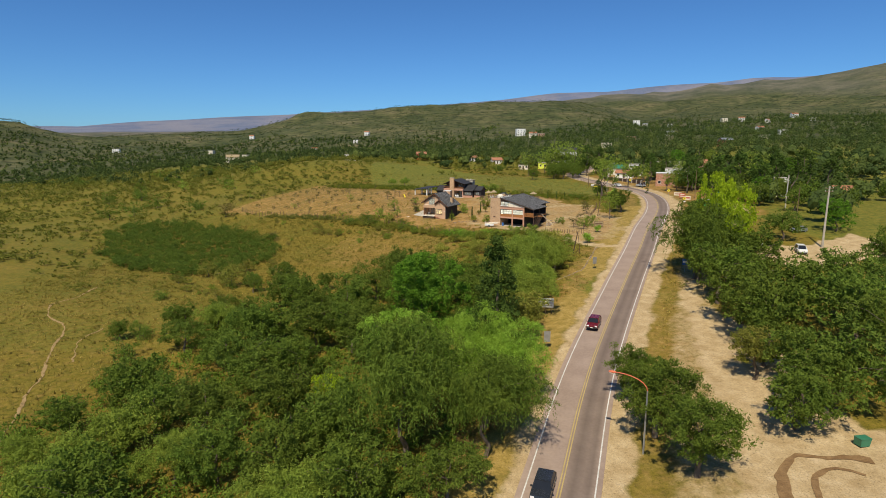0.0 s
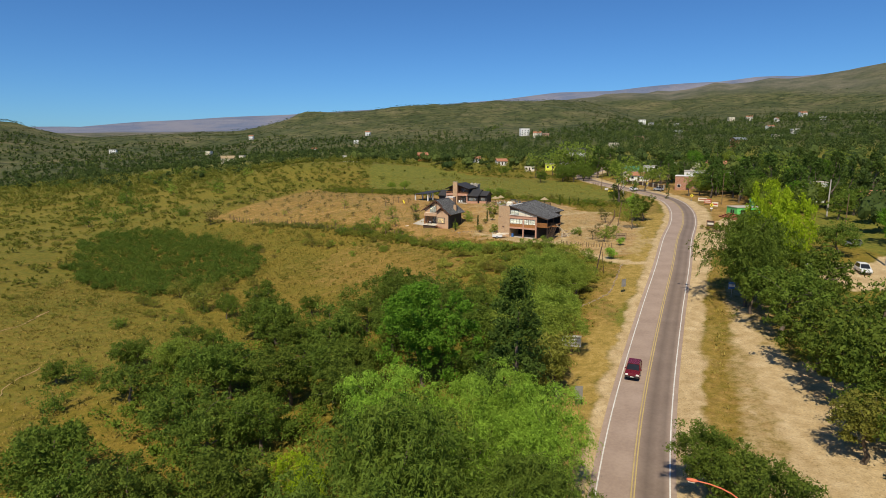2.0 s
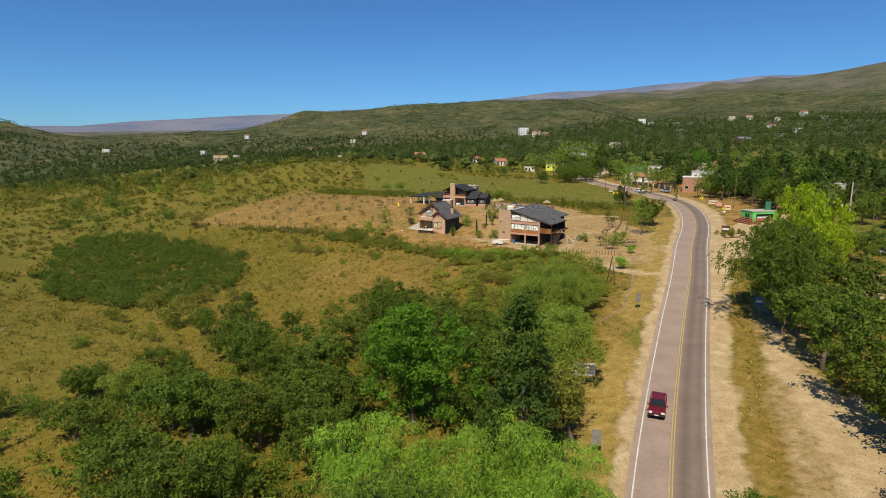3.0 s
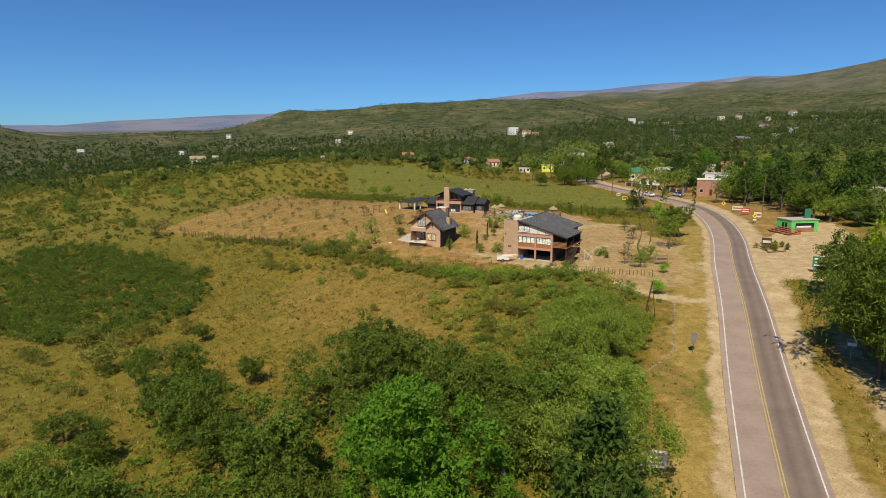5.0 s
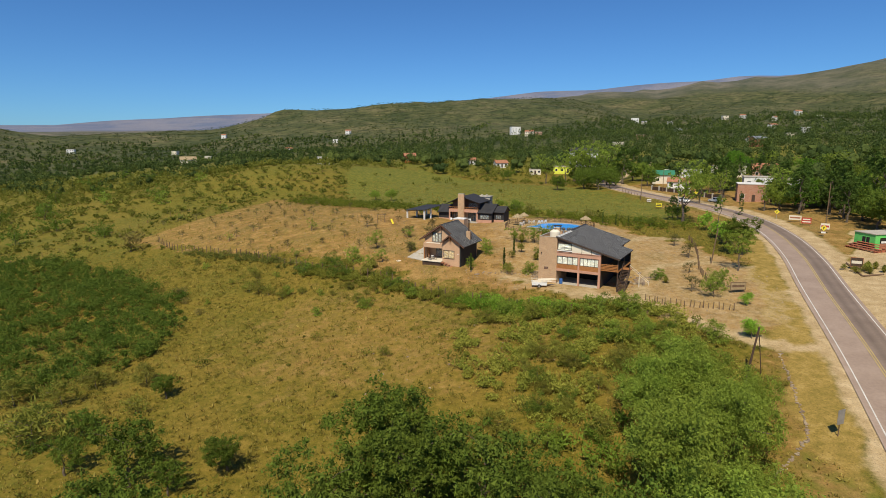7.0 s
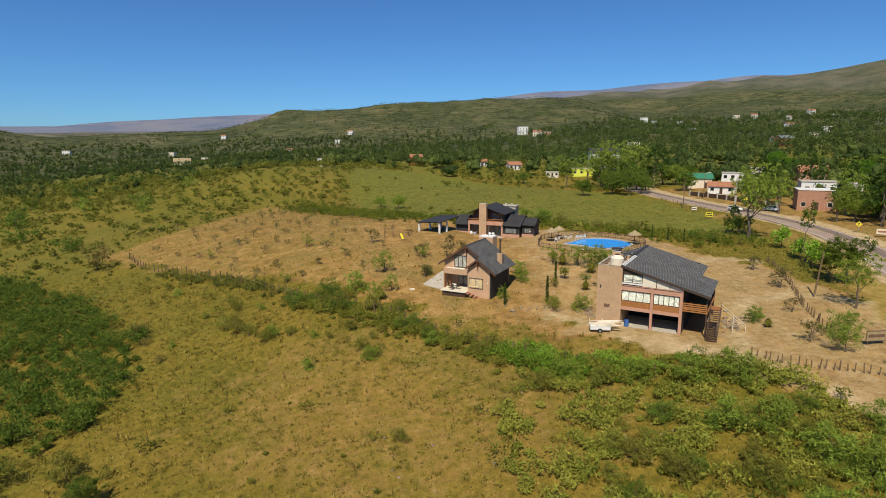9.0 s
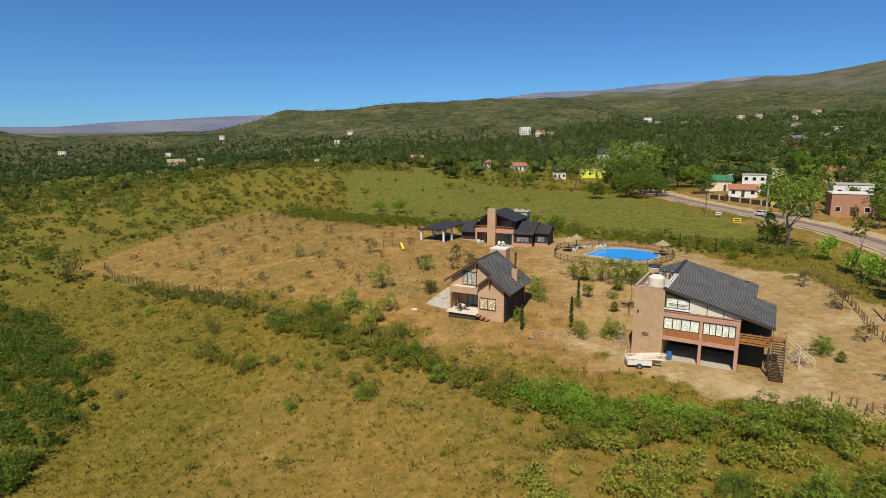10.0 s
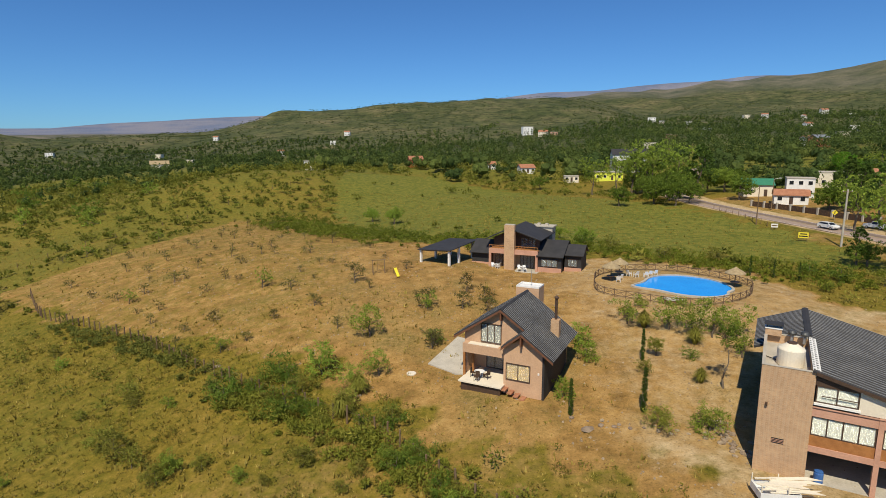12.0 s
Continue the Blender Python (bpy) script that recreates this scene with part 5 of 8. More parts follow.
M_FARWOOD = tint_material("far_woodland_leaf", (0.054, 0.086, 0.022), (0.168, 0.204, 0.044))
batches, tints = [], []
for seed, count, box4, lo, hi, lobes, per, size in ((50, 2600, (-330, 330, 90, 460), 0, 380, 4, 60, 0.55), (51, 9500, (-560, 620, 300, 800), 380, 720, 3, 26, 0.8), (52, 13000, (-900, 1000, 500, 1400), 720, 1400, 2, 15, 1.25)):
    p = scatter(seed, count, *box4, wooded)
    d = np.hypot(p[:, 0], p[:, 1] - 60)
    p = p[(d >= lo) & (d < hi)]
    r2 = np.random.RandomState(seed + 10)
    slim = r2.uniform(0, 1, len(p)) < 0.15
    west = smooth01(-p[:, 0], -10, 120)
    hh = np.where(slim, r2.uniform(9, 16, len(p)) * (1 - 0.3 * west), r2.uniform(4.5, 11, len(p)) * (1 - 0.42 * west))
    rr = np.where(slim, hh * 0.17, hh * r2.uniform(0.40, 0.60, len(p)))
    shade = np.where(slim, 0.05, r2.uniform(0, 1, len(p)) ** 1.3)
    for k in range(lobes):
        take = ~slim if k else np.ones(len(p), bool)
        m = int(take.sum())
        ang, off = r2.uniform(0, 6.283, m), rr[take] * r2.uniform(0.25, 0.6, m) * ~slim[take]
        q = p[take] + np.column_stack([np.cos(ang) * off, np.sin(ang) * off])
        tall = hh[take] * np.where(slim[take], 1.0, r2.uniform(0.62, 1.02, m))
        wide = np.where(slim[take], rr[take], rr[take] * r2.uniform(0.5, 0.75, m))
        tris, _ = crowns(seed + 20 + 7 * k, q, tall, wide, per, size, slim[take])
        inner, inner_tint = hearts(seed + 30 + 7 * k, q, tall, wide, shade[take], 0.66)
        solid = np.repeat(~slim[take] & (lo < 380), 20)
        batches += [inner[solid], tris]
        tints += [inner_tint[solid], np.repeat(shade[take], per)]
far_woods = tagged(new("far_woods", tri_mesh("far_woods", np.concatenate(batches), M_FARWOOD, np.concatenate(tints))), "dense mixed green woodland round the far village", "woods", kind="stuff")


def scrubby(x, y, rng):
    az = np.degrees(np.arctan2(x + 5, y - 60))
    d = np.full(x.shape, 99.0)
    near = (np.abs(x - 30) < 140) & (y < 450)
    d[near] = np.abs(road_at(x[near], y[near])[0])
    m = inside(x, y, MEADOW) & (rng.uniform(0, 1, len(x)) < 0.93)
    yard = inside(x, y, YARD)
    low = (x > -62) & (y < 190) & (rng.uniform(0, 1, len(x)) < 0.72)
    return (np.abs(az) < 52) & (d > 9) & ~m & ~yard & ~low & (x < 60) & (swell(x, y, 40, 31) + 0.6 * swell(x, y, 14, 32) + rng.uniform(-0.6, 0.6, len(x)) > -0.10 - 0.42 * ((x < -70) | (y > 235)))


M_FARSCRUB = tint_material("hill_scrub_leaf", (0.135, 0.150, 0.022), (0.265, 0.245, 0.042))
p = scatter(60, 9500, -330, 70, 100, 430, scrubby)
r2 = np.random.RandomState(61)
hh = r2.uniform(0.42, 1.0, len(p)) ** 2.4 * (2.3 + 2.2 * smooth01(p[:, 1] - 0.3 * p[:, 0], 270, 420))
wide = hh * r2.uniform(0.6, 1.1, len(p))
close = (p[:, 1] < 215) & (p[:, 0] > -95)
t1, c1 = crowns(62, p[close], hh[close], wide[close], 80, 0.22 * np.sqrt(hh[close]), thin=True)
t2, c2 = crowns(69, p[~close], hh[~close], wide[~close], 40, 0.48 * np.sqrt(hh[~close]), thin=True)
tris, tint = np.concatenate([t1, t2]), np.concatenate([c1, c2])
hill_scrub = tagged(new("hill_scrub", tri_mesh("hill_scrub", tris, M_FARSCRUB, tint)), "low olive scrub bushes dotted over the dry hill", "scrub", kind="stuff")

# The dark thicket in the low field, and the tangle along the yard's lower fence.
r2 = np.random.RandomState(66)
THICKET = [(-124, 226), (-104, 221), (-72, 197), (-55, 178), (-47, 162), (-48, 150), (-54, 141), (-66, 139), (-84, 147), (-96, 160), (-106, 176), (-120, 196)]
p = scatter(66, 3600, -130, -40, 136, 228, lambda x, y, rng: inside(x + 2.5 * swell(x, y, 9, 36), y, THICKET) & (swell(x, y, 16, 37) + rng.uniform(-0.7, 0.7, len(x)) > -0.75))
hh = 0.9 + 2.8 * r2.uniform(0, 1, len(p)) ** 1.6
wide = hh * r2.uniform(0.45, 0.8, len(p))
tris, tint = crowns(67, p, hh, wide, 120, 0.25, thin=True)
core, core_tint = crowns(671, p, hh * 0.86, wide * 0.75, 26, 0.42, thin=True)
tris, tint = np.concatenate([tris, core]), np.concatenate([tint, core_tint])
M_THICKET = tint_material("thicket_spray", (0.094, 0.152, 0.021), (0.182, 0.226, 0.033), leaf=0.4)
thicket = tagged(new("thicket", tri_mesh("thicket", tris, M_THICKET, tint)), "dark green thicket filling the low field", "thicket", kind="stuff")
line = along(HEDGE, 0.22)
f = np.linspace(0, 1, len(line))
p = line[(r2.uniform(0, 1, 300) ** 0.8 * (len(line) - 1)).astype(int)]
w = 0.8 + 1.9 * np.interp(np.arange(len(p)), [0, len(p)], [0.5, 1.0])
p = p + np.column_stack([r2.normal(-0.8, 1.0, len(p)) * w * 0.55, r2.normal(-1.2, 1.0, len(p)) * w * 0.6])
hh = r2.uniform(0.35, 1.0, len(p)) ** 1.7 * 1.8
tris, tint = crowns(68, p, hh, hh * r2.uniform(0.6, 1.1, len(p)), 150, 0.24, thin=True)
M_TANGLE = tint_material("hedge_spray", (0.170, 0.185, 0.024), (0.310, 0.285, 0.048))
tangle = tagged(new("hedge_tangle", tri_mesh("hedge_tangle", tris, M_TANGLE, tint)), "tangled green weeds and shrubs along the fence", "hedge", kind="stuff")

# Undergrowth beneath the roadside wood.
UNDER = [(-50, 36), (-53, 62), (-47, 84), (-45, 97), (-36, 106), (-31, 114), (-25, 110), (-18, 104), (-15, 113), (-8, 119), (3, 115), (12, 121), (20, 124), (19, 108), (13, 92), (9, 76), (3, 58), (-2, 40)]


def under(x, y, rng):
    return inside(x, y, UNDER)


p = scatter(80, 1900, -56, 24, 34, 132, under)
r2 = np.random.RandomState(81)
hh = r2.uniform(0.9, 2.8, len(p))
wide = hh * r2.uniform(0.55, 0.85, len(p))
tris, tint = crowns(82, p, hh, wide, 80, 0.34, thin=True)
M_UNDER = tint_material("undergrowth_spray", (0.112, 0.175, 0.020), (0.225, 0.306, 0.037))
undergrowth = tagged(new("undergrowth", tri_mesh("undergrowth", tris, M_UNDER, tint)), "olive green shrubs and weeds beneath the roadside trees", "undergrowth", kind="stuff")

# Distant slopes: scattered scrub.
def slopes(x, y, rng):
    az = np.degrees(np.arctan2(x, y - 60))
    return (np.abs(az) < 46) & (np.hypot(x, y) > 850) & (np.hypot(x, y) < 1900) & (swell(x, y, 300, 33) + rng.uniform(-0.8, 0.8, len(x)) > -0.2)


p = scatter(63, 34000, -1600, 1800, 700, 1900, slopes)
r2 = np.random.RandomState(64)
hh = r2.uniform(2.5, 7.5, len(p))
tris, tint = crowns(65, p, hh * 0.36, hh * 0.5, 8, 1.1)
hill_woods = tagged(new("hill_woods", tri_mesh("hill_woods", tris, tint_material("hillside_bush_leaf", (0.050, 0.072, 0.020), (0.115, 0.125, 0.036)), tint)), "thin dark scrub on distant hillsides", "scrub", kind="stuff")

# Grass tufts.
def grassy(x, y, rng):
    soil, sand, lush, straw = cover(x, y)
    d = np.full(x.shape, 99.0)
    near = (np.abs(x - 30) < 140)
    d[near] = np.abs(road_at(x[near], y[near])[0])
    return (d > 6.5) & (sand < 0.3) & (straw < 0.4) & (rng.uniform(0, 1, len(x)) > soil * 0.68) & (np.abs(x + 4) < 0.95 * (y - 20) + 25)


p = np.concatenate([scatter(70, 56000, -95, 60, 60, 205, grassy), scatter(71, 16000, -130, 70, 205, 330, grassy)])
p = p[np.hypot((p[:, 0] - 26.4) / 1.3, p[:, 1] - 202) > 8.5]
r2 = np.random.RandomState(72)
per = 4
z = ground_height(p[:, 0], p[:, 1])
c = np.repeat(np.column_stack([p, z - 0.02]), per, 0)
k = len(c)
tuft = np.repeat(r2.uniform(0.14, 0.32, len(p)) * np.where(r2.uniform(0, 1, len(p)) < 0.10, 1.8, 1.0), per)
ang, q = r2.uniform(0, 6.283, k), r2.uniform(0, 1, k)
lean = np.stack([np.cos(ang) * q, np.sin(ang) * q, np.zeros(k)], 1)
c += lean * (0.7 * tuft)[:, None]
side = np.stack([-np.sin(ang), np.cos(ang), np.zeros(k)], 1) * (0.26 * tuft)[:, None]
tip = lean * (1.0 * tuft)[:, None] + np.stack([np.zeros(k), np.zeros(k), tuft * (1.25 - 0.7 * q) * r2.uniform(0.7, 1.2, k)], 1)
tufts = tagged(new("grass_tufts", tri_mesh("grass_tufts", np.stack([c - side, c + side, c + tip], 1), M_GRASS)), "dry yellow green grass tufts over the field", "grass", kind="stuff")

# Dark tussocks and dwarf thorn dotted over the field.
p = scatter(92, 15000, -100, 40, 92, 215, lambda x, y, rng: grassy(x, y, rng) & (cover(x, y)[0] < 0.5) & (swell(x, y, 12, 93) + 0.7 * swell(x, y, 4, 94) + rng.uniform(-0.7, 0.7, len(x)) > 0.05))
r2 = np.random.RandomState(95)
hh = r2.uniform(0.35, 1.0, len(p)) ** 2.2 * 0.75 + 0.12
tris, tint = crowns(96, p, hh, hh * r2.uniform(0.8, 1.5, len(p)), 24, 0.10 + 0.10 * hh, thin=True)
M_TUSSOCK = tint_material("tussock_blade", (0.135, 0.130, 0.018), (0.275, 0.218, 0.040))
tussocks = tagged(new("tussocks", tri_mesh("tussocks", tris, M_TUSSOCK, tint)), "small dark olive tussocks dotted over the field", "grass", kind="stuff")

# Loose pebbles and clods on the bare yard.
p = scatter(75, 9000, -75, 52, 140, 235, lambda x, y, rng: (cover(x, y)[0] > 0.45) & (np.hypot((x - 26.4) / 1.3, y - 202) > 8.5))
r2 = np.random.RandomState(76)
z = ground_height(p[:, 0], p[:, 1])
size = r2.uniform(0.4, 1.0, len(p)) ** 3 * 0.16 + 0.03
corner = np.array([(1, 0, 0), (0, 1, 0), (-1, 0, 0), (0, -1, 0), (0, 0, 0.8)], float)
pts = np.column_stack([p, z])[:, None, :] + corner[None] * r2.uniform(0.6, 1.3, (len(p), 5, 1)) * size[:, None, None]
pts[:, :4, 2] -= 0.02
pebble_tris = np.concatenate([np.stack([pts[:, a], pts[:, b], pts[:, 4]], 1) for a, b in ((0, 1), (1, 2), (2, 3), (3, 0))])
M_PEBBLE = mat("pale_pebble", [(0.16, 0.11, 0.06), (0.42, 0.32, 0.20)], 0.9, 0.95)
pebbles = tagged(new("pebbles", tri_mesh("pebbles", pebble_tris, M_PEBBLE)), "loose pebbles and clods on bare soil", "pebbles", kind="stuff")

# Feathery low scrub on the slope below the big house.
p = scatter(77, 700, -2, 30, 114, 150, lambda x, y, rng: (swell(x, y, 9, 35) + rng.uniform(-0.6, 0.6, len(x)) > -0.1) & (road_at(x, y)[0] < -9) & (y + 0.3 * x > 124))
r2 = np.random.RandomState(78)
hh = r2.uniform(0.4, 1.0, len(p)) ** 1.5 * 1.7
tris, tint = crowns(79, p, hh, hh * r2.uniform(0.7, 1.2, len(p)), 150, 0.26, thin=True)
M_LOWSCRUB = tint_material("slope_scrub_spray", (0.230, 0.255, 0.038), (0.402, 0.374, 0.067))
low_scrub = tagged(new("low_scrub", tri_mesh("low_scrub", tris, M_LOWSCRUB, tint)), "feathery olive green scrub on the slope below the house", "scrub", kind="stuff")

# Lush green weeds at the foot of the drive, and grey-green growth along the orchard's lower posts.
def verge_growth(name, label, pts, count, wide, lo, hi, per, size, colours, seed):
    r3 = np.random.RandomState(seed)
    line = along(pts, 0.3)
    q = line[r3.randint(0, len(line), count)] + r3.normal(0, wide, (count, 2))
    tall = r3.uniform(lo, hi, count)
    tris, tint = crowns(seed + 1, q, tall, tall * r3.uniform(0.6, 1.1, count), per, size, thin=True)
    return tagged(new(name, tri_mesh(name, tris, tint_material(name + "_spray", *colours), tint)), label, "weeds", kind="stuff")


verge_growth("green_weeds", "lush bright green weeds below the drive", [(0.5, 157.5), (5, 154), (9, 151.5), (14, 149.5)], 130, 1.0, 0.6, 1.7, 150, 0.25, ((0.125, 0.220, 0.020), (0.230, 0.335, 0.036)), 85)
verge_growth("fence_weeds", "grey green weeds and low shrubs along the orchard posts", [(-66, 210), (-52, 201), (-44, 195.5), (-36, 188.5), (-29, 183)], 150, 1.1, 0.35, 1.25, 90, 0.22, ((0.135, 0.150, 0.030), (0.240, 0.230, 0.048)), 87)

verge_growth("meadow_growth", "tall green weeds and shrubs between pool and meadow", [(12, 238), (22, 230), (32, 221), (42, 213), (50, 207), (57, 204)], 420, 3.6, 0.35, 1.5, 70, 0.26, ((0.120, 0.150, 0.016), (0.235, 0.250, 0.032)), 89)
verge_growth("hill_growth", "tall green scrub along the orchard's upper edge", [(-52, 284), (-40, 268), (-28, 252), (-18, 243), (-6, 238), (4, 240)], 460, 4.2, 0.5, 2.0, 70, 0.30, ((0.105, 0.135, 0.015), (0.220, 0.235, 0.030)), 91)

# ---------------------------------------------------------------- houses
def place(x, y, z, turn):
    return Matrix.Translation((x, y, z)) @ Matrix.Rotation(radians(turn), 4, "Z")


def ribbed(p00, p10, p11, p01, ribs, thick=0.12, rib=0.08, bm=None):
    """A sloping sheet roof in one piece: corners along the first edge, then the far edge; ribs run from the first edge to the opposite one."""
    bm = bm or bmesh.new()
    p00, p10, p11, p01 = (Vector(p) for p in (p00, p10, p11, p01))
    n = (p10 - p00).cross(p01 - p00).normalized()
    if n.z < 0:
        n = -n
    ts = [(0.0, 0.0)]
    for i in range(ribs):
        c = (i + 0.5) / ribs
        for o, up in ((-0.24, 0.0), (-0.17, rib), (0.17, rib), (0.24, 0.0)):
            ts.append((c + o / ribs, up))
    ts.append((1.0, 0.0))
    near = [bm.verts.new(p00.lerp(p10, t) + n * up) for t, up in ts]
    away = [bm.verts.new(p01.lerp(p11, t) + n * up) for t, up in ts]
    base = [bm.verts.new(q - n * thick) for q in (p00, p10, p11, p01)]
    for k in range(len(ts) - 1):
        f = bm.faces.new((near[k], near[k + 1], away[k + 1], away[k]))
        # Rib tops take the second material, which carries the painted glint.
        f.material_index = 1 if ts[k][1] > 0 and ts[k + 1][1] > 0 else 0
    bm.faces.new(base[::-1])
    bm.faces.new([*near[::-1], base[0], base[1]])
    bm.faces.new([*away, base[2], base[3]])
    bm.faces.new((near[0], away[0], base[3], base[0]))
    bm.faces.new((near[-1], base[1], base[2], away[-1]))
    return bm


def lattice(xs, zs, solid, y0, y1):
    """A frame in one piece: cells of a grid that solid(i, k) keeps, with depth."""
    bm = bmesh.new()
    grid = {}

    def at(i, k):
        if (i, k) not in grid:
            grid[i, k] = bm.verts.new((xs[i], y0, zs[k]))
        return grid[i, k]
    faces = [bm.faces.new((at(i, k), at(i + 1, k), at(i + 1, k + 1), at(i, k + 1))) for i in range(len(xs) - 1) for k in range(len(zs) - 1) if solid(i, k)]
    got = bmesh.ops.extrude_face_region(bm, geom=faces)
    bmesh.ops.translate(bm, verts=[v for v in got["geom"] if isinstance(v, bmesh.types.BMVert)], vec=(0, y1 - y0, 0))
    return bm


def window(parent, x0, x1, z0, z1, y, frame_mat=None, panes=3, curtain=True, name="window", drape=None):
    """A framed window on a wall at depth y that faces -y."""
    frame_mat = frame_mat or M_DARKWOOD
    f = 0.07
    gx = []
    for i in range(panes + 1):
        gx += [x0 + (x1 - x0 - f) * i / panes, x0 + (x1 - x0 - f) * i / panes + f]
    bm = lattice(gx, [z0, z0 + f, z1 - f, z1], lambda i, k: i % 2 == 0 or k != 1, y - 0.05, y + 0.06)
    w = part(name, bm, frame_mat, parent, "dark framed window" + (" with pale curtains" if curtain else ""))
    for i in range(panes):
        a = x0 + f + (x1 - x0 - f) * i / panes
        b = x0 + (x1 - x0 - f) * (i + 1) / panes
        part("pane", box(a, b, y - 0.012, y - 0.004, z0 + f, z1 - f), M_GLASS, w).visible_shadow = False
        if curtain:
            q = bmesh.new()
            k = 8
            vs = [(q.verts.new((a + (b - a) * j / k, y + 0.03 + 0.008 * (j % 2), z0 + f)), q.verts.new((a + (b - a) * j / k, y + 0.03 + 0.008 * (j % 2), z1 - f))) for j in range(k + 1)]
            for u, v in zip(vs, vs[1:]):
                q.faces.new((u[0], v[0], v[1], u[1]))
            part("curtain", q, drape or M_CURTAIN, w)
    return w


def ring_wall(x0, x1, y0, y1, t, z0, z1):
    """A closed wall round a rectangle, in one piece."""
    bm = bmesh.new()
    o = [(x0, y0), (x1, y0), (x1, y1), (x0, y1)]
    i = [(x0 + t, y0 + t), (x1 - t, y0 + t), (x1 - t, y1 - t), (x0 + t, y1 - t)]
    v = [[bm.verts.new((*p, z)) for p in q] for q, z in ((o, z0), (o, z1), (i, z1), (i, z0))]
    for a in range(4):
        b = (a + 1) % 4
        for k in range(4):
            m = (k + 1) % 4
            bm.faces.new((v[a][k], v[a][m], v[b][m], v[b][k]))
    return bm


def big_house():
    h = thing("house", place(14.0, 164.15, 11.1, -32.0), "three-level buff brick and pink plaster house with charcoal roof", "house")
    # Tower of buff brick, with a walled flat top.
    T = 7.95
    bm = box(0, 3.2, 0, 7.9, -0.6, T - 0.75)
    part("tower", bm, M_BRICK, h, "buff brick tower")
    part("parapet", ring_wall(0, 3.2, 0, 7.9, 0.16, T - 0.75, T), M_BRICK, h)
    part("coping", ring_wall(-0.03, 3.23, -0.03, 7.93, 0.22, T, T + 0.05), M_CONCRETE, h, "pale cement coping")
    part("flat_roof", box(0.16, 3.04, 0.16, 7.74, T - 0.75, T - 0.70), M_CONCRETE, h)
    for i in range(2):
        for j in range(22):
            part("edging_tile", box(2.98 + 0.24 * i, 3.20 + 0.24 * i, 0.02 + 0.34 * j, 0.32 + 0.34 * j, T + 0.06 - 0.06 * i, T + 0.22 - 0.06 * i), M_WHITE, h)
    part("chimney", box(0.0, 1.15, 7.3, 8.1, T, T + 0.55), M_BRICK, h)
    part("chimney_rim", box(-0.04, 1.19, 7.26, 8.14, T + 0.55, T + 0.62), M_WHITE, h)
    part("chimney_cap", box(-0.1, 1.25, 7.2, 8.2, T + 0.85, T + 0.97), M_ROOF, h)
    for q in (0.06, 1.02):
        part("cap_leg", box(q, q + 0.08, 7.6, 7.8, T + 0.62, T + 0.85), M_ROOF, h)
    for i in range(2):
        part("vent", tube((1.85 + 0.85 * i, 7.2, T - 0.3), (1.85 + 0.85 * i, 7.2, T + 0.25), 0.11, 0.11, 10), M_METAL, h)
        part("vent_cowl", lathe([(0.11, 0), (0.27, 0.08), (0.32, 0.25), (0.24, 0.42), (0.04, 0.48)], 14, at=(1.85 + 0.85 * i, 7.2, T + 0.25)), M_COWL, h, "dark weathered metal cowl")
    # Near-black plate: the shaded opening behind the slats, put into colour.
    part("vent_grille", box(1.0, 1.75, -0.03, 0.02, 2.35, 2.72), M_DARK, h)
    for k in range(3):
        part("slat", box(1.0, 1.75, -0.05, -0.02, 2.42 + 0.1 * k, 2.45 + 0.1 * k), M_PINK, h)
    lamp_ = part("wall_lamp", box(0.42, 0.56, -0.18, -0.0, 5.0, 5.25), M_DARKWOOD, h)
    # Living block: garage below, two floors above.
    R, E = 10.65, 16.2
    part("side_wall", box(R - 0.25, R, 0.36, E, -0.6, 5.2), M_BLACKWALL, h)
    part("back_wall", box(3.2, R, E - 0.25, E, -0.6, 6.3), M_BLACKWALL, h)
    part("left_wall", prism([(0.1, 7.9, -1.0), (0.1, E - 0.25, -1.0), (0.1, E - 0.25, 6.75), (0.1, 7.9, 6.75)], (0.25, 0, 0)), M_BLACKWALL, h, "near-black side wall")
    # Back of the garage: its deep shade is put into a near-black colour.
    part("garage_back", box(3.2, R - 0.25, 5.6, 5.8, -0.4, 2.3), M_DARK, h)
    part("garage_floor", box(3.2, R, 0.05, 5.6, -0.3, 0.03), M_CONCRETE, h)
    part("floor_slab", box(3.2, R - 0.25, 0.36, E - 0.25, 2.25, 2.55), M_CONCRETE, h)
    for a, b in ((6.85, 7.15), (R - 0.35, R)):
        part("column", box(a, b, 0.0, 0.36, -0.4, 5.55), M_PINK, h)
    part("beam", box(3.2, 6.85, 0.02, 0.36, 2.25, 2.68), M_PINK, h)
    part("beam", box(7.15, R - 0.35, 0.02, 0.36, 2.25, 2.68), M_PINK, h)
    for a, b in ((3.2, 6.85), (7.15, R - 0.35)):
        part("apron_panel", box(a, b, 0.10, 0.34, 2.68, 3.45), M_STAIN, h, "varnished orange wood apron")
        window(h, a + 0.02, b - 0.02, 3.45, 4.85, 0.16, panes=4 if a < 5 else 5)
        part("beam", box(a, b, 0.03, 0.34, 4.85, 5.50), M_PINK, h)
    part("ledge", box(3.2, R + 0.05, -0.06, 0.0, 5.50, 5.58), M_PINK, h)

    def roof_z(u):
        return 8.12 - 0.268 * (u - 3.0)
    # Upper wall of cream panels under the slope.
    part("upper_wall", prism([(5.72, 0.12, 5.58), (R, 0.12, 5.58), (R, 0.12, roof_z(R) - 0.22), (5.72, 0.12, roof_z(5.72) - 0.22)], (0, 0.2, 0)), M_CREAM, h, "cream panelled gable wall")
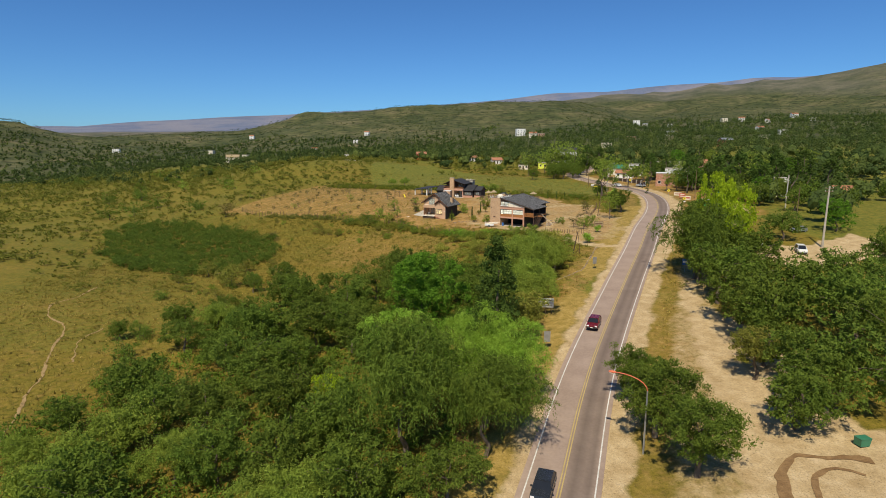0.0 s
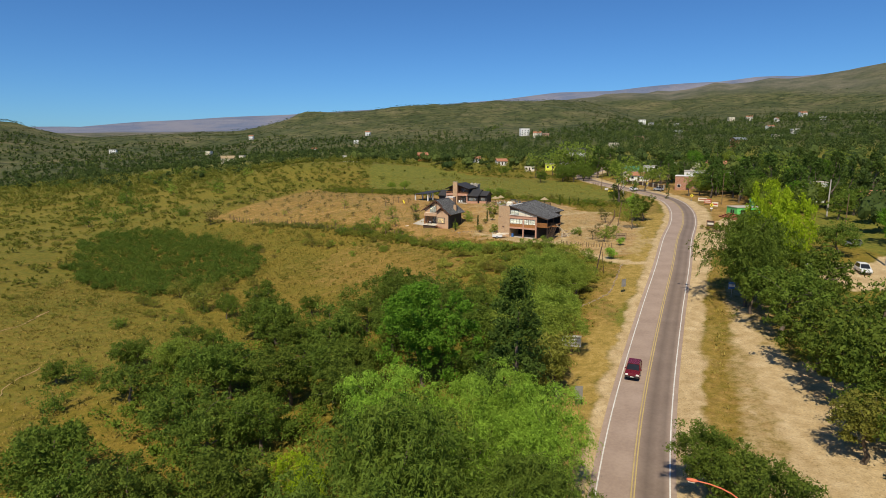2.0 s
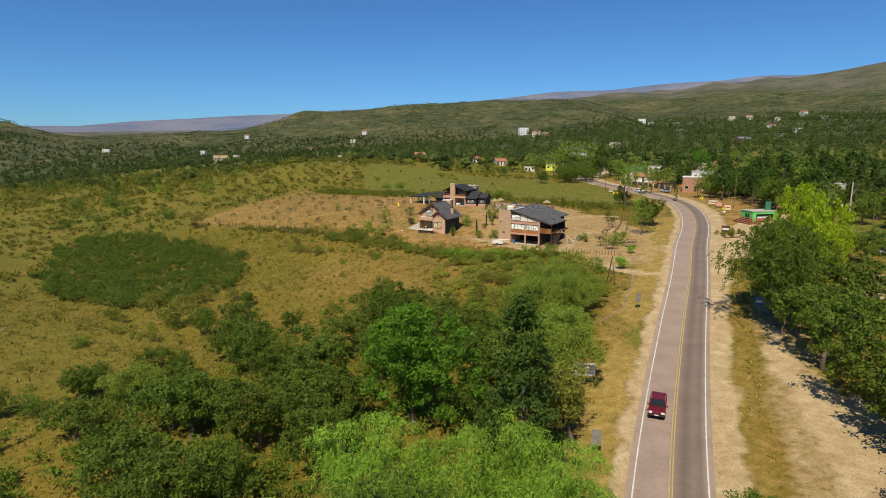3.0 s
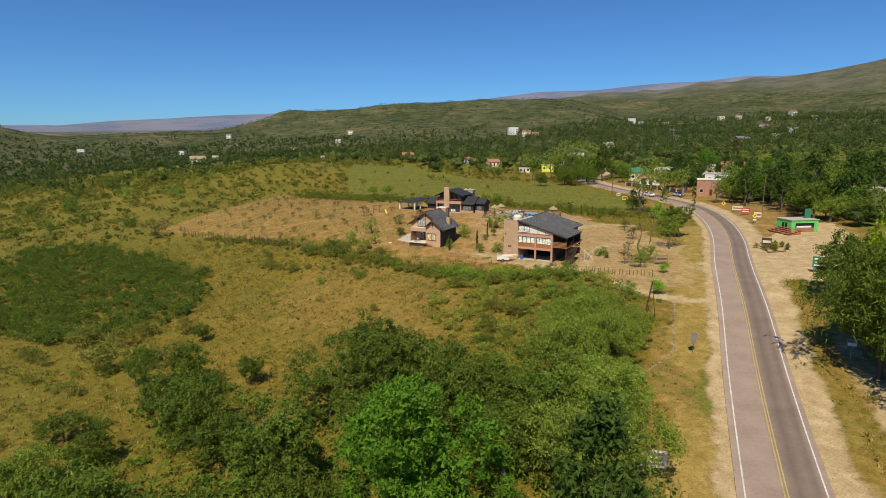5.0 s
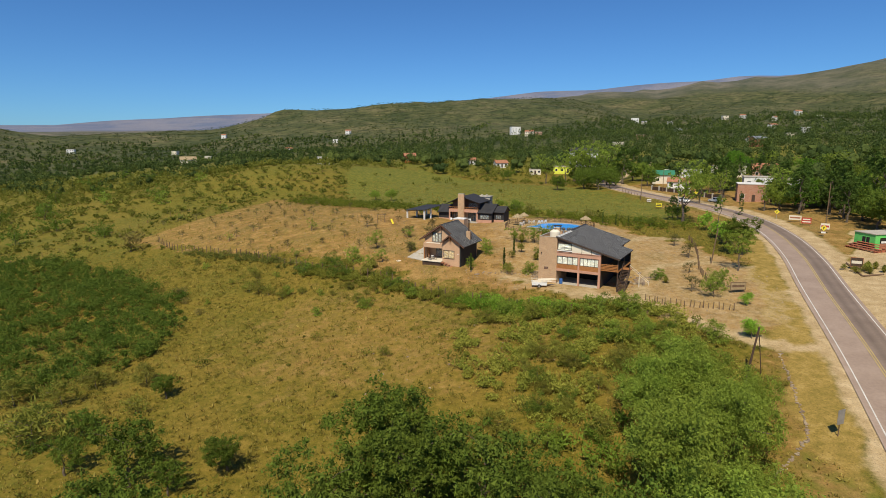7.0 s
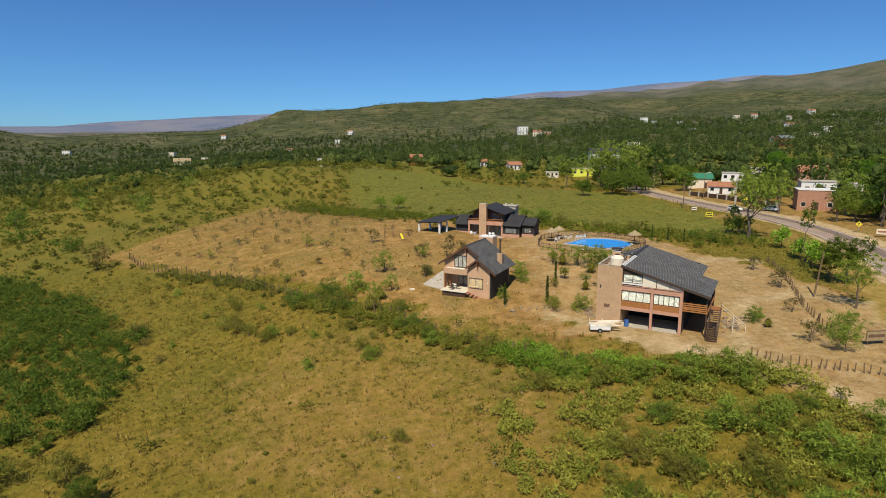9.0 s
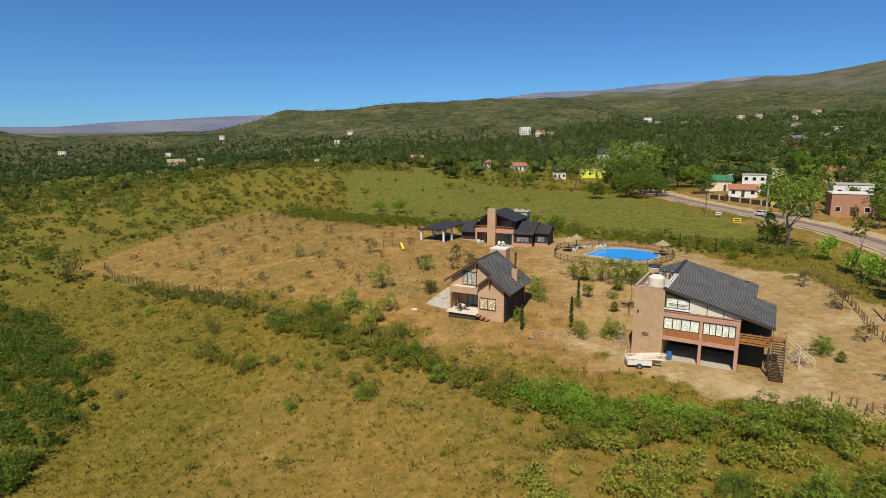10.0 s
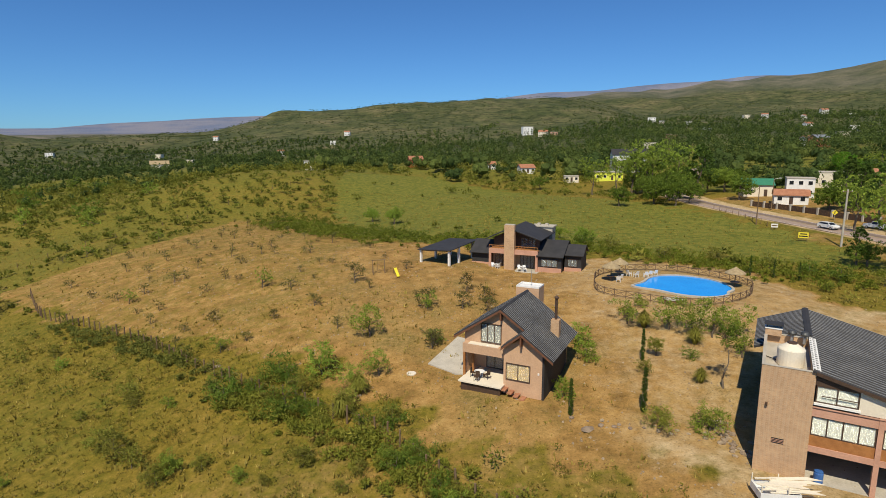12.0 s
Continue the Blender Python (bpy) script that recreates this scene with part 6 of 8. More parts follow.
    for u in (7.4, 9.0):
        part("batten", prism([(u, 0.09, 5.58), (u + 0.07, 0.09, 5.58), (u + 0.07, 0.09, roof_z(u) - 0.24), (u, 0.09, roof_z(u) - 0.22)], (0, 0.03, 0)), M_DARKWOOD, h)
    window(h, 3.3, 5.70, 5.85, 7.05, 0.16, panes=2)
    part("lintel", prism([(3.2, 0.10, 7.05), (5.72, 0.10, 7.05), (5.72, 0.10, roof_z(5.72) - 0.2), (3.2, 0.10, roof_z(3.2) - 0.2)], (0, 0.2, 0)), M_DARKWOOD, h)
    part("sill", box(3.22, 5.8, -0.08, 0.12, 5.72, 5.85), M_WHITE, h)
    part("juliet_rail", box(3.62, 5.6, 0.02, 0.06, 6.35, 6.40), M_DARKWOOD, h)
    # Roof: one long slope to the east, a short one behind the tower.
    E2 = 16.8
    part("roof", ribbed((3.0, -0.15, roof_z(3.0)), (3.0, E2, roof_z(3.0)), (11.7, E2, roof_z(11.7)), (11.7, -0.15, roof_z(11.7)), 34), M_ROOF, h, "ribbed charcoal sheet roof")
    part("roof", ribbed((11.7, -0.15, roof_z(11.7)), (11.7, 9.6, roof_z(11.7)), (13.75, 9.6, roof_z(13.75)), (13.75, -0.15, roof_z(13.75)), 25), M_ROOF, h, "ribbed charcoal sheet roof over the balcony")
    part("roof", ribbed((3.0, 7.95, roof_z(3.0)), (3.0, E2, roof_z(3.0)), (-0.7, E2, 6.6), (-0.7, 7.95, 6.6), 22), M_ROOF, h, "ribbed charcoal sheet roof")
    part("ridge_cap", prism([(2.75, 7.95, roof_z(3.0) + 0.05), (3.0, 7.95, roof_z(3.0) + 0.12), (3.25, 7.95, roof_z(3.0) + 0.05)], (0, E2 - 7.9, 0)), M_ROOF, h)
    part("fascia", prism([(3.2, -0.19, roof_z(3.2)), (13.75, -0.19, roof_z(13.75)), (13.75, -0.19, roof_z(13.75) - 0.24), (3.2, -0.19, roof_z(3.2) - 0.24)], (0, 0.035, 0)), M_DARKWOOD, h)
    # Balcony under the lower end of the roof.
    part("balcony_floor", box(R, 13.5, 0.3, 9.5, 3.0, 3.2), M_STAIN, h)
    part("balcony_back", box(R, 13.4, 9.3, 9.5, -0.6, 5.0), M_BLACKWALL, h)
    for u, v in ((13.3, 0.35), (13.3, 4.5), (13.3, 9.1)):
        part("post", box(u, u + 0.16, v, v + 0.16, -0.6, roof_z(u) - 0.1), M_DARKWOOD, h)
    for k in range(5):
        part("rail_board", box(R, 13.35, 0.22, 0.27, 3.05 + 0.24 * k, 3.20 + 0.24 * k), M_STAIN, h)
    for u in (R + 0.9, R + 1.8, 13.3):
        part("rail_post", box(u, u + 0.09, 0.28, 0.36, 3.0, 4.25), M_STAIN, h)
    # Open stair down to the yard.
    steps_ = 16
    for k in range(steps_):
        z, v = 3.05 - 3.05 * k / steps_, 2.9 - 3.9 * k / steps_
        part("tread", box(13.65, 14.75, v - 0.27, v, z - 0.05, z), M_DARKWOOD, h)
    for u in (13.6, 14.75):
        part("stringer", prism([(u, 3.0, 3.1), (u, -1.1, -0.1), (u, -1.1, -0.4), (u, 3.0, 2.75)], (0.07, 0, 0)), M_DARKWOOD, h)
        part("handrail", prism([(u, 3.0, 4.1), (u, -1.0, 0.95), (u, -1.0, 0.86), (u, 3.0, 4.01)], (0.06, 0, 0)), M_DARKWOOD, h)
        for k in range(4):
            v = 2.7 - 1.2 * k
            z = 3.1 - 3.2 * (3.0 - v) / 4.1
            part("baluster", box(u, u + 0.06, v - 0.06, v, z, z + 0.97), M_DARKWOOD, h)
    part("landing", box(13.5, 14.8, 2.9, 4.6, 2.95, 3.08), M_STAIN, h)
    for k in range(2):
        part("side_rail", tube((14.8, 2.6 + 0.5 * k, 3.95 - 0.5 * k), (17.6, 3.9 + 0.5 * k, 1.3 - 0.5 * k), 0.03, 0.03, 6), M_CREAM, h, "pale side rail")
        for q in (0.5, 1.0):
            part("side_post", tube((14.8 + 2.8 * q, 2.6 + 0.5 * k + 1.3 * q, 3.95 - 2.65 * q - 0.5 * k), (14.8 + 2.8 * q, 2.6 + 0.5 * k + 1.3 * q, -0.3), 0.03, 0.03, 6), M_CREAM, h)
    return h


def water_tank():
    m = place(14.0, 164.15, 11.1, -32.0) @ Matrix.Translation((1.75, 2.9, 7.25)) @ Matrix.Diagonal((1.2, 1.2, 1.15, 1))
    ob = thing("water_tank", m, "cream plastic water tank on the tower roof", "water tank")
    part("body", lathe([(0.72, 0), (0.74, 0.05), (0.74, 1.05), (0.70, 1.12), (0.28, 1.42), (0.26, 1.42)], 24), M_CREAM, ob)
    part("lid", lathe([(0.27, 1.42), (0.27, 1.50), (0.10, 1.54)], 16), M_DARKWOOD, ob)
    part("pipe", tube((-0.7, 0.2, 0.1), (-1.6, 0.9, 0.1), 0.03, 0.03), M_DARK, ob)
    return ob


def cabin():
    """The two-level cabin with a gabled roof and a small porch gable."""
    h = thing("cabin", place(-2.35, 178.35, 11.7, -28.0), "two-level pink plaster cabin with a ribbed charcoal gable roof", "house")
    L = 6.9
    rz = lambda u: 7.35 - 0.68 * abs(u)
    # Side and back walls.
    part("left_wall", box(-3.85, -3.65, 0.0, L, -0.8, 4.6), M_TANPLASTER, h)
    part("back_wall", prism([(-3.85, L, -0.5), (4.5, L, -0.5), (4.5, L, 4.1), (0, L, 7.2), (-3.85, L, 4.6)], (0, -0.2, 0)), M_TANPLASTER, h)
    # East wall: the shade on this side is put into its near-black colour.
    part("right_wall", box(4.3, 4.5, -1.1, L - 0.2, -1.6, 4.05), M_BLACKWALL, h, "near-black side wall")
    # Upper front wall with its window.
    part("gable_wall", prism([(-3.65, 0, 3.5), (2.6, 0, 3.5), (2.6, 0, rz(2.6) - 0.15), (0, 0, 7.15), (-3.65, 0, rz(3.65) - 0.15)], (0, 0.2, 0)), M_TANPLASTER, h)
    window(h, -2.15, -0.05, 3.85, 5.75, -0.04, panes=3, curtain=True, drape=M_GREYDRAPE)
    part("sill", box(-3.2, -0.1, -0.72, -0.05, 3.68, 3.74), M_CREAM, h)
    part("balcony_band", box(-3.75, 2.2, -0.75, 0.0, 2.80, 3.68), M_TANPLASTER, h, "tan plaster band over the porch")
    part("porch_ceiling", box(-3.65, 0.6, 0.0, 2.0, 2.7, 2.8), M_DARKWOOD, h)
    part("porch_back", box(-3.65, 0.6, 1.9, 2.0, 0.4, 2.7), M_TANPLASTER, h)
    window(h, -2.3, -0.5, 0.52, 2.45, 1.86, panes=2, curtain=False, name="glass_door")
    part("porch_post", box(-3.72, -3.52, -0.72, -0.5, 0.4, 2.80), M_STAIN, h, "orange wooden porch post")
    part("porch_post", box(-3.2, -3.05, 0.3, 0.5, 0.4, 2.7), M_STAIN, h, "orange wooden porch post")
    # Wing with the porch gable.
    part("wing_front", prism([(0.6, -1.1, -1.8), (4.3, -1.1, -1.8), (4.3, -1.1, 4.1), (2.5, -1.1, 5.2), (0.6, -1.1, 4.1)], (0, 0.2, 0)), M_TANPLASTER, h)
    part("wing_side", box(0.6, 0.8, -0.9, 1.9, -0.8, 2.75), M_TANPLASTER, h)
    window(h, 0.85, 3.2, 1.0, 2.62, -1.14, panes=2, curtain=True, drape=M_OCHRE)
    part("meter_box", box(3.9, 4.05, -1.16, -1.1, 1.9, 2.1), M_WHITE, h)
    # Roof slopes.
    part("roof", ribbed((0, -0.6, 7.45), (0, L + 0.5, 7.45), (-4.75, L + 0.5, 4.25), (-4.75, -0.6, 4.25), 26), M_ROOF, h, "ribbed charcoal sheet roof")
    part("roof", ribbed((0, -0.6, 7.45), (0, L + 0.5, 7.45), (2.4, L + 0.5, 5.77), (2.4, -0.6, 5.77), 26), M_ROOF, h, "ribbed charcoal sheet roof")
    part("roof", ribbed((2.4, -1.7, 5.76), (2.4, L + 0.5, 5.76), (5.45, L + 0.5, 3.55), (5.45, -1.7, 3.55), 30), M_ROOF, h, "ribbed charcoal sheet roof")
    part("porch_roof", ribbed((2.4, -1.7, 5.70), (2.4, 0.0, 5.70), (0.5, 0.0, 4.15), (0.5, -1.7, 4.15), 5), M_ROOF, h)
    part("ridge_cap", prism([(-0.2, -0.6, 7.42), (0, -0.6, 7.55), (0.2, -0.6, 7.42)], (0, L + 1.1, 0)), M_ROOF, h)
    for a, b in (((0, 7.36), (-4.75, 4.16)), ((0, 7.36), (2.4, 5.68))):
        part("bargeboard", prism([(a[0], -0.63, a[1] + 0.05), (b[0], -0.63, b[1] + 0.05), (b[0], -0.63, b[1] - 0.17), (a[0], -0.63, a[1] - 0.17)], (0, 0.04, 0)), M_EDGE, h)
    for a, b in (((2.4, 5.64), (0.5, 4.08)), ((2.4, 5.66), (5.45, 3.46))):
        part("bargeboard", prism([(a[0], -1.73, a[1] + 0.05), (b[0], -1.73, b[1] + 0.05), (b[0], -1.73, b[1] - 0.17), (a[0], -1.73, a[1] - 0.17)], (0, 0.04, 0)), M_EDGE, h)
    part("bracket", box(2.3, 2.45, -1.68, -1.1, 4.5, 5.4), M_EDGE, h)
    part("bracket", box(-0.07, 0.07, -0.55, 0.0, 6.3, 7.2), M_EDGE, h)
    # Chimney on the east slope.
    part("chimney", box(3.8, 4.6, 3.1, 3.8, 3.4, 5.95), M_BRICK, h)
    part("flue", tube((4.2, 3.45, 5.9), (4.2, 3.45, 8.0), 0.14, 0.14, 10), M_DARKWOOD, h)
    part("flue_cap", lathe([(0.2, 0), (0.22, 0.15), (0.05, 0.3)], 10, at=(4.2, 3.45, 8.0)), M_DARKWOOD, h)
    # Tank enclosure behind the ridge.
    part("tank_wall", box(-1.6, 0.95, 8.4, 10.3, -0.5, 7.45), M_TANPLASTER, h)
    part("tank_top", ring_wall(-1.6, 0.95, 8.4, 10.3, 0.16, 7.45, 7.6), M_WHITE, h)
    part("tank_lid", box(-1.44, 0.79, 8.56, 10.14, 7.45, 7.5), M_WHITE, h, "white painted tank top")
    part("aerial", tube((-0.2, 9.3, 7.5), (-0.2, 9.3, 9.3), 0.03, 0.02, 5), M_METAL, h)
    # Raised deck and steps.
    part("deck", box(-3.6, 0.75, -2.15, 1.9, 0.32, 0.45), M_CREAM, h, "pale plank deck")
    part("deck_base", box(-3.4, 0.58, -1.9, 1.9, -1.3, 0.32), M_DARKWOOD, h)
    for k in range(6):
        part("step", box(0.65 + 0.6 * k, 1.12 + 0.6 * k, -2.0, -1.12, 0.12 - 0.2 * k, 0.22 - 0.2 * k), M_TILE, h, "red tiled step")
    return h


def lodge():
    """The house on the hilltop: brick chimney, dark upper storey, low wings."""
    h = thing("lodge", place(0.6, 217.5, 14.5, -25.0) @ Matrix.Diagonal((1.04, 1.0, 1.08, 1.0)), "pink plaster lodge with charcoal roofs and a broad brick chimney", "house")
    part("chimney", box(2.55, 4.15, -0.5, 0.4, -0.4, 6.75), M_BRICK, h, "broad buff brick chimney")
    part("chimney_top", box(2.6, 4.1, -0.45, 0.35, 6.75, 6.85), M_CONCRETE, h)
    # Ground floor porch of pink plaster.
    for u in (0.0, 7.4):
        part("porch_pier", box(u, u + 0.35, -0.2, 0.15, -0.4, 2.4), M_PINK, h)
    part("porch_beam", box(0, 2.55, -0.22, 0.2, 2.4, 3.1), M_PINK, h)
    part("porch_beam", box(4.15, 7.75, -0.22, 0.2, 2.4, 3.1), M_PINK, h)
    part("porch_floor", box(-0.6, 2.6, -1.1, 2.0, -0.4, 0.05), M_CONCRETE, h)
    part("porch_floor", box(4.2, 8.0, -1.4, 2.0, -0.4, 0.05), M_CONCRETE, h)
    part("front_wall", box(0.0, 7.75, 1.8, 2.0, -0.4, 3.0), M_BRICK, h)
    window(h, 0.5, 2.3, 0.1, 2.2, 1.75, panes=3, curtain=False, name="glass_door")
    window(h, 4.5, 6.8, 0.1, 2.2, 1.75, panes=4, curtain=False, name="glass_door")
    part("balcony_floor", box(0, 7.75, 0.2, 2.2, 2.9, 3.05), M_STAIN, h)
    for a, b in ((0.0, 2.5), (4.2, 7.7)):
        part("rail", box(a, b, -0.15, -0.08, 3.55, 3.64), M_STAIN, h)
        n = int((b - a) / 0.5)
        for k in range(n + 1):
            part("baluster", box(a + (b - a - 0.05) * k / n, a + (b - a - 0.05) * k / n + 0.05, -0.14, -0.09, 3.1, 3.55), M_STAIN, h)
    part("upper_wall", prism([(0.2, 1.9, 3.05), (7.5, 1.9, 3.05), (7.5, 1.9, 4.85), (3.4, 1.9, 6.1), (0.2, 1.9, 4.5)], (0, 6.5, 0)), M_DARKWOOD, h, "dark timber upper storey")
    window(h, 4.6, 7.0, 3.15, 4.7, 1.85, panes=4, curtain=False)
    part("roof", ribbed((3.3, -0.3, 6.25), (3.3, 9.3, 6.25), (8.3, 9.3, 4.75), (8.3, -0.3, 4.75), 18, rib=0.0), M_ROOF, h, "charcoal sheet roof")
    part("roof", ribbed((3.3, 0.4, 6.25), (3.3, 9.3, 6.25), (-0.9, 9.3, 4.4), (-0.9, 0.4, 4.4), 16, rib=0.0), M_ROOF, h, "charcoal sheet roof")
    part("tank_block", box(4.6, 8.0, 8.6, 11.0, 3.0, 5.55), M_CONCRETE, h, "pale concrete tank block")
    part("tank_slab", box(4.4, 8.2, 8.4, 11.2, 5.55, 5.70), M_CONCRETE, h)
    for u in (5.3, 6.6):
        part("tank_vent", box(u, u + 0.5, 9.4, 9.9, 5.70, 6.05), M_CONCRETE, h)
    # East wings with roofs that fall to the front.
    for a, b, y0, zt, zf, depth in ((7.75, 11.3, -0.4, 4.35, 2.45, 8.0), (11.5, 14.0, 1.0, 3.9, 2.6, 5.0)):
        part("wing_wall", box(a, b, y0 + 0.5, y0 + depth, -0.5, zf + 0.2), M_BLACKWALL, h, "charcoal painted wing")
        part("wing_base", box(a - 0.03, b + 0.03, y0 + 0.4, y0 + 0.55, -0.5, 0.75), M_PINK, h)
        part("wing_roof", ribbed((a - 0.2, y0 + depth * 0.55, zt), (b + 0.35, y0 + depth * 0.55, zt), (b + 0.35, y0, zf), (a - 0.2, y0, zf), 12, rib=0.0), M_ROOF, h)
        part("wing_roof", ribbed((a - 0.2, y0 + depth * 0.55, zt), (b + 0.35, y0 + depth * 0.55, zt), (b + 0.35, y0 + depth + 0.4, zf), (a - 0.2, y0 + depth + 0.4, zf), 12, rib=0.0), M_ROOF, h)
        part("wing_gable", prism([(b - 0.02, y0 + 0.5, zf), (b - 0.02, y0 + depth, zf), (b - 0.02, y0 + depth * 0.55, zt - 0.1)], (0.05, 0, 0)), M_DARKWOOD, h)
        window(h, a + 0.5, b - 0.6, 0.9, 2.0, y0 + 0.44, panes=3, curtain=False)
    # West wing.
    part("wing_wall", box(-3.2, 0.0, 1.0, 5.0, -0.4, 2.4), M_BLACKWALL, h)
    part("wing_base", box(-3.25, 0.0, 0.9, 1.02, -0.4, 0.7), M_PINK, h)
    part("wing_roof", ribbed((-3.4, 3.6, 3.9), (0.1, 3.6, 3.9), (0.1, 0.3, 2.2), (-3.4, 0.3, 2.2), 10, rib=0.0), M_ROOF, h)
    part("wing_roof", ribbed((-3.4, 3.6, 3.9), (0.1, 3.6, 3.9), (0.1, 6.2, 2.2), (-3.4, 6.2, 2.2), 10, rib=0.0), M_ROOF, h)
    return h


def carport():
    h = thing("carport", place(-10.5, 219.9, 15.0, -37.0), "open carport with white posts and a flat charcoal roof", "carport")
    for x, y in [(0, 0), (5.7, 0), (5.6, 2.9), (4.8, 8.2), (0.2, 8.2), (0.1, 4.0)]:
        part("post", box(x - 0.17, x + 0.17, y - 0.17, y + 0.17, -0.6, 2.2 + 0.062 * x + 0.066 * y), M_WHITE, h)
    part("roof", ribbed((-0.4, -0.5, 2.3), (6.2, -0.5, 2.75), (5.9, 8.4, 3.35), (-0.4, 8.9, 2.95), 18, rib=0.0), M_ROOF, h)
    part("beam", prism([(-0.2, -0.08, 2.16), (6.0, -0.08, 2.58), (6.0, -0.08, 2.46), (-0.2, -0.08, 2.04)], (0, 0.16, 0)), M_DARKWOOD, h)
    return h


def terrace():
    """A side terrace of pale concrete that follows the slope beside the cabin."""
    spots = [(-9.4, 183.7), (-6.0, 189.0), (-3.4, 187.2), (-3.9, 181.2), (-6.6, 181.2)]
    bm = prism([(x, y, gz(x, y) + 0.12) for x, y in spots], (0, 0, -0.7))
    me = bpy.data.meshes.new("terrace")
    bmesh.ops.recalc_face_normals(bm, faces=bm.faces)
    bm.to_mesh(me)
    me.materials.append(M_CONCRETE)
    return tagged(new("terrace", me), "pale concrete terrace beside the cabin", "terrace", kind="structure")


terrace()
big_house()
water_tank()
cabin()
lodge()
carport()

# ---------------------------------------------------------------- yard: pool, fences, furniture
def pool():
    cx, cy, z = 26.4, 202.0, 15.12
    h = thing("swimming_pool", place(cx, cy, z, -12), "round bright blue swimming pool with a pale rim", "pool")

    def outline(grow):
        pts = []
        for k in range(64):
            a = 6.2832 * k / 64
            r = 1.0 + 0.05 * math.cos(2 * a + 0.6)
            x, y = 5.1 * r * math.cos(a), 6.3 * r * math.sin(a)
            lobe = math.exp(-((a - 3.35) / 0.26) ** 2)
            x, y = x - 2.3 * lobe, y - 0.3 * lobe
            dent = math.exp(-((a - 5.75) / 0.20) ** 2)
            x, y = x * (1 - 0.10 * dent), y * (1 - 0.10 * dent)
            n = math.hypot(x, y)
            pts.append((x * (n + grow) / n, y * (n + grow) / n))
        return pts
    o, i = outline(0.38), outline(0.0)
    bm = bmesh.new()
    k = len(o)
    rings = [[bm.verts.new((*p, zz)) for p in pts] for pts, zz in ((o, -0.5), (o, 0.14), (i, 0.16), (i, -0.6))]
    for a, b in zip(rings, rings[1:]):
        for j in range(k):
            q = (j + 1) % k
            bm.faces.new((a[j], a[q], b[q], b[j]))
    part("rim", bm, M_CONCRETE, h, "pale cement rim")
    bm = bmesh.new()
    bm.faces.new([bm.verts.new((*p, 0.02)) for p in outline(0.02)])
    part("water", bm, M_WATER, h, "bright blue water")
    return h


def cross_fence(pts, bay, height, label):
    """A low rustic fence with a top rail, a foot rail and crossed braces in every bay."""
    line = along(pts, 0.3)
    s = np.concatenate([[0], np.cumsum(np.linalg.norm(np.diff(line, axis=0), axis=1))])
    n = int(s[-1] / bay)
    at = [(float(np.interp(s[-1] * k / n, s, line[:, 0])), float(np.interp(s[-1] * k / n, s, line[:, 1]))) for k in range(n + 1)]
    h = thing("fence", Matrix.Identity(4), label, "fence")
    foot = [Vector((x, y, gz(x, y))) for x, y in at]
    up = Vector((0, 0, 1))
    for p in foot:
        part("post", tube(p - up * 0.3, p + up * (height + 0.12), 0.06, 0.055, 6), M_WOOD, h)
    for a, b in zip(foot, foot[1:]):
        part("rail", tube(a + up * height, b + up * height, 0.045, 0.045, 5), M_WOOD, h)
        part("rail", tube(a + up * 0.2, b + up * 0.2, 0.04, 0.04, 5), M_WOOD, h)
        part("brace", tube(a + up * 0.2, b + up * height, 0.035, 0.035, 5), M_WOOD, h)
        part("brace", tube(a + up * height, b + up * 0.2, 0.035, 0.035, 5), M_WOOD, h)
    return h


def sunshade(x, y, s=1.0):
    h = thing("sunshade", place(x, y, gz(x, y), random.uniform(0, 90)), "thatched straw sunshade on a wooden pole by the pool", "sunshade", "pool sunshades")
    part("pole", tube((0, 0, -0.3), (0, 0, 2.3), 0.07, 0.06, 8), M_WOOD, h)
    prof = [(1.75 * s, 1.95), (1.72 * s, 2.05), (1.1 * s, 2.35), (0.4 * s, 2.65), (0.05, 2.85)]
    part("thatch", lathe(prof, 18), M_THATCH, h, "straw thatch")
    part("table", lathe([(0.05, 0.7), (0.6, 0.7), (0.6, 0.76), (0.05, 0.76)], 16), M_DARKWOOD, h)


def chair_mesh():
    h = thing("chair", Matrix.Identity(4), "white plastic garden chair", "chair", "garden chairs")
    part("seat", box(-0.25, 0.25, -0.25, 0.25, 0.40, 0.45), M_PLASTIC, h)
    part("backrest", prism([(-0.25, 0.22, 0.45), (0.25, 0.22, 0.45), (0.22, 0.38, 0.95), (-0.22, 0.38, 0.95)], (0, 0.04, 0)), M_PLASTIC, h)
    for sx in (-1, 1):
        part("armrest", box(sx * 0.27 - 0.03, sx * 0.27 + 0.03, -0.25, 0.28, 0.62, 0.66), M_PLASTIC, h)
        for sy in (-1, 1):
            part("leg", tube((sx * 0.27, sy * 0.25, -0.02), (sx * 0.25, sy * 0.22, 0.62 if sy < 0 else 0.42), 0.03, 0.03, 5), M_PLASTIC, h)
    return h


def table(x, y, z, name="table", label="round white plastic garden table", r=0.5, material=None):
    h = thing(name, place(x, y, z, 20), label, "table")
    part("tabletop", lathe([(0.05, 0.70), (r, 0.70), (r, 0.74), (0.05, 0.745)], 18), material or M_PLASTIC, h)
    for k in range(4):
        a = 0.785 + 1.5708 * k
        part("leg", tube((r * 0.75 * math.cos(a), r * 0.75 * math.sin(a), 0.0), (r * 0.5 * math.cos(a), r * 0.5 * math.sin(a), 0.70), 0.025, 0.025, 5), material or M_PLASTIC, h)


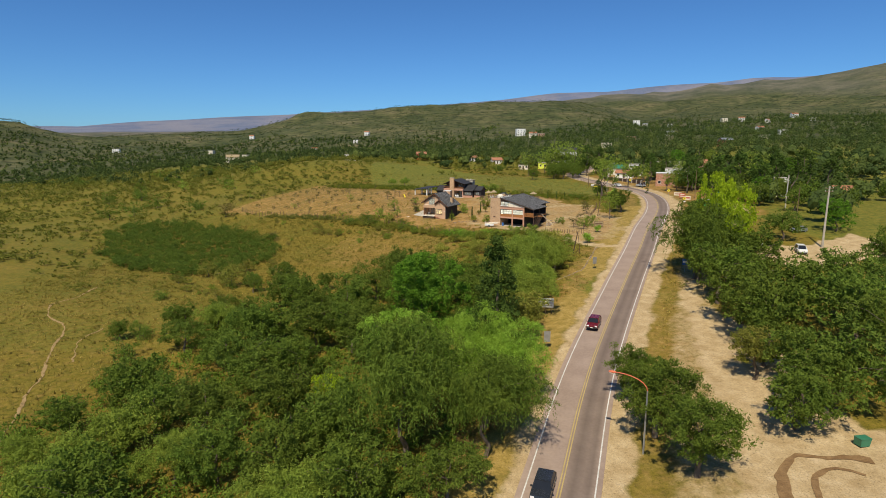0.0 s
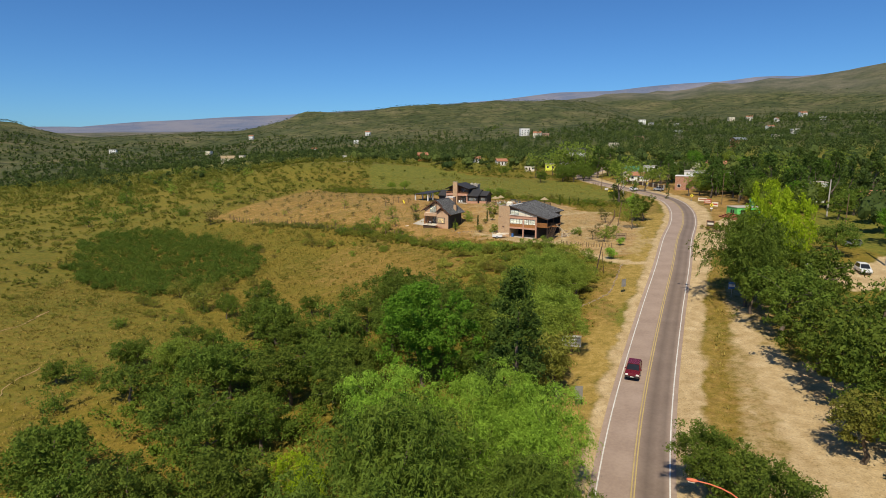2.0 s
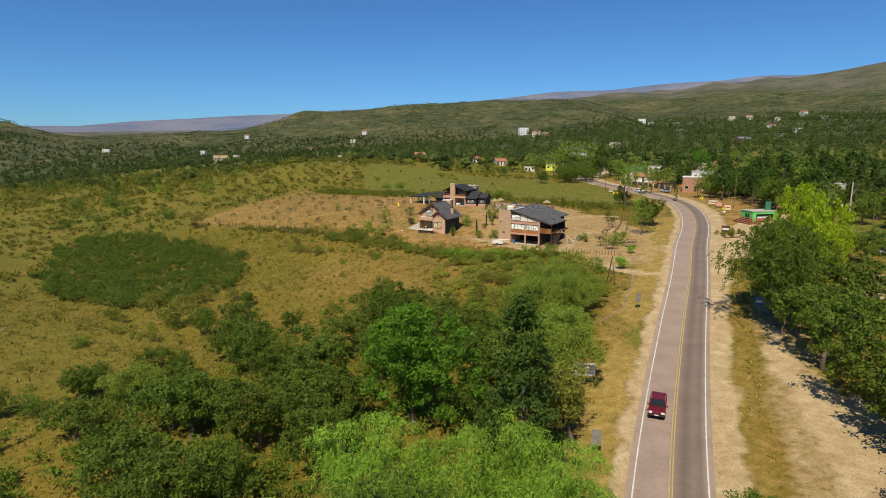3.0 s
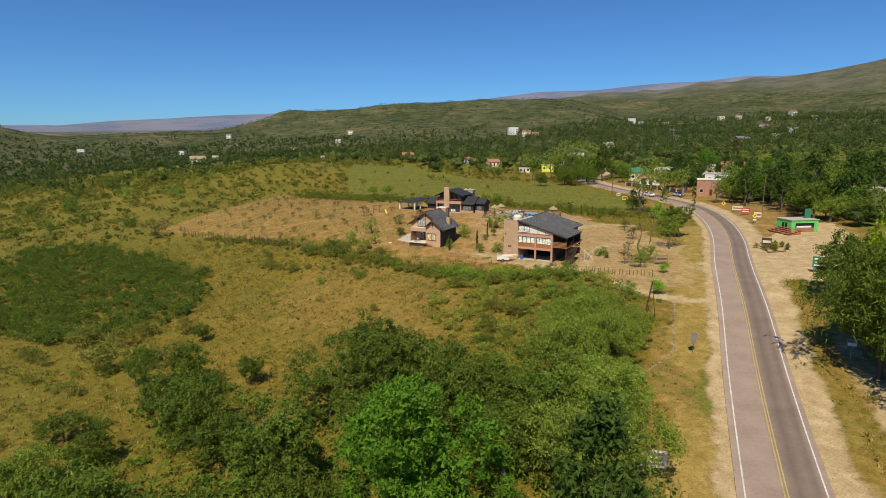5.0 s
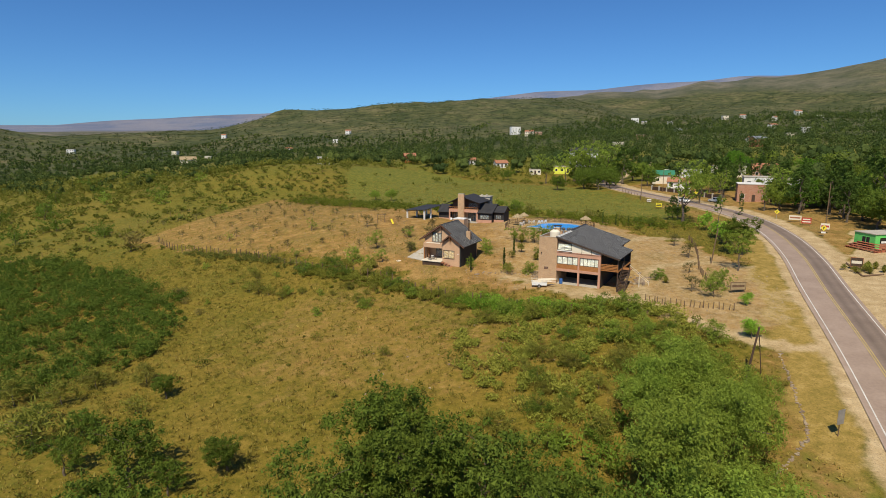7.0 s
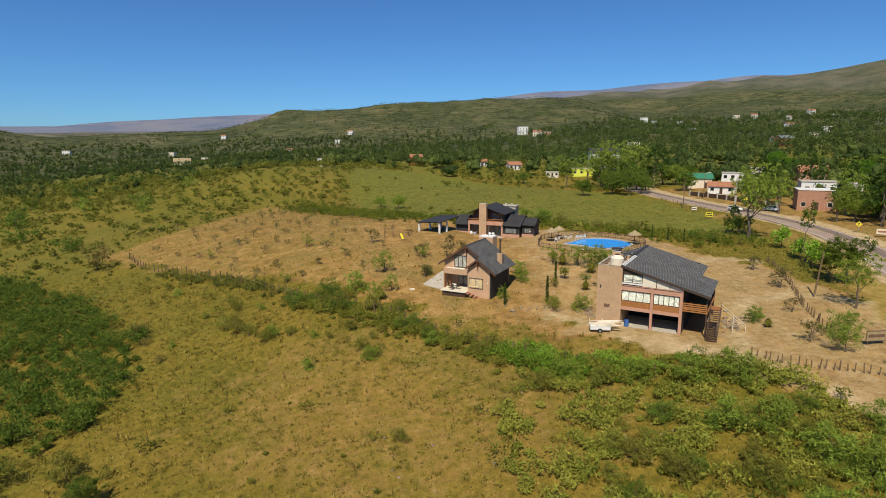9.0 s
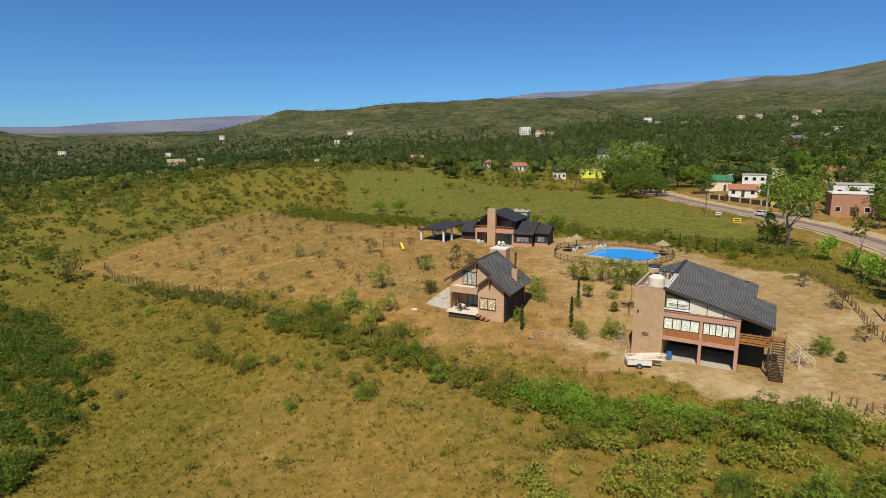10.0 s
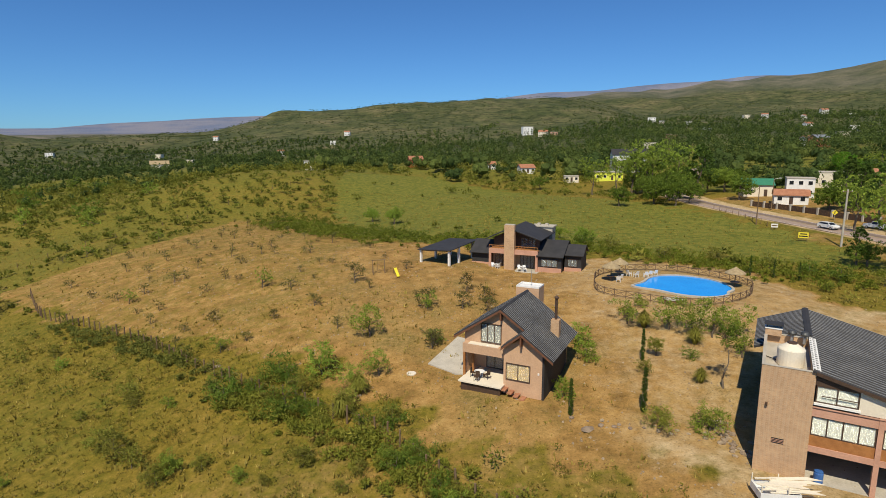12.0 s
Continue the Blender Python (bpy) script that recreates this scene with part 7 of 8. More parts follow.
pool()
cross_fence([(20.7, 192.6), (24.4, 192.4), (30.6, 195.3), (34.3, 200.3), (34.0, 204.2), (31.2, 208.5), (27.3, 211.4), (21.4, 212.2), (16.6, 209.5), (14.4, 205.5), (13.4, 199.4), (17.5, 194.9), (20.7, 192.6)], 1.55, 0.95, "rustic brown crossed-rail fence round the pool")
for x, y, s in ((18.9, 208.2, 0.72), (16.8, 205.6, 0.75), (32.4, 201.2, 0.75)):
    sunshade(x, y, s)
first_chair = chair_mesh()
first_chair.matrix_basis = place(18.3, 205.9, gz(18.3, 205.9) + 0.03, 200)
for x, y, a in ((17.6, 204.6, 150), (22.5, 207.3, 175), (23.3, 207.9, 185), (24.3, 208.4, 190), (20.4, 208.3, 120), (21.2, 207.6, 200)):
    copy_thing(first_chair, place(x, y, gz(x, y) + 0.03, a))
lodge_at = place(0.6, 217.5, 14.56, -25.0)
for u, v, a in ((0.9, -0.5, 40), (1.7, -0.7, 150), (1.5, 0.2, 260), (5.3, -0.7, 30), (6.2, -0.8, 120), (5.8, 0.1, 200)):
    copy_thing(first_chair, lodge_at @ place(u, v, 0.02, a))
for u, v in ((1.3, -0.3), (5.8, -0.5)):
    p = lodge_at @ Vector((u, v, 0))
    table(p.x, p.y, p.z + 0.01)
cabin_at = place(-2.35, 178.35, 11.7, -28.0)
p = cabin_at @ Vector((-1.9, -0.9, 0.45))
table(p.x, p.y, p.z + 0.005)
dark_chair = thing("chair", cabin_at @ place(-1.2, -0.7, 0.455, 250), "dark metal porch chair", "chair", "porch chairs")
part("seat", box(-0.22, 0.22, -0.22, 0.22, 0.42, 0.46), M_DARKWOOD, dark_chair)
part("backrest", box(-0.22, 0.22, 0.19, 0.23, 0.46, 0.92), M_DARKWOOD, dark_chair)
for sx in (-0.2, 0.2):
    for sy in (-0.2, 0.2):
        part("leg", tube((sx, sy, 0), (sx, sy, 0.42), 0.02, 0.02, 5), M_DARKWOOD, dark_chair)
for u, v, a in ((-2.6, -0.8, 90), (-1.9, -1.6, 0), (-1.9, -0.2, 180)):
    copy_thing(dark_chair, cabin_at @ place(u, v, 0.455, a))


def post_fence(pts, gap, height, label, lean=0.05, r=0.06, wires=2, seed=1):
    """A line of rough posts with wires."""
    rnd = random.Random(seed)
    line = along(pts, 0.4)
    s = np.concatenate([[0], np.cumsum(np.linalg.norm(np.diff(line, axis=0), axis=1))])
    n = max(1, int(s[-1] / gap))
    h = thing("fence", Matrix.Identity(4), label, "fence")
    tops = []
    for k in range(n + 1):
        q = min(s[-1], s[-1] * k / n + rnd.uniform(-0.2, 0.2) * gap)
        x, y = float(np.interp(q, s, line[:, 0])), float(np.interp(q, s, line[:, 1]))
        z = gz(x, y)
        hh = height * rnd.uniform(0.75, 1.15)
        part("post", tube((x, y, z - 0.4), (x + rnd.gauss(0, lean), y + rnd.gauss(0, lean), z + hh), r * rnd.uniform(0.8, 1.2), r * 0.85, 6), M_WOOD, h)
        tops.append(Vector((x, y, z)))
    for w in range(wires):
        bm = bmesh.new()
        rings = []
        for q in tops:
            c = q + Vector((0, 0, height * (0.4 + 0.35 * w)))
            rings.append([bm.verts.new(c + Vector(o)) for o in ((0, 0, 0.008), (0.006, 0.006, -0.005), (-0.006, -0.006, -0.005))])
        for ra, rb in zip(rings, rings[1:]):
            for k in range(3):
                bm.faces.new((ra[k], ra[(k + 1) % 3], rb[(k + 1) % 3], rb[k]))
        part("wire", bm, M_WOOD, h)


post_fence([(-81, 228), (-71, 216), (-60, 208.5), (-52, 202.5), (-45, 197.5), (-38, 191), (-29, 184), (-22, 179), (-13, 172), (-7, 165), (0, 159), (8, 153), (16, 148)], 1.7, 1.6, "rough brown wooden posts along the orchard's lower edge", r=0.1, seed=2)
post_fence([(28, 151.3), (30.4, 148.6), (34.2, 146.6), (38, 144.6)], 0.62, 1.0, "short rough palisade of wooden stakes by the drive", r=0.07, wires=0, seed=3)
post_fence([(51.5, 188.5), (49.4, 181), (45.7, 171.8), (42.3, 164), (40.4, 157.5), (39, 153.3)], 0.95, 1.1, "rough wooden post fence down the edge of the drive", r=0.08, seed=4)
post_fence([(-96, 270), (-88, 285), (-78, 300), (-66, 322), (-50, 345)], 7.0, 1.4, "pale wooden boundary posts over the hill", r=0.08, wires=1, seed=5)
post_fence([(65.5, 246), (66.6, 262), (67, 276)], 3.2, 1.1, "wooden posts of the meadow fence along the road", seed=6)
post_fence([(-100, 262), (-110, 240), (-118, 222)], 7.0, 1.4, "pale wooden boundary posts over the hill", r=0.08, wires=1, seed=7)


barrel = thing("barrel", place(17.5, 162.2, 11.1, 0), "blue plastic barrel beside the brick tower", "barrel")
part("body", lathe([(0.26, 0), (0.3, 0.1), (0.3, 0.75), (0.26, 0.85)], 16), M_BLUEPAINT, barrel)
part("lid", lathe([(0.27, 0.85), (0.27, 0.9), (0.05, 0.91)], 16), M_BLUEPAINT, barrel)

slide = thing("playground_slide", place(-14.4, 211.8, gz(-14.4, 211.8), 20) @ Matrix.Scale(0.72, 4), "yellow children's slide with a wooden frame", "slide")
part("chute", prism([(-0.25, 0, 1.5), (0.25, 0, 1.5), (0.25, -2.3, 0.15), (-0.25, -2.3, 0.15)], (0, 0, -0.06)), M_YELLOW, slide)
for x in (-0.3, 0.26):
    part("side", prism([(x, 0, 1.65), (x, -2.3, 0.3), (x, -2.3, 0.1), (x, 0, 1.45)], (0.04, 0, 0)), M_YELLOW, slide)
    part("ladder_rail", tube((x, 0.05, 1.5), (x, 0.7, 0), 0.04, 0.04, 6), M_WOOD, slide)
for k in range(4):
    part("rung", tube((-0.28, 0.15 + 0.14 * k, 1.25 - 0.3 * k), (0.28, 0.15 + 0.14 * k, 1.25 - 0.3 * k), 0.03, 0.03, 5), M_WOOD, slide)
swing = thing("swing_frame", place(-17.0, 213.2, gz(-17, 213.2), 10), "brown wooden swing frame beside the slide", "swing")
for x in (-0.9, 0.9):
    for y in (-0.6, 0.6):
        part("leg", tube((x, y, -0.3), (x, 0, 2.1), 0.06, 0.05, 6), M_WOOD, swing)
part("bar", tube((-1.1, 0, 2.1), (1.1, 0, 2.1), 0.06, 0.06, 6), M_WOOD, swing)
part("seat", box(-0.25, 0.25, -0.1, 0.1, 0.5, 0.55), M_WOOD, swing)
for x in (-0.2, 0.2):
    part("rope", tube((x, 0, 0.55), (x, 0, 2.1), 0.015, 0.015, 4), M_WOOD, swing)

hearth = thing("barbecue", place(20.6, 193.4, gz(20.6, 193.4), 10), "low red brick barbecue hearth outside the pool fence", "barbecue")
part("base", box(-0.9, 0.9, -0.6, 0.6, -0.2, 0.55), M_TILE, hearth)
part("top", box(-1.0, 1.0, -0.7, 0.7, 0.55, 0.65), M_CONCRETE, hearth)


def stone_mesh(seed):
    rnd = random.Random(seed)
    bm = bmesh.new()
    bmesh.ops.create_icosphere(bm, subdivisions=1, radius=1.0)
    for v in bm.verts:
        v.co *= rnd.uniform(0.7, 1.2)
        v.co.z *= 0.6
    mesh = bpy.data.meshes.new("stone")
    bm.to_mesh(mesh)
    bm.free()
    mesh.materials.append(M_STONE)
    return mesh


STONES = [stone_mesh(k) for k in range(4)]


def stones(name, label, spots, lo, hi, seed):
    rnd = random.Random(seed)
    h = thing(name, Matrix.Identity(4), label, "stones")
    for x, y in spots:
        s = rnd.uniform(lo, hi)
        o = part("stone", STONES[rnd.randrange(4)], None, h)
        o.matrix_basis = Matrix.Translation((x, y, gz(x, y) + 0.1 * s)) @ Matrix.Rotation(rnd.uniform(0, 6.28), 4, "Z") @ Matrix.Diagonal((s, s * rnd.uniform(0.7, 1.2), s, 1))


rnd = random.Random(9)
stones("rockery", "pale field stones banked beside the tower", [(rnd.gauss(14.4, 0.6), rnd.uniform(165.5, 171.0)) for _ in range(60)], 0.12, 0.34, 1)
stones("rockery", "pale rocks and plants beside the outer stair", [(rnd.gauss(30.8, 1.1), rnd.gauss(161.5, 1.6)) for _ in range(46)], 0.15, 0.45, 2)
stones("stone_edge", "curved edging of flat stones above the verge", [(x + rnd.gauss(0, 0.08), y + rnd.gauss(0, 0.08)) for x, y in along([(22.9, 110.5), (25.8, 112.3), (29.0, 115.2), (30.2, 117.1), (32.8, 123.2), (36.4, 131.5)], 0.34)], 0.12, 0.24, 3)
stones("stone_edge", "straggling line of stones round the cabin garden", [(2.0 + 0.62 * k + rnd.gauss(0, 0.25), 172.5 - 0.25 * k + rnd.gauss(0, 0.5)) for k in range(20)], 0.1, 0.3, 4)
cover_stone = thing("well_cover", place(-11.1, 182.2, gz(-11.1, 182.2), 0) @ Matrix.Scale(0.68, 4), "round pale cement well cover on bare soil", "well cover")
part("disc", lathe([(0.72, -0.1), (0.74, 0.10), (0.68, 0.14), (0.05, 0.16)], 24), M_CREAM, cover_stone)
for x, y, s in ((-33.5, 189.2, 0.7), (3.8, 170.6, 0.8)):
    slab = thing("flat_stone", place(x, y, gz(x, y) + 0.02, 30), "flat pale slab lying on bare soil", "stone")
    o = part("slab", STONES[1], None, slab)
    o.matrix_basis = Matrix.Diagonal((s, s * 0.7, s * 0.25, 1))
stones("field_stones", "pale stones scattered in dry grass", [(rnd.uniform(-14, 26), rnd.uniform(126, 150)) for _ in range(70)], 0.06, 0.22, 5)

# ---------------------------------------------------------------- along the road
def car(x, y, turn, paint, label, length=4.2, width=1.72, height=1.5, kind="car", glass=None):
    s = length / 4.2
    zg = max(gz(x, y), 0) if abs(float(road_at(x, y)[0][0])) > 4.2 else float(road_at(x, y)[1][0]) + 0.05
    h = thing("car" if kind == "car" else kind, place(x, y, zg, turn), label, "car" if kind == "car" else kind, "")
    w = width / 2
    prof = [(-2.08, 0.38), (-2.1, 0.62), (-2.0, 0.86), (-1.1, 0.98), (1.75, 1.0), (2.05, 0.9), (2.1, 0.5), (2.05, 0.35)]
    bm = bmesh.new()
    rows = []
    for yy, sx, sz in ((-w, 0.98, 0.0), (-w * 0.96, 1.0, 0.02), (w * 0.96, 1.0, 0.02), (w, 0.98, 0.0)):
        rows.append([bm.verts.new((px * s * sx, yy, pz + sz * (pz > 0.8))) for px, pz in prof])
    for a, b in zip(rows, rows[1:]):
        for k in range(len(prof)):
            j = (k + 1) % len(prof)
            bm.faces.new((a[k], a[j], b[j], b[k]))
    bm.faces.new(rows[0])
    bm.faces.new(rows[-1][::-1])
    part("body", bm, paint, h)
    top = height
    if kind == "car":
        cab = [(-1.15, 0.98), (-0.45, top - 0.06), (1.35, top - 0.04), (1.95, 1.0)]
    else:
        cab = [(-1.15, 0.98), (-0.55, top - 0.06), (0.35, top - 0.04), (0.5, 1.0)]
    bm = bmesh.new()
    rows = [[bm.verts.new((px * s, yy * (1.0 if pz < 1.1 else 0.84), pz)) for px, pz in cab] for yy in (-w * 0.95, w * 0.95)]
    for k in range(4):
        j = (k + 1) % 4
        bm.faces.new((rows[0][k], rows[0][j], rows[1][j], rows[1][k]))
    bm.faces.new(rows[0])
    bm.faces.new(rows[1][::-1])
    part("glazing", bm, M_DARKGLASS, h, "dark window glass")
    a, b = cab[1][0] * s, cab[2][0] * s
    part("roof", prism([(a - 0.03, -w * 0.8, top), (b + 0.05, -w * 0.8, top), (b + 0.05, w * 0.8, top), (a - 0.03, w * 0.8, top)], (0, 0, -0.055)), paint, h)
    for sy in (-1, 1):
        for (px, pz), (qx, qz) in ((cab[0], cab[1]), (cab[2], cab[3])):
            part("pillar", tube((px * s, sy * w * (0.95 if pz < 1.1 else 0.81), pz), (qx * s, sy * w * (0.95 if qz < 1.1 else 0.81), qz), 0.05, 0.05, 5), paint, h)
        for px in (-1.35, 1.3):
            wh = part("wheel", tube((px * s, sy * (w - 0.2), 0.31), (px * s, sy * (w + 0.01), 0.31), 0.31, 0.31, 16), M_RUBBER, h)
            part("rim", tube((px * s, sy * (w - 0.1), 0.31), (px * s, sy * (w + 0.02), 0.31), 0.19, 0.19, 12), M_METAL, wh)
        part("headlight", box(-2.12 * s, -2.02 * s, sy * w * 0.72 - 0.17, sy * w * 0.72 + 0.17, 0.62, 0.80), M_PLASTIC, h)
        part("tail_light", box(2.03 * s, 2.12 * s, sy * w * 0.82 - 0.1, sy * w * 0.82 + 0.1, 0.65, 0.9), M_RED, h)
        part("mirror", box(-0.95 * s, -0.8 * s, sy * (w + 0.08) - 0.08, sy * (w + 0.08) + 0.08, 0.98, 1.1), paint, h)
    part("bumper", box(-2.16 * s, -2.06 * s, -w * 0.93, w * 0.93, 0.36, 0.55), M_RUBBER if paint is not M_WHITECAR else M_METAL, h)
    part("bumper", box(2.06 * s, 2.16 * s, -w * 0.93, w * 0.93, 0.36, 0.55), M_RUBBER if paint is not M_WHITECAR else M_METAL, h)
    part("plate", box(-2.17 * s, -2.15 * s, -0.2, 0.2, 0.42, 0.52), M_WHITE, h)
    return h


def on_road(y, off):
    i = int(np.argmin(np.abs(ROAD_LINE[:, 1] - y)))
    d = ROAD_LINE[i + 1] - ROAD_LINE[i - 1]
    d = d / np.linalg.norm(d)
    p = ROAD_LINE[i] + np.array([d[1], -d[0]]) * off
    return p[0], p[1], math.degrees(math.atan2(d[1], d[0]))


x, y, a = on_road(83.5, -1.75)
car(x, y, a, M_REDCAR, "dark red hatchback driving on the asphalt road", height=1.58)
x, y, a = on_road(46.3, -1.35)
car(x, y, a, M_BLACKCAR, "dark blue-black hatchback on the asphalt road")
x, y, a = on_road(244.0, -1.0)
car(x, y, a, M_WHITECAR, "old white saloon car on the road bend", height=1.42, width=1.65)
car(85.0, 243.0, 112, M_WHITECAR, "old white pickup parked on the gravel shoulder", kind="pickup", height=1.55)
car(70.8, 125.5, 40, M_WHITECAR, "white hatchback parked under the trees", length=3.9)
car(77.5, 120.0, 70, M_WHITECAR, "white van parked behind the trees", length=4.4, height=1.75)
car(88.0, 138.0, 20, M_METAL, "silver car parked in the gravel yard", length=4.1)


def trailer():
    h = thing("cart", place(13.5, 160.5, 11.0, -8), "small white box trailer heaped with pale boards", "trailer")
    bm = box(-1.3, 1.2, -0.8, 0.8, 0.45, 0.55)
    part("bed", bm, M_WHITECAR, h)
    for y in (-0.8, 0.75):
        part("side_panel", box(-1.3, 1.2, y, y + 0.05, 0.55, 0.95), M_WHITECAR, h)
    for x in (-1.3, 1.15):
        part("end_panel", box(x, x + 0.05, -0.75, 0.75, 0.55, 0.95), M_WHITECAR, h)
    for y in (-0.92, 0.78):
        w = part("wheel", tube((-0.1, y, 0.32), (-0.1, y + 0.15, 0.32), 0.32, 0.32, 16), M_RUBBER, h)
        part("rim", tube((-0.1, y - 0.01, 0.32), (-0.1, y + 0.16, 0.32), 0.16, 0.16, 12), M_METAL, w)
    part("drawbar", box(1.2, 2.3, -0.05, 0.05, 0.42, 0.5), M_METAL, h)
    rnd = random.Random(5)
    for k in range(14):
        x0, y0 = rnd.uniform(-1.4, -0.2), -0.7 + 0.1 * k
        part("board", prism([(x0, y0, 0.98 + 0.02 * k), (x0 + rnd.uniform(1.8, 3.4), y0 + rnd.uniform(-0.5, 0.5), 1.0 + 0.03 * k), (x0 + 2.4, y0 + 0.14, 1.0 + 0.03 * k), (x0, y0 + 0.14, 0.98 + 0.02 * k)], (0, 0, -0.04)), M_CREAM, h)
    for x, y in ((-1.25, -0.75), (-1.25, 0.75), (0.4, -0.75), (0.4, 0.75)):
        part("stake", box(x - 0.03, x + 0.03, y - 0.03, y + 0.03, 0.95, 1.5), M_CREAM, h)


trailer()


def sign_board(x, y, turn, w, z0, z1, face, label, legs=2, bars=0, bar_mat=None, leg_mat=None, frame_mat=None):
    h = thing("sign", place(x, y, gz(x, y), turn), label, "sign")
    for k in range(legs):
        px = 0 if legs == 1 else -w * 0.38 + w * 0.76 * k / (legs - 1)
        part("leg", tube((px, 0.05, -0.4), (px, 0.05, z1 - 0.05), 0.045, 0.045, 6), leg_mat or M_WOOD, h)
    part("board", box(-w / 2, w / 2, -0.03, 0.0, z0, z1), face, h)
    if frame_mat:
        bm = lattice([-w / 2 - 0.07, -w / 2, w / 2, w / 2 + 0.07], [z0 - 0.07, z0, z1, z1 + 0.07], lambda i, k: i != 1 or k != 1, -0.06, 0.02)
        part("frame", bm, frame_mat, h)
    hh = (z1 - z0) / (2 * bars + 1) if bars else 0
    for k in range(bars):
        z = z0 + hh * (2 * k + 1)
        f = 0.36 if k % 2 else 0.42
        part("text_bar", box(-w * f, w * f, -0.04, -0.031, z, z + hh), bar_mat or M_DARK, h)
    return h


# Verge on the houses' side.
sign_board(17.4, 91.8, -8, 2.6, 1.3, 2.9, M_WHITE, "white board sign with grey bars on wooden legs", 3, 3, M_METAL)
sign_board(15.0, 77.2, -5, 0.9, 1.0, 2.6, M_METAL, "narrow grey roadside sign on one post", 1)
sign_board(31.6, 114.8, 20, 0.9, 1.2, 2.6, M_METAL, "tall narrow grey roadside sign on one post", 1, 2, M_METAL)
sign_board(42.4, 151.8, 5, 2.4, 0.5, 1.6, M_THATCH, "empty rustic wooden sign frame on bare soil", 2, 1, M_WOOD, frame_mat=M_WOOD)
sign_board(63.3, 233.6, -30, 1.7, 0.7, 1.8, M_YELLOW, "yellow advertising board by the meadow fence", 2, 2, M_DARK)
sign_board(65.2, 246, -20, 1.3, 0.5, 1.3, M_WHITE, "small weathered white board by the meadow", 2, 1, M_WOOD)
bench = thing("bench", place(25.8, 121.5, gz(25.8, 121.5), 15), "rustic red-brown plank bench with a slatted back", "bench")
part("seat", box(-1.0, 1.0, -0.25, 0.25, 0.42, 0.48), M_STAIN, bench)
for k in range(4):
    part("slat", box(-1.0, 1.0, 0.26, 0.31, 0.6 + 0.25 * k, 0.75 + 0.25 * k), M_STAIN, bench)
for px in (-0.95, 0.9):
    part("leg", box(px, px + 0.08, -0.25, 0.3, -0.1, 0.42), M_STAIN, bench)
    part("upright", box(px, px + 0.08, 0.3, 0.36, 0.0, 1.6), M_STAIN, bench)


def pole(x, y, height, label, material, r=0.13, lean=(0, 0), arms=0, cap=False, name="utility_pole"):
    z = gz(x, y)
    h = thing(name, place(x, y, z, 0), label, "pole")
    part("shaft", tube((0, 0, -0.6), (lean[0], lean[1], height), r, r * 0.7, 10), material, h)
    for k in range(arms):
        part("crossarm", box(lean[0] - 0.9, lean[0] + 0.9, lean[1] - 0.06, lean[1] + 0.06, height - 0.5 - 0.7 * k, height - 0.38 - 0.7 * k), M_WOOD, h)
        for q in (-0.8, 0, 0.8):
            part("insulator", lathe([(0.05, 0), (0.06, 0.1), (0.03, 0.16)], 8, at=(lean[0] + q, lean[1], height - 0.38 - 0.7 * k)), M_WHITE, h)
    if cap:
        part("lamp_arm", tube((lean[0], lean[1], height), (lean[0] + 1.2, lean[1] - 0.3, height + 0.3), 0.04, 0.04, 6), M_METAL, h)
        part("lamp_head", box(lean[0] + 1.1, lean[0] + 1.7, lean[1] - 0.45, lean[1] - 0.2, height + 0.25, height + 0.38), M_WHITE, h)
    return h


pole(29.6, 126.4, 5.6, "leaning dark wooden pole at the drive's mouth", M_DARKWOOD, lean=(1.2, 0.4))
pole(31.5, 126.6, 4.4, "thin dark wooden brace pole", M_DARKWOOD, r=0.06, lean=(-0.6, 0.2))
pole(66.0, 227.0, 10.5, "tall pale concrete power pole by the bend", M_CONCRETE, r=0.2, arms=1)
pole(65.0, 252.5, 8.5, "dark wooden power pole by the road", M_WOOD)
pole(80.5, 272.5, 8.0, "dark wooden power pole before the houses", M_WOOD, cap=True)
pole(84.3, 123.3, 13.5, "tall pale concrete power pole in the gravel yard", M_CONCRETE, r=0.24, arms=2)
pole(104.4, 171.3, 10.0, "pale concrete power pole between dark trees", M_CONCRETE, r=0.2)
pole(96.0, 152.0, 9.0, "slim pale pole beside the track", M_WOOD, r=0.12)
pole(88.5, 198.0, 10.0, "slim dark pole behind the green kiosk", M_WOOD, r=0.12)
pole(46.5, 168.5, 6.5, "dark leaning wooden pole beside the post fence", M_WOOD, lean=(0.9, 0.2))


def warning_sign(x, y, turn, label, plate=True):
    h = thing("warning_sign", place(x, y, gz(x, y), turn), label, "road sign")
    part("post", tube((0, 0.03, -0.4), (0, 0.03, 2.6), 0.04, 0.04, 6), M_METAL, h)
    r = 0.62
    part("plate", prism([(0, -0.02, 1.9 + r), (-r, -0.02, 1.9), (0, -0.02, 1.9 - r), (r, -0.02, 1.9)], (0, 0.03, 0)), M_YELLOW, h)
    part("symbol", prism([(-0.1, -0.03, 1.6), (0.05, -0.03, 1.6), (0.05, -0.03, 2.0), (0.2, -0.03, 2.0), (0.0, -0.03, 2.25), (-0.2, -0.03, 2.0), (-0.1, -0.03, 2.0)], (0, 0.008, 0)), M_DARK, h)
    if plate:
        part("sub_plate", box(-0.4, 0.4, -0.02, 0.01, 0.75, 1.1), M_WHITE, h)


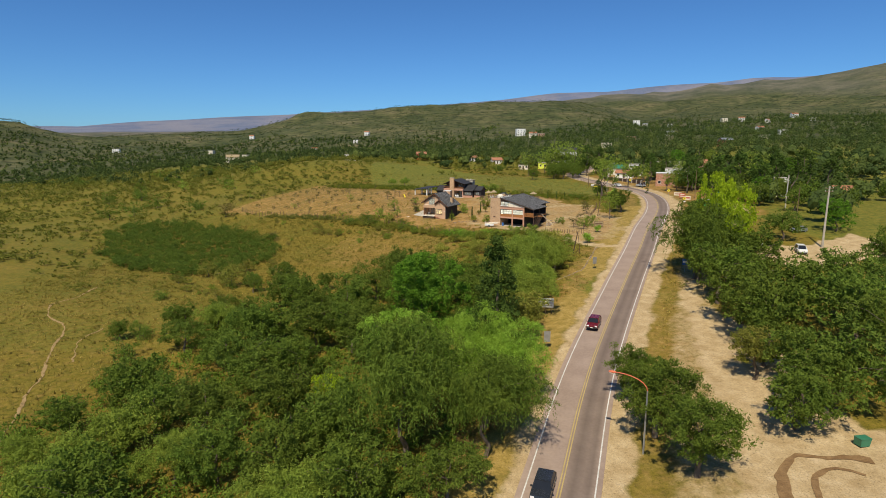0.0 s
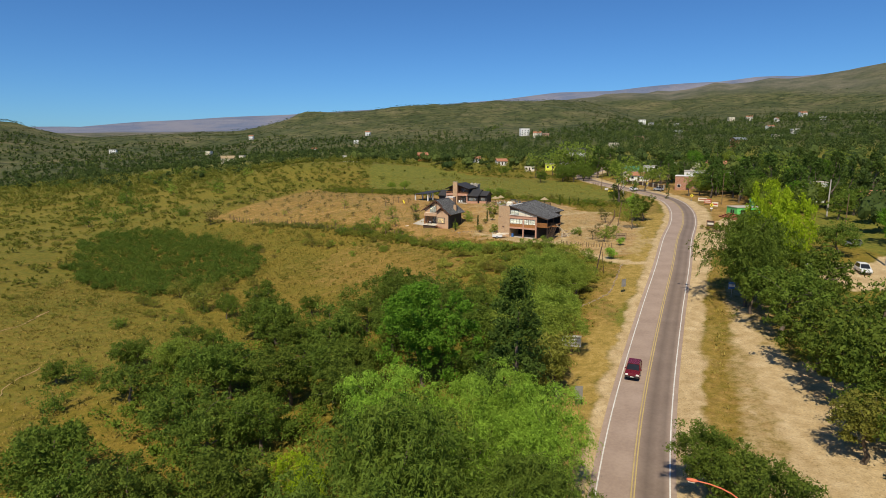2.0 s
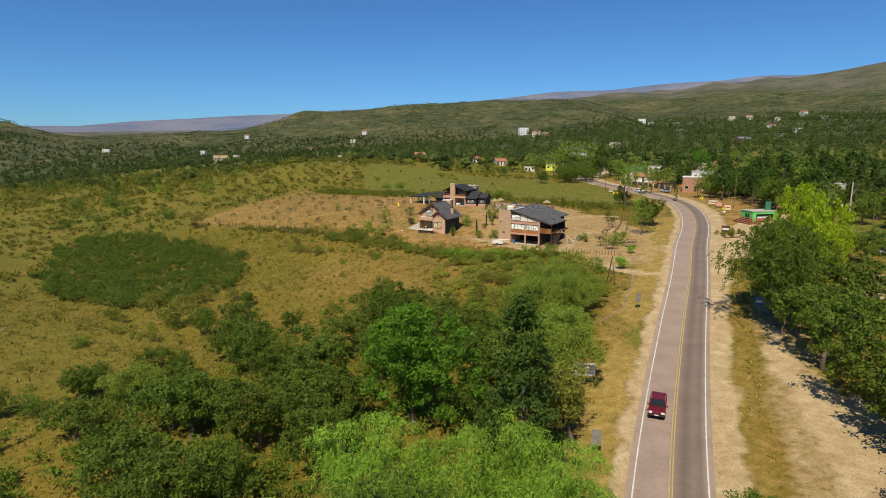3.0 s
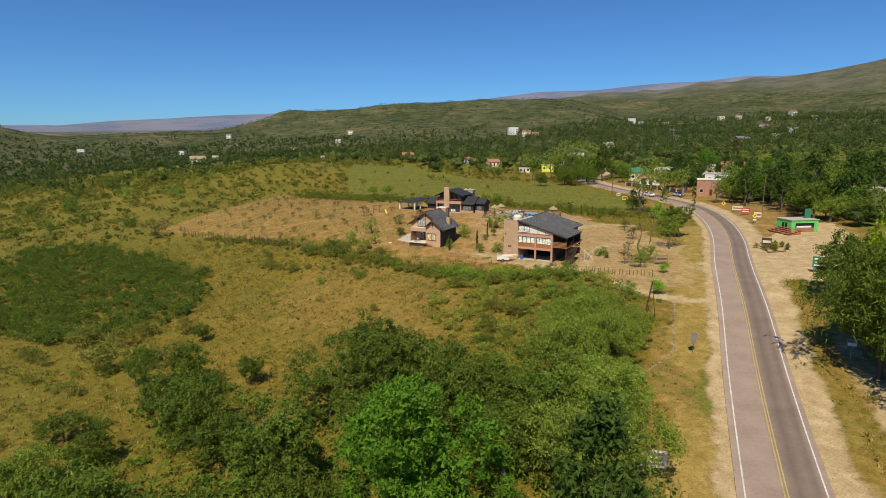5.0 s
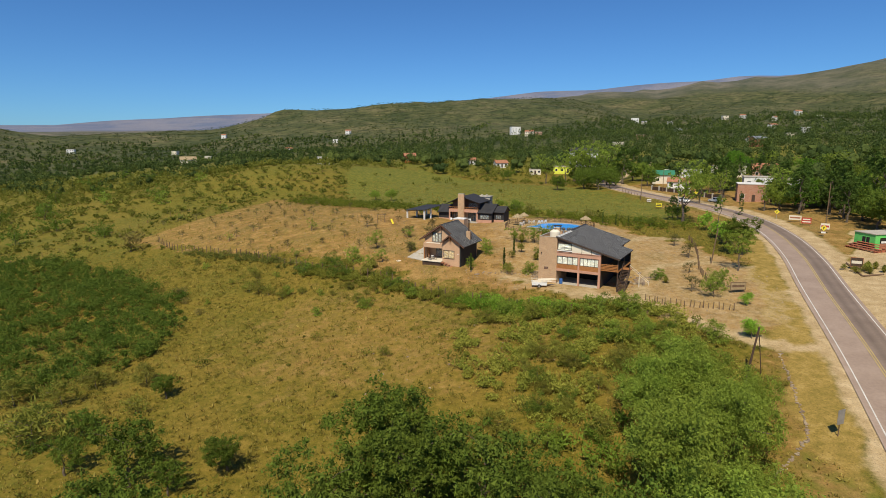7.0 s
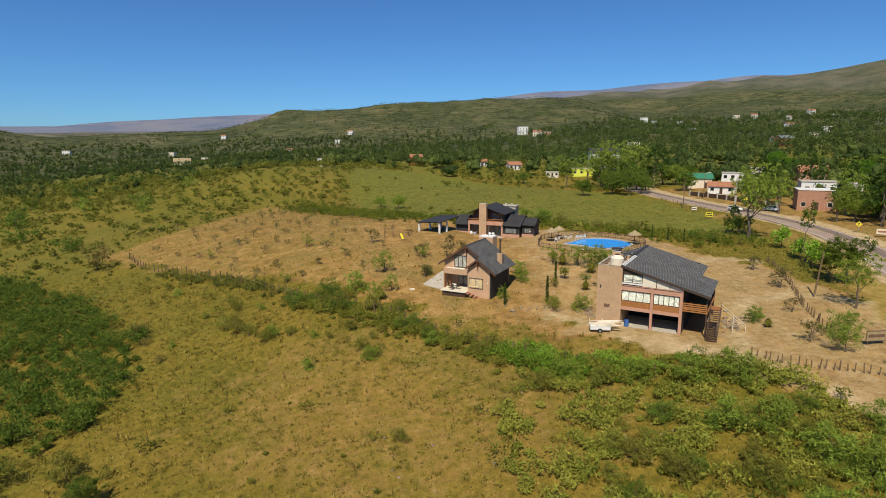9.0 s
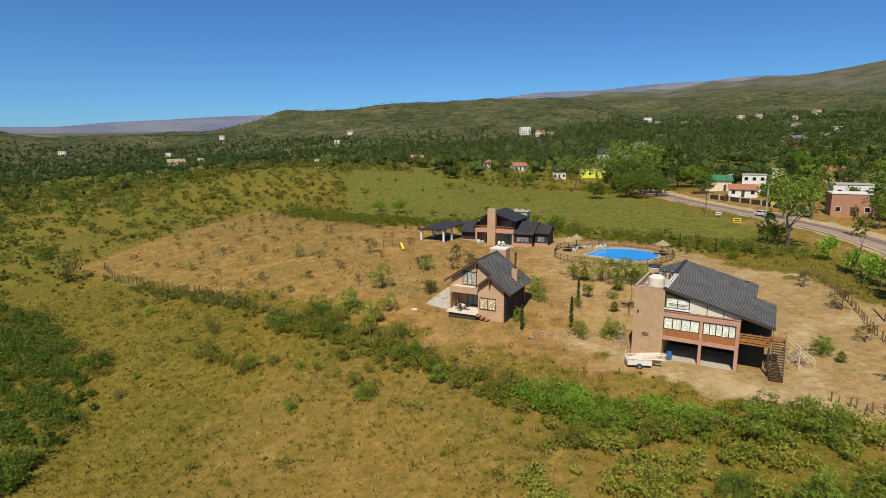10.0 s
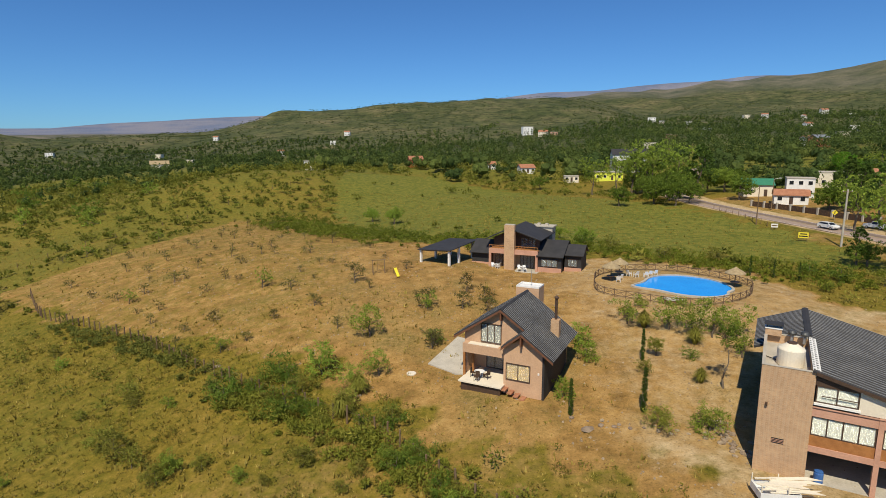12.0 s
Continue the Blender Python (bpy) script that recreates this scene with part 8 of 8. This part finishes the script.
warning_sign(83.8, 209.5, -35, "yellow diamond bend warning sign on a post", False)
warning_sign(80.2, 187.0, -35, "yellow diamond warning sign with a white plate")
warning_sign(84.0, 254.0, -25, "yellow diamond warning sign by the house fence", False)
sign_board(85.0, 204.0, -35, 2.6, 0.6, 1.7, M_CREAM, "cream wooden advertising board on short legs", 2, 1, M_TILE)
sign_board(84.6, 199.2, -35, 2.0, 0.5, 1.9, M_RED, "red wooden advertising board on short legs", 2, 2, M_CREAM)
sign_board(82.6, 190.0, -35, 1.7, 0.9, 2.2, M_CREAM, "cream notice board beside the warning sign", 2, 1, M_RED)
sign_board(66.5, 142.0, -30, 3.0, 0.9, 2.9, M_SIGNGREEN, "large green road sign on posts", 2, 3, M_WHITE, M_METAL)
sign_board(48.6, 110.6, -20, 1.1, 1.4, 2.6, M_BLUEPAINT, "blue service sign on a post by the shoulder", 1, 1, M_WHITE, M_METAL)
sign_board(68.2, 161.5, -30, 1.7, 0.5, 2.0, M_DARKWOOD, "dark framed notice board among spiky plants", 2, 1, M_CREAM, frame_mat=M_TILE)
for k, (x, y) in enumerate(((66.2, 161.6), (67.0, 160.2), (69.6, 162.2), (68.4, 159.8), (66.6, 159.2))):
    plant("bush_b", x, y, 0.5)


def kiosk():
    h = thing("kiosk", place(81.2, 174.0, 14.6, 8), "bright green painted roadside kiosk with a flat roof", "kiosk")
    W, D, H = 7.0, 4.6, 2.75
    part("back_wall", box(0, W, D - 0.2, D, -0.3, H), M_GREENPAINT, h)
    part("side_wall", box(0, 0.2, 0.0, D - 0.2, -0.3, H), M_GREENPAINT, h)
    part("side_wall", box(W - 0.2, W, 0.0, D - 0.2, -0.3, H), M_GREENPAINT, h)
    part("pier", box(0.2, 1.1, 0, 0.2, -0.3, H), M_GREENPAINT, h)
    part("pier", box(W - 1.0, W - 0.2, 0, 0.2, -0.3, H), M_GREENPAINT, h)
    part("header", box(1.1, W - 1.0, 0, 0.2, 2.1, H), M_GREENPAINT, h)
    part("counter", box(1.1, W - 1.0, 0.0, 0.2, -0.3, 1.0), M_TILE, h)
    part("shutter", box(1.1, W - 1.0, 0.12, 0.16, 1.0, 2.1), M_DARKGLASS, h)
    part("banner", box(1.4, W - 1.8, -0.02, 0.0, 1.05, 1.45), M_WHITE, h)
    part("roof", box(-0.15, W + 0.15, -0.15, D + 0.15, H, H + 0.16), M_CONCRETE, h)
    part("door", box(-0.03, 0.0, 1.2, 2.8, 0.0, 2.1), M_DARKGLASS, h)
    part("door_bar", box(-0.05, -0.03, 1.95, 2.05, 0.0, 2.1), M_GREENPAINT, h)
    part("roof_sign", box(5.0, 6.6, 2.0, 2.1, H + 0.16, H + 2.4), M_SIGNGREEN, h)
    return h


kiosk()
tiers = thing("tiered_bench", place(78.0, 173.8, gz(78.0, 173.8), 5), "brick-red slatted tiered bench beside the green kiosk", "bench")
for k in range(4):
    for i in range(2):
        part("slat", box(0.8 * k + 0.38 * i, 0.8 * k + 0.34 + 0.38 * i, -3.6, 3.4, 0.30 + 0.26 * k, 0.36 + 0.26 * k), M_BENCH, tiers)
    for py in (-3.4, -0.1, 3.1):
        part("leg", box(0.8 * k + 0.05, 0.8 * k + 0.7, py, py + 0.12, -0.15, 0.30 + 0.26 * k), M_BENCH, tiers)
bed_edge = thing("planter_edging", Matrix.Identity(4), "weathered log edging round a bed of spiky plants", "edging")
for (ax, ay), (bx, by) in (((69.3, 165.2), (67.7, 161.2)), ((67.7, 161.2), (66.1, 157.2)), ((66.1, 157.2), (69.9, 157.6))):
    part("log", tube((ax, ay, gz(ax, ay) + 0.12), (bx, by, gz(bx, by) + 0.12), 0.16, 0.14, 8), M_WOOD, bed_edge)
for px, py, size in ((69.0, 162.8, 1.1), (69.2, 160.2, 1.3), (71.2, 161.0, 1.0), (68.4, 158.6, 0.9), (71.0, 158.9, 1.0)):
    plant("pampas", px, py, size, label="spiky yellow green plant in the log-edged bed")
bin_ = thing("waste_bin", place(40.2, 49.8, gz(40.2, 49.8), 10) @ Matrix.Diagonal((0.62, 0.62, 0.72, 1)), "green metal waste skip on sandy ground", "waste bin")
part("body", prism([(-0.8, -0.6, 0.15), (0.8, -0.6, 0.15), (0.95, -0.7, 1.2), (-0.95, -0.7, 1.2)], (0, 1.3, 0)), M_SIGNGREEN, bin_)
part("lid", box(-0.98, 0.98, -0.75, 0.65, 1.2, 1.27), M_SIGNGREEN, bin_)
for px in (-0.6, 0.6):
    part("foot", box(px - 0.06, px + 0.06, -0.5, 0.6, -0.05, 0.15), M_DARK, bin_)


def street_lamp(x, y, z, reach, paint, label):
    """A street lamp whose head hangs over the road edge at x, y, z, on a curved arm from a pole."""
    px, py = x + 0.93 * reach, y - 0.36 * reach
    base = gz(px, py)
    h = thing("street_lamp", place(px, py, base, -21), label, "street lamp")
    top = z - base
    part("pole", tube((0, 0, -0.5), (0, 0, top - 1.5), 0.10, 0.075, 10), M_METAL, h)
    bm = bmesh.new()
    prev = (0.0, 0.0, top - 1.5)
    for k in range(1, 7):
        a = 1.5708 * k / 6
        q = (-reach * (1 - math.cos(a)) * 0.9, 0.0, top - 1.5 + 1.5 * math.sin(a))
        tube(prev, q, 0.05, 0.045, 8, bm)
        prev = q
    part("arm", bm, paint, h)
    head = part("head", lathe([(0.04, 0), (0.13, 0.12), (0.17, 0.4), (0.12, 0.68), (0.03, 0.75)], 12), paint, h)
    head.matrix_basis = Matrix.Translation((prev[0] + 0.1, 0, prev[2])) @ Matrix.Rotation(radians(-90), 4, "Y") @ Matrix.Diagonal((0.7, 1.0, 1.0, 1.0))
    part("lens", box(prev[0] - 0.55, prev[0] - 0.1, -0.11, 0.11, prev[2] - 0.14, prev[2] - 0.10), M_CREAM, h)


M_ORANGE = mat("orange_lamp_paint", [(0.62, 0.13, 0.05), (0.75, 0.20, 0.09)], 2, 0.5)
street_lamp(16.7, 52.5, 12.1, 3.4, M_ORANGE, "street lamp with an orange curved arm and head")

# ---------------------------------------------------------------- the village
def house(x, y, turn, w, d, hgt, wall, roof_mat, label, style="gable", z=None, wins=3):
    zz = gz(x, y) if z is None else z
    h = thing("house", place(x, y, zz, turn), label, "house", "village houses")
    t = 0.2
    part("wall", box(-w / 2, w / 2, -d / 2, -d / 2 + t, -1.5, hgt), wall, h)
    part("wall", box(-w / 2, w / 2, d / 2 - t, d / 2, -1.5, hgt), wall, h)
    part("wall", box(-w / 2, -w / 2 + t, -d / 2 + t, d / 2 - t, -1.5, hgt), wall, h)
    part("wall", box(w / 2 - t, w / 2, -d / 2 + t, d / 2 - t, -1.5, hgt), wall, h)
    if style == "gable":
        rise = d * 0.28
        for s in (-1, 1):
            part("roof", prism([(-w / 2 - 0.4, s * (d / 2 + 0.4), hgt - 0.1), (w / 2 + 0.4, s * (d / 2 + 0.4), hgt - 0.1), (w / 2 + 0.4, 0, hgt + rise), (-w / 2 - 0.4, 0, hgt + rise)], (0, 0, 0.14)), roof_mat, h)
        for s in (-1, 1):
            part("gable", prism([(s * (w / 2 - 0.1), -d / 2, hgt), (s * (w / 2 - 0.1), d / 2, hgt), (s * (w / 2 - 0.1), 0, hgt + rise - 0.05)], (0.1 * s, 0, 0)), wall, h)
    else:
        part("roof", box(-w / 2 - 0.15, w / 2 + 0.15, -d / 2 - 0.15, d / 2 + 0.15, hgt, hgt + 0.25), roof_mat, h)
    floors = max(1, int(hgt / 2.7))
    for f in range(floors):
        for k in range(wins):
            cx = -w / 2 + w * (k + 0.5) / wins
            z0 = 0.9 + 2.7 * f
            if f == 0 and k == wins // 2:
                part("door", box(cx - 0.45, cx + 0.45, -d / 2 - 0.04, -d / 2 + 0.02, 0, 2.05), M_DARKWOOD, h)
            else:
                wd = part("window", box(cx - 0.6, cx + 0.6, -d / 2 - 0.04, -d / 2 + 0.02, z0, z0 + 1.2), M_WHITE, h)
                part("pane", box(cx - 0.52, cx + 0.52, -d / 2 - 0.05, -d / 2 - 0.035, z0 + 0.08, z0 + 1.12), M_DARKGLASS, wd)
    return h


W_, C_, P_, B_ = M_WHITE, M_CREAM, M_PINK, M_BRICK
# Beside the bend.
house(99, 290, -28, 7, 6, 5.4, W_, M_CONCRETE, "white two-storey flat-roofed house beside the road", "flat")
house(89.5, 279, -28, 8, 5, 2.4, W_, M_TILE, "low white house with a brown tiled roof", "gable")
house(91, 298, -20, 8, 6, 3.4, C_, M_SIGNGREEN, "small cream house with a dark green roof", "gable", wins=2)
house(123, 308, -25, 13, 9, 4.4, C_, M_CONCRETE, "cream house with a grey flat roof among trees", "flat")
house(134, 300, -25, 9, 8, 3.2, P_, M_TILE, "small pink house with a clay roof", "gable")
house(96, 242, -25, 9, 7, 5.2, M_REDBRICK, M_WHITE, "red brick two-storey house with a white flat roof", "flat")
house(104, 253, -25, 9, 7, 6.0, W_, M_CONCRETE, "white two-storey house behind the brick house", "flat")
house(118, 262, -25, 9, 8, 4.0, W_, M_CONCRETE, "white flat-roofed house under pines", "flat")
house(118, 200, -20, 7, 6, 6.2, W_, M_CONCRETE, "narrow white two-storey house between cypresses", "flat", wins=2)
house(129, 186, -20, 9, 7, 3.0, P_, M_TILE, "low brick-coloured house with a clay roof", "gable")
# The yellow shop and its neighbours beyond the meadow.
house(69, 374, -10, 12, 8, 3.2, M_LIMEYEL, M_CONCRETE, "lime yellow shop building with a flat roof", "flat", wins=4)
house(84, 392, -10, 15, 9, 7.6, W_, M_ROOF, "large white gabled house with a dark roof", "gable", wins=4)
house(53, 374, -8, 6, 6, 2.5, C_, M_CONCRETE, "low cream building beside the yellow shop", "flat")
house(38, 402, 10, 7, 6, 2.5, W_, M_TILE, "white house with an orange tiled roof", "gable")
house(22, 420, 5, 6, 5, 2.5, W_, M_TILE, "low white house behind the meadow", "gable")
house(-16, 434, 10, 7, 6, 4.2, M_RED, M_TILE, "small red and white house at the wood's edge", "gable", wins=2)
house(-63, 398, 15, 9, 7, 4.2, W_, M_CONCRETE, "white flat-roofed house on the hill crest", "flat")
house(-186, 508, 25, 11, 8, 4.4, C_, M_THATCH, "pale house with a grey tiled roof beyond the hill", "gable")
# Farther up the valley.
FAR = [(113, 835, 18, 9, W_), (126, 800, 15, 5, C_), (134, 780, 12, 5, P_), (241, 489, 15, 5, M_TILE), (255, 520, 14, 4, W_), (362, 1078, 18, 8, W_), (372, 1060, 12, 5, C_), (430, 1090, 12, 5, W_), (560, 1150, 16, 6, C_), (600, 1160, 16, 6, W_), (680, 1120, 18, 7, W_), (540, 960, 12, 5, W_), (640, 1000, 14, 5, W_), (-130, 863, 10, 4, W_), (-515, 907, 14, 5, W_), (-330, 820, 12, 4, C_), (-132, 1010, 12, 5, W_), (-360, 1090, 12, 5, W_), (210, 640, 12, 4, P_), (300, 760, 14, 5, W_), (330, 590, 13, 4, C_), (440, 800, 14, 5, W_), (-220, 640, 9, 4, C_), (-160, 720, 10, 4, W_), (160, 560, 12, 4, C_), (390, 660, 14, 5, W_)]
rnd = random.Random(12)
for x, y, w, hgt, wall in FAR:
    flat = rnd.random() < 0.5
    house(x, y, rnd.uniform(-30, 30), w * 0.7, w * 0.45, hgt + 0.6, wall, M_CONCRETE if flat else (M_TILE if rnd.random() < 0.6 else M_METAL), "distant %s house rising from the trees" % ("pale flat-roofed" if flat else "pale gabled"), "flat" if flat else "gable")


def road_wall():
    h = thing("garden_fence", Matrix.Identity(4), "brown plank garden fence with pale stone piers", "fence")
    pts = along([(79.5, 280), (83.5, 268), (86.3, 256), (88.2, 246)], 0.5)
    s = np.concatenate([[0], np.cumsum(np.linalg.norm(np.diff(pts, axis=0), axis=1))])
    n = 9
    q = [(float(np.interp(s[-1] * k / n, s, pts[:, 0])), float(np.interp(s[-1] * k / n, s, pts[:, 1]))) for k in range(n + 1)]
    for k, (x, y) in enumerate(q):
        z = gz(x, y)
        part("pier", box(x - 0.25, x + 0.25, y - 0.25, y + 0.25, z - 0.4, z + 1.7), M_CONCRETE, h)
    for (ax, ay), (bx, by) in zip(q, q[1:]):
        a, b = Vector((ax, ay, gz(ax, ay))), Vector((bx, by, gz(bx, by)))
        d = (b - a).normalized()
        side = Vector((d.y, -d.x, 0)) * 0.04
        count = 10
        for i in range(count):
            p = a.lerp(b, (i + 0.15) / count) + d * 0.1
            e = a.lerp(b, (i + 0.95) / count) + d * 0.1
            part("plank", prism([p + side, e + side, e + side + Vector((0, 0, 1.35)), p + side + Vector((0, 0, 1.4))], -2 * side), M_DARKWOOD, h)


road_wall()
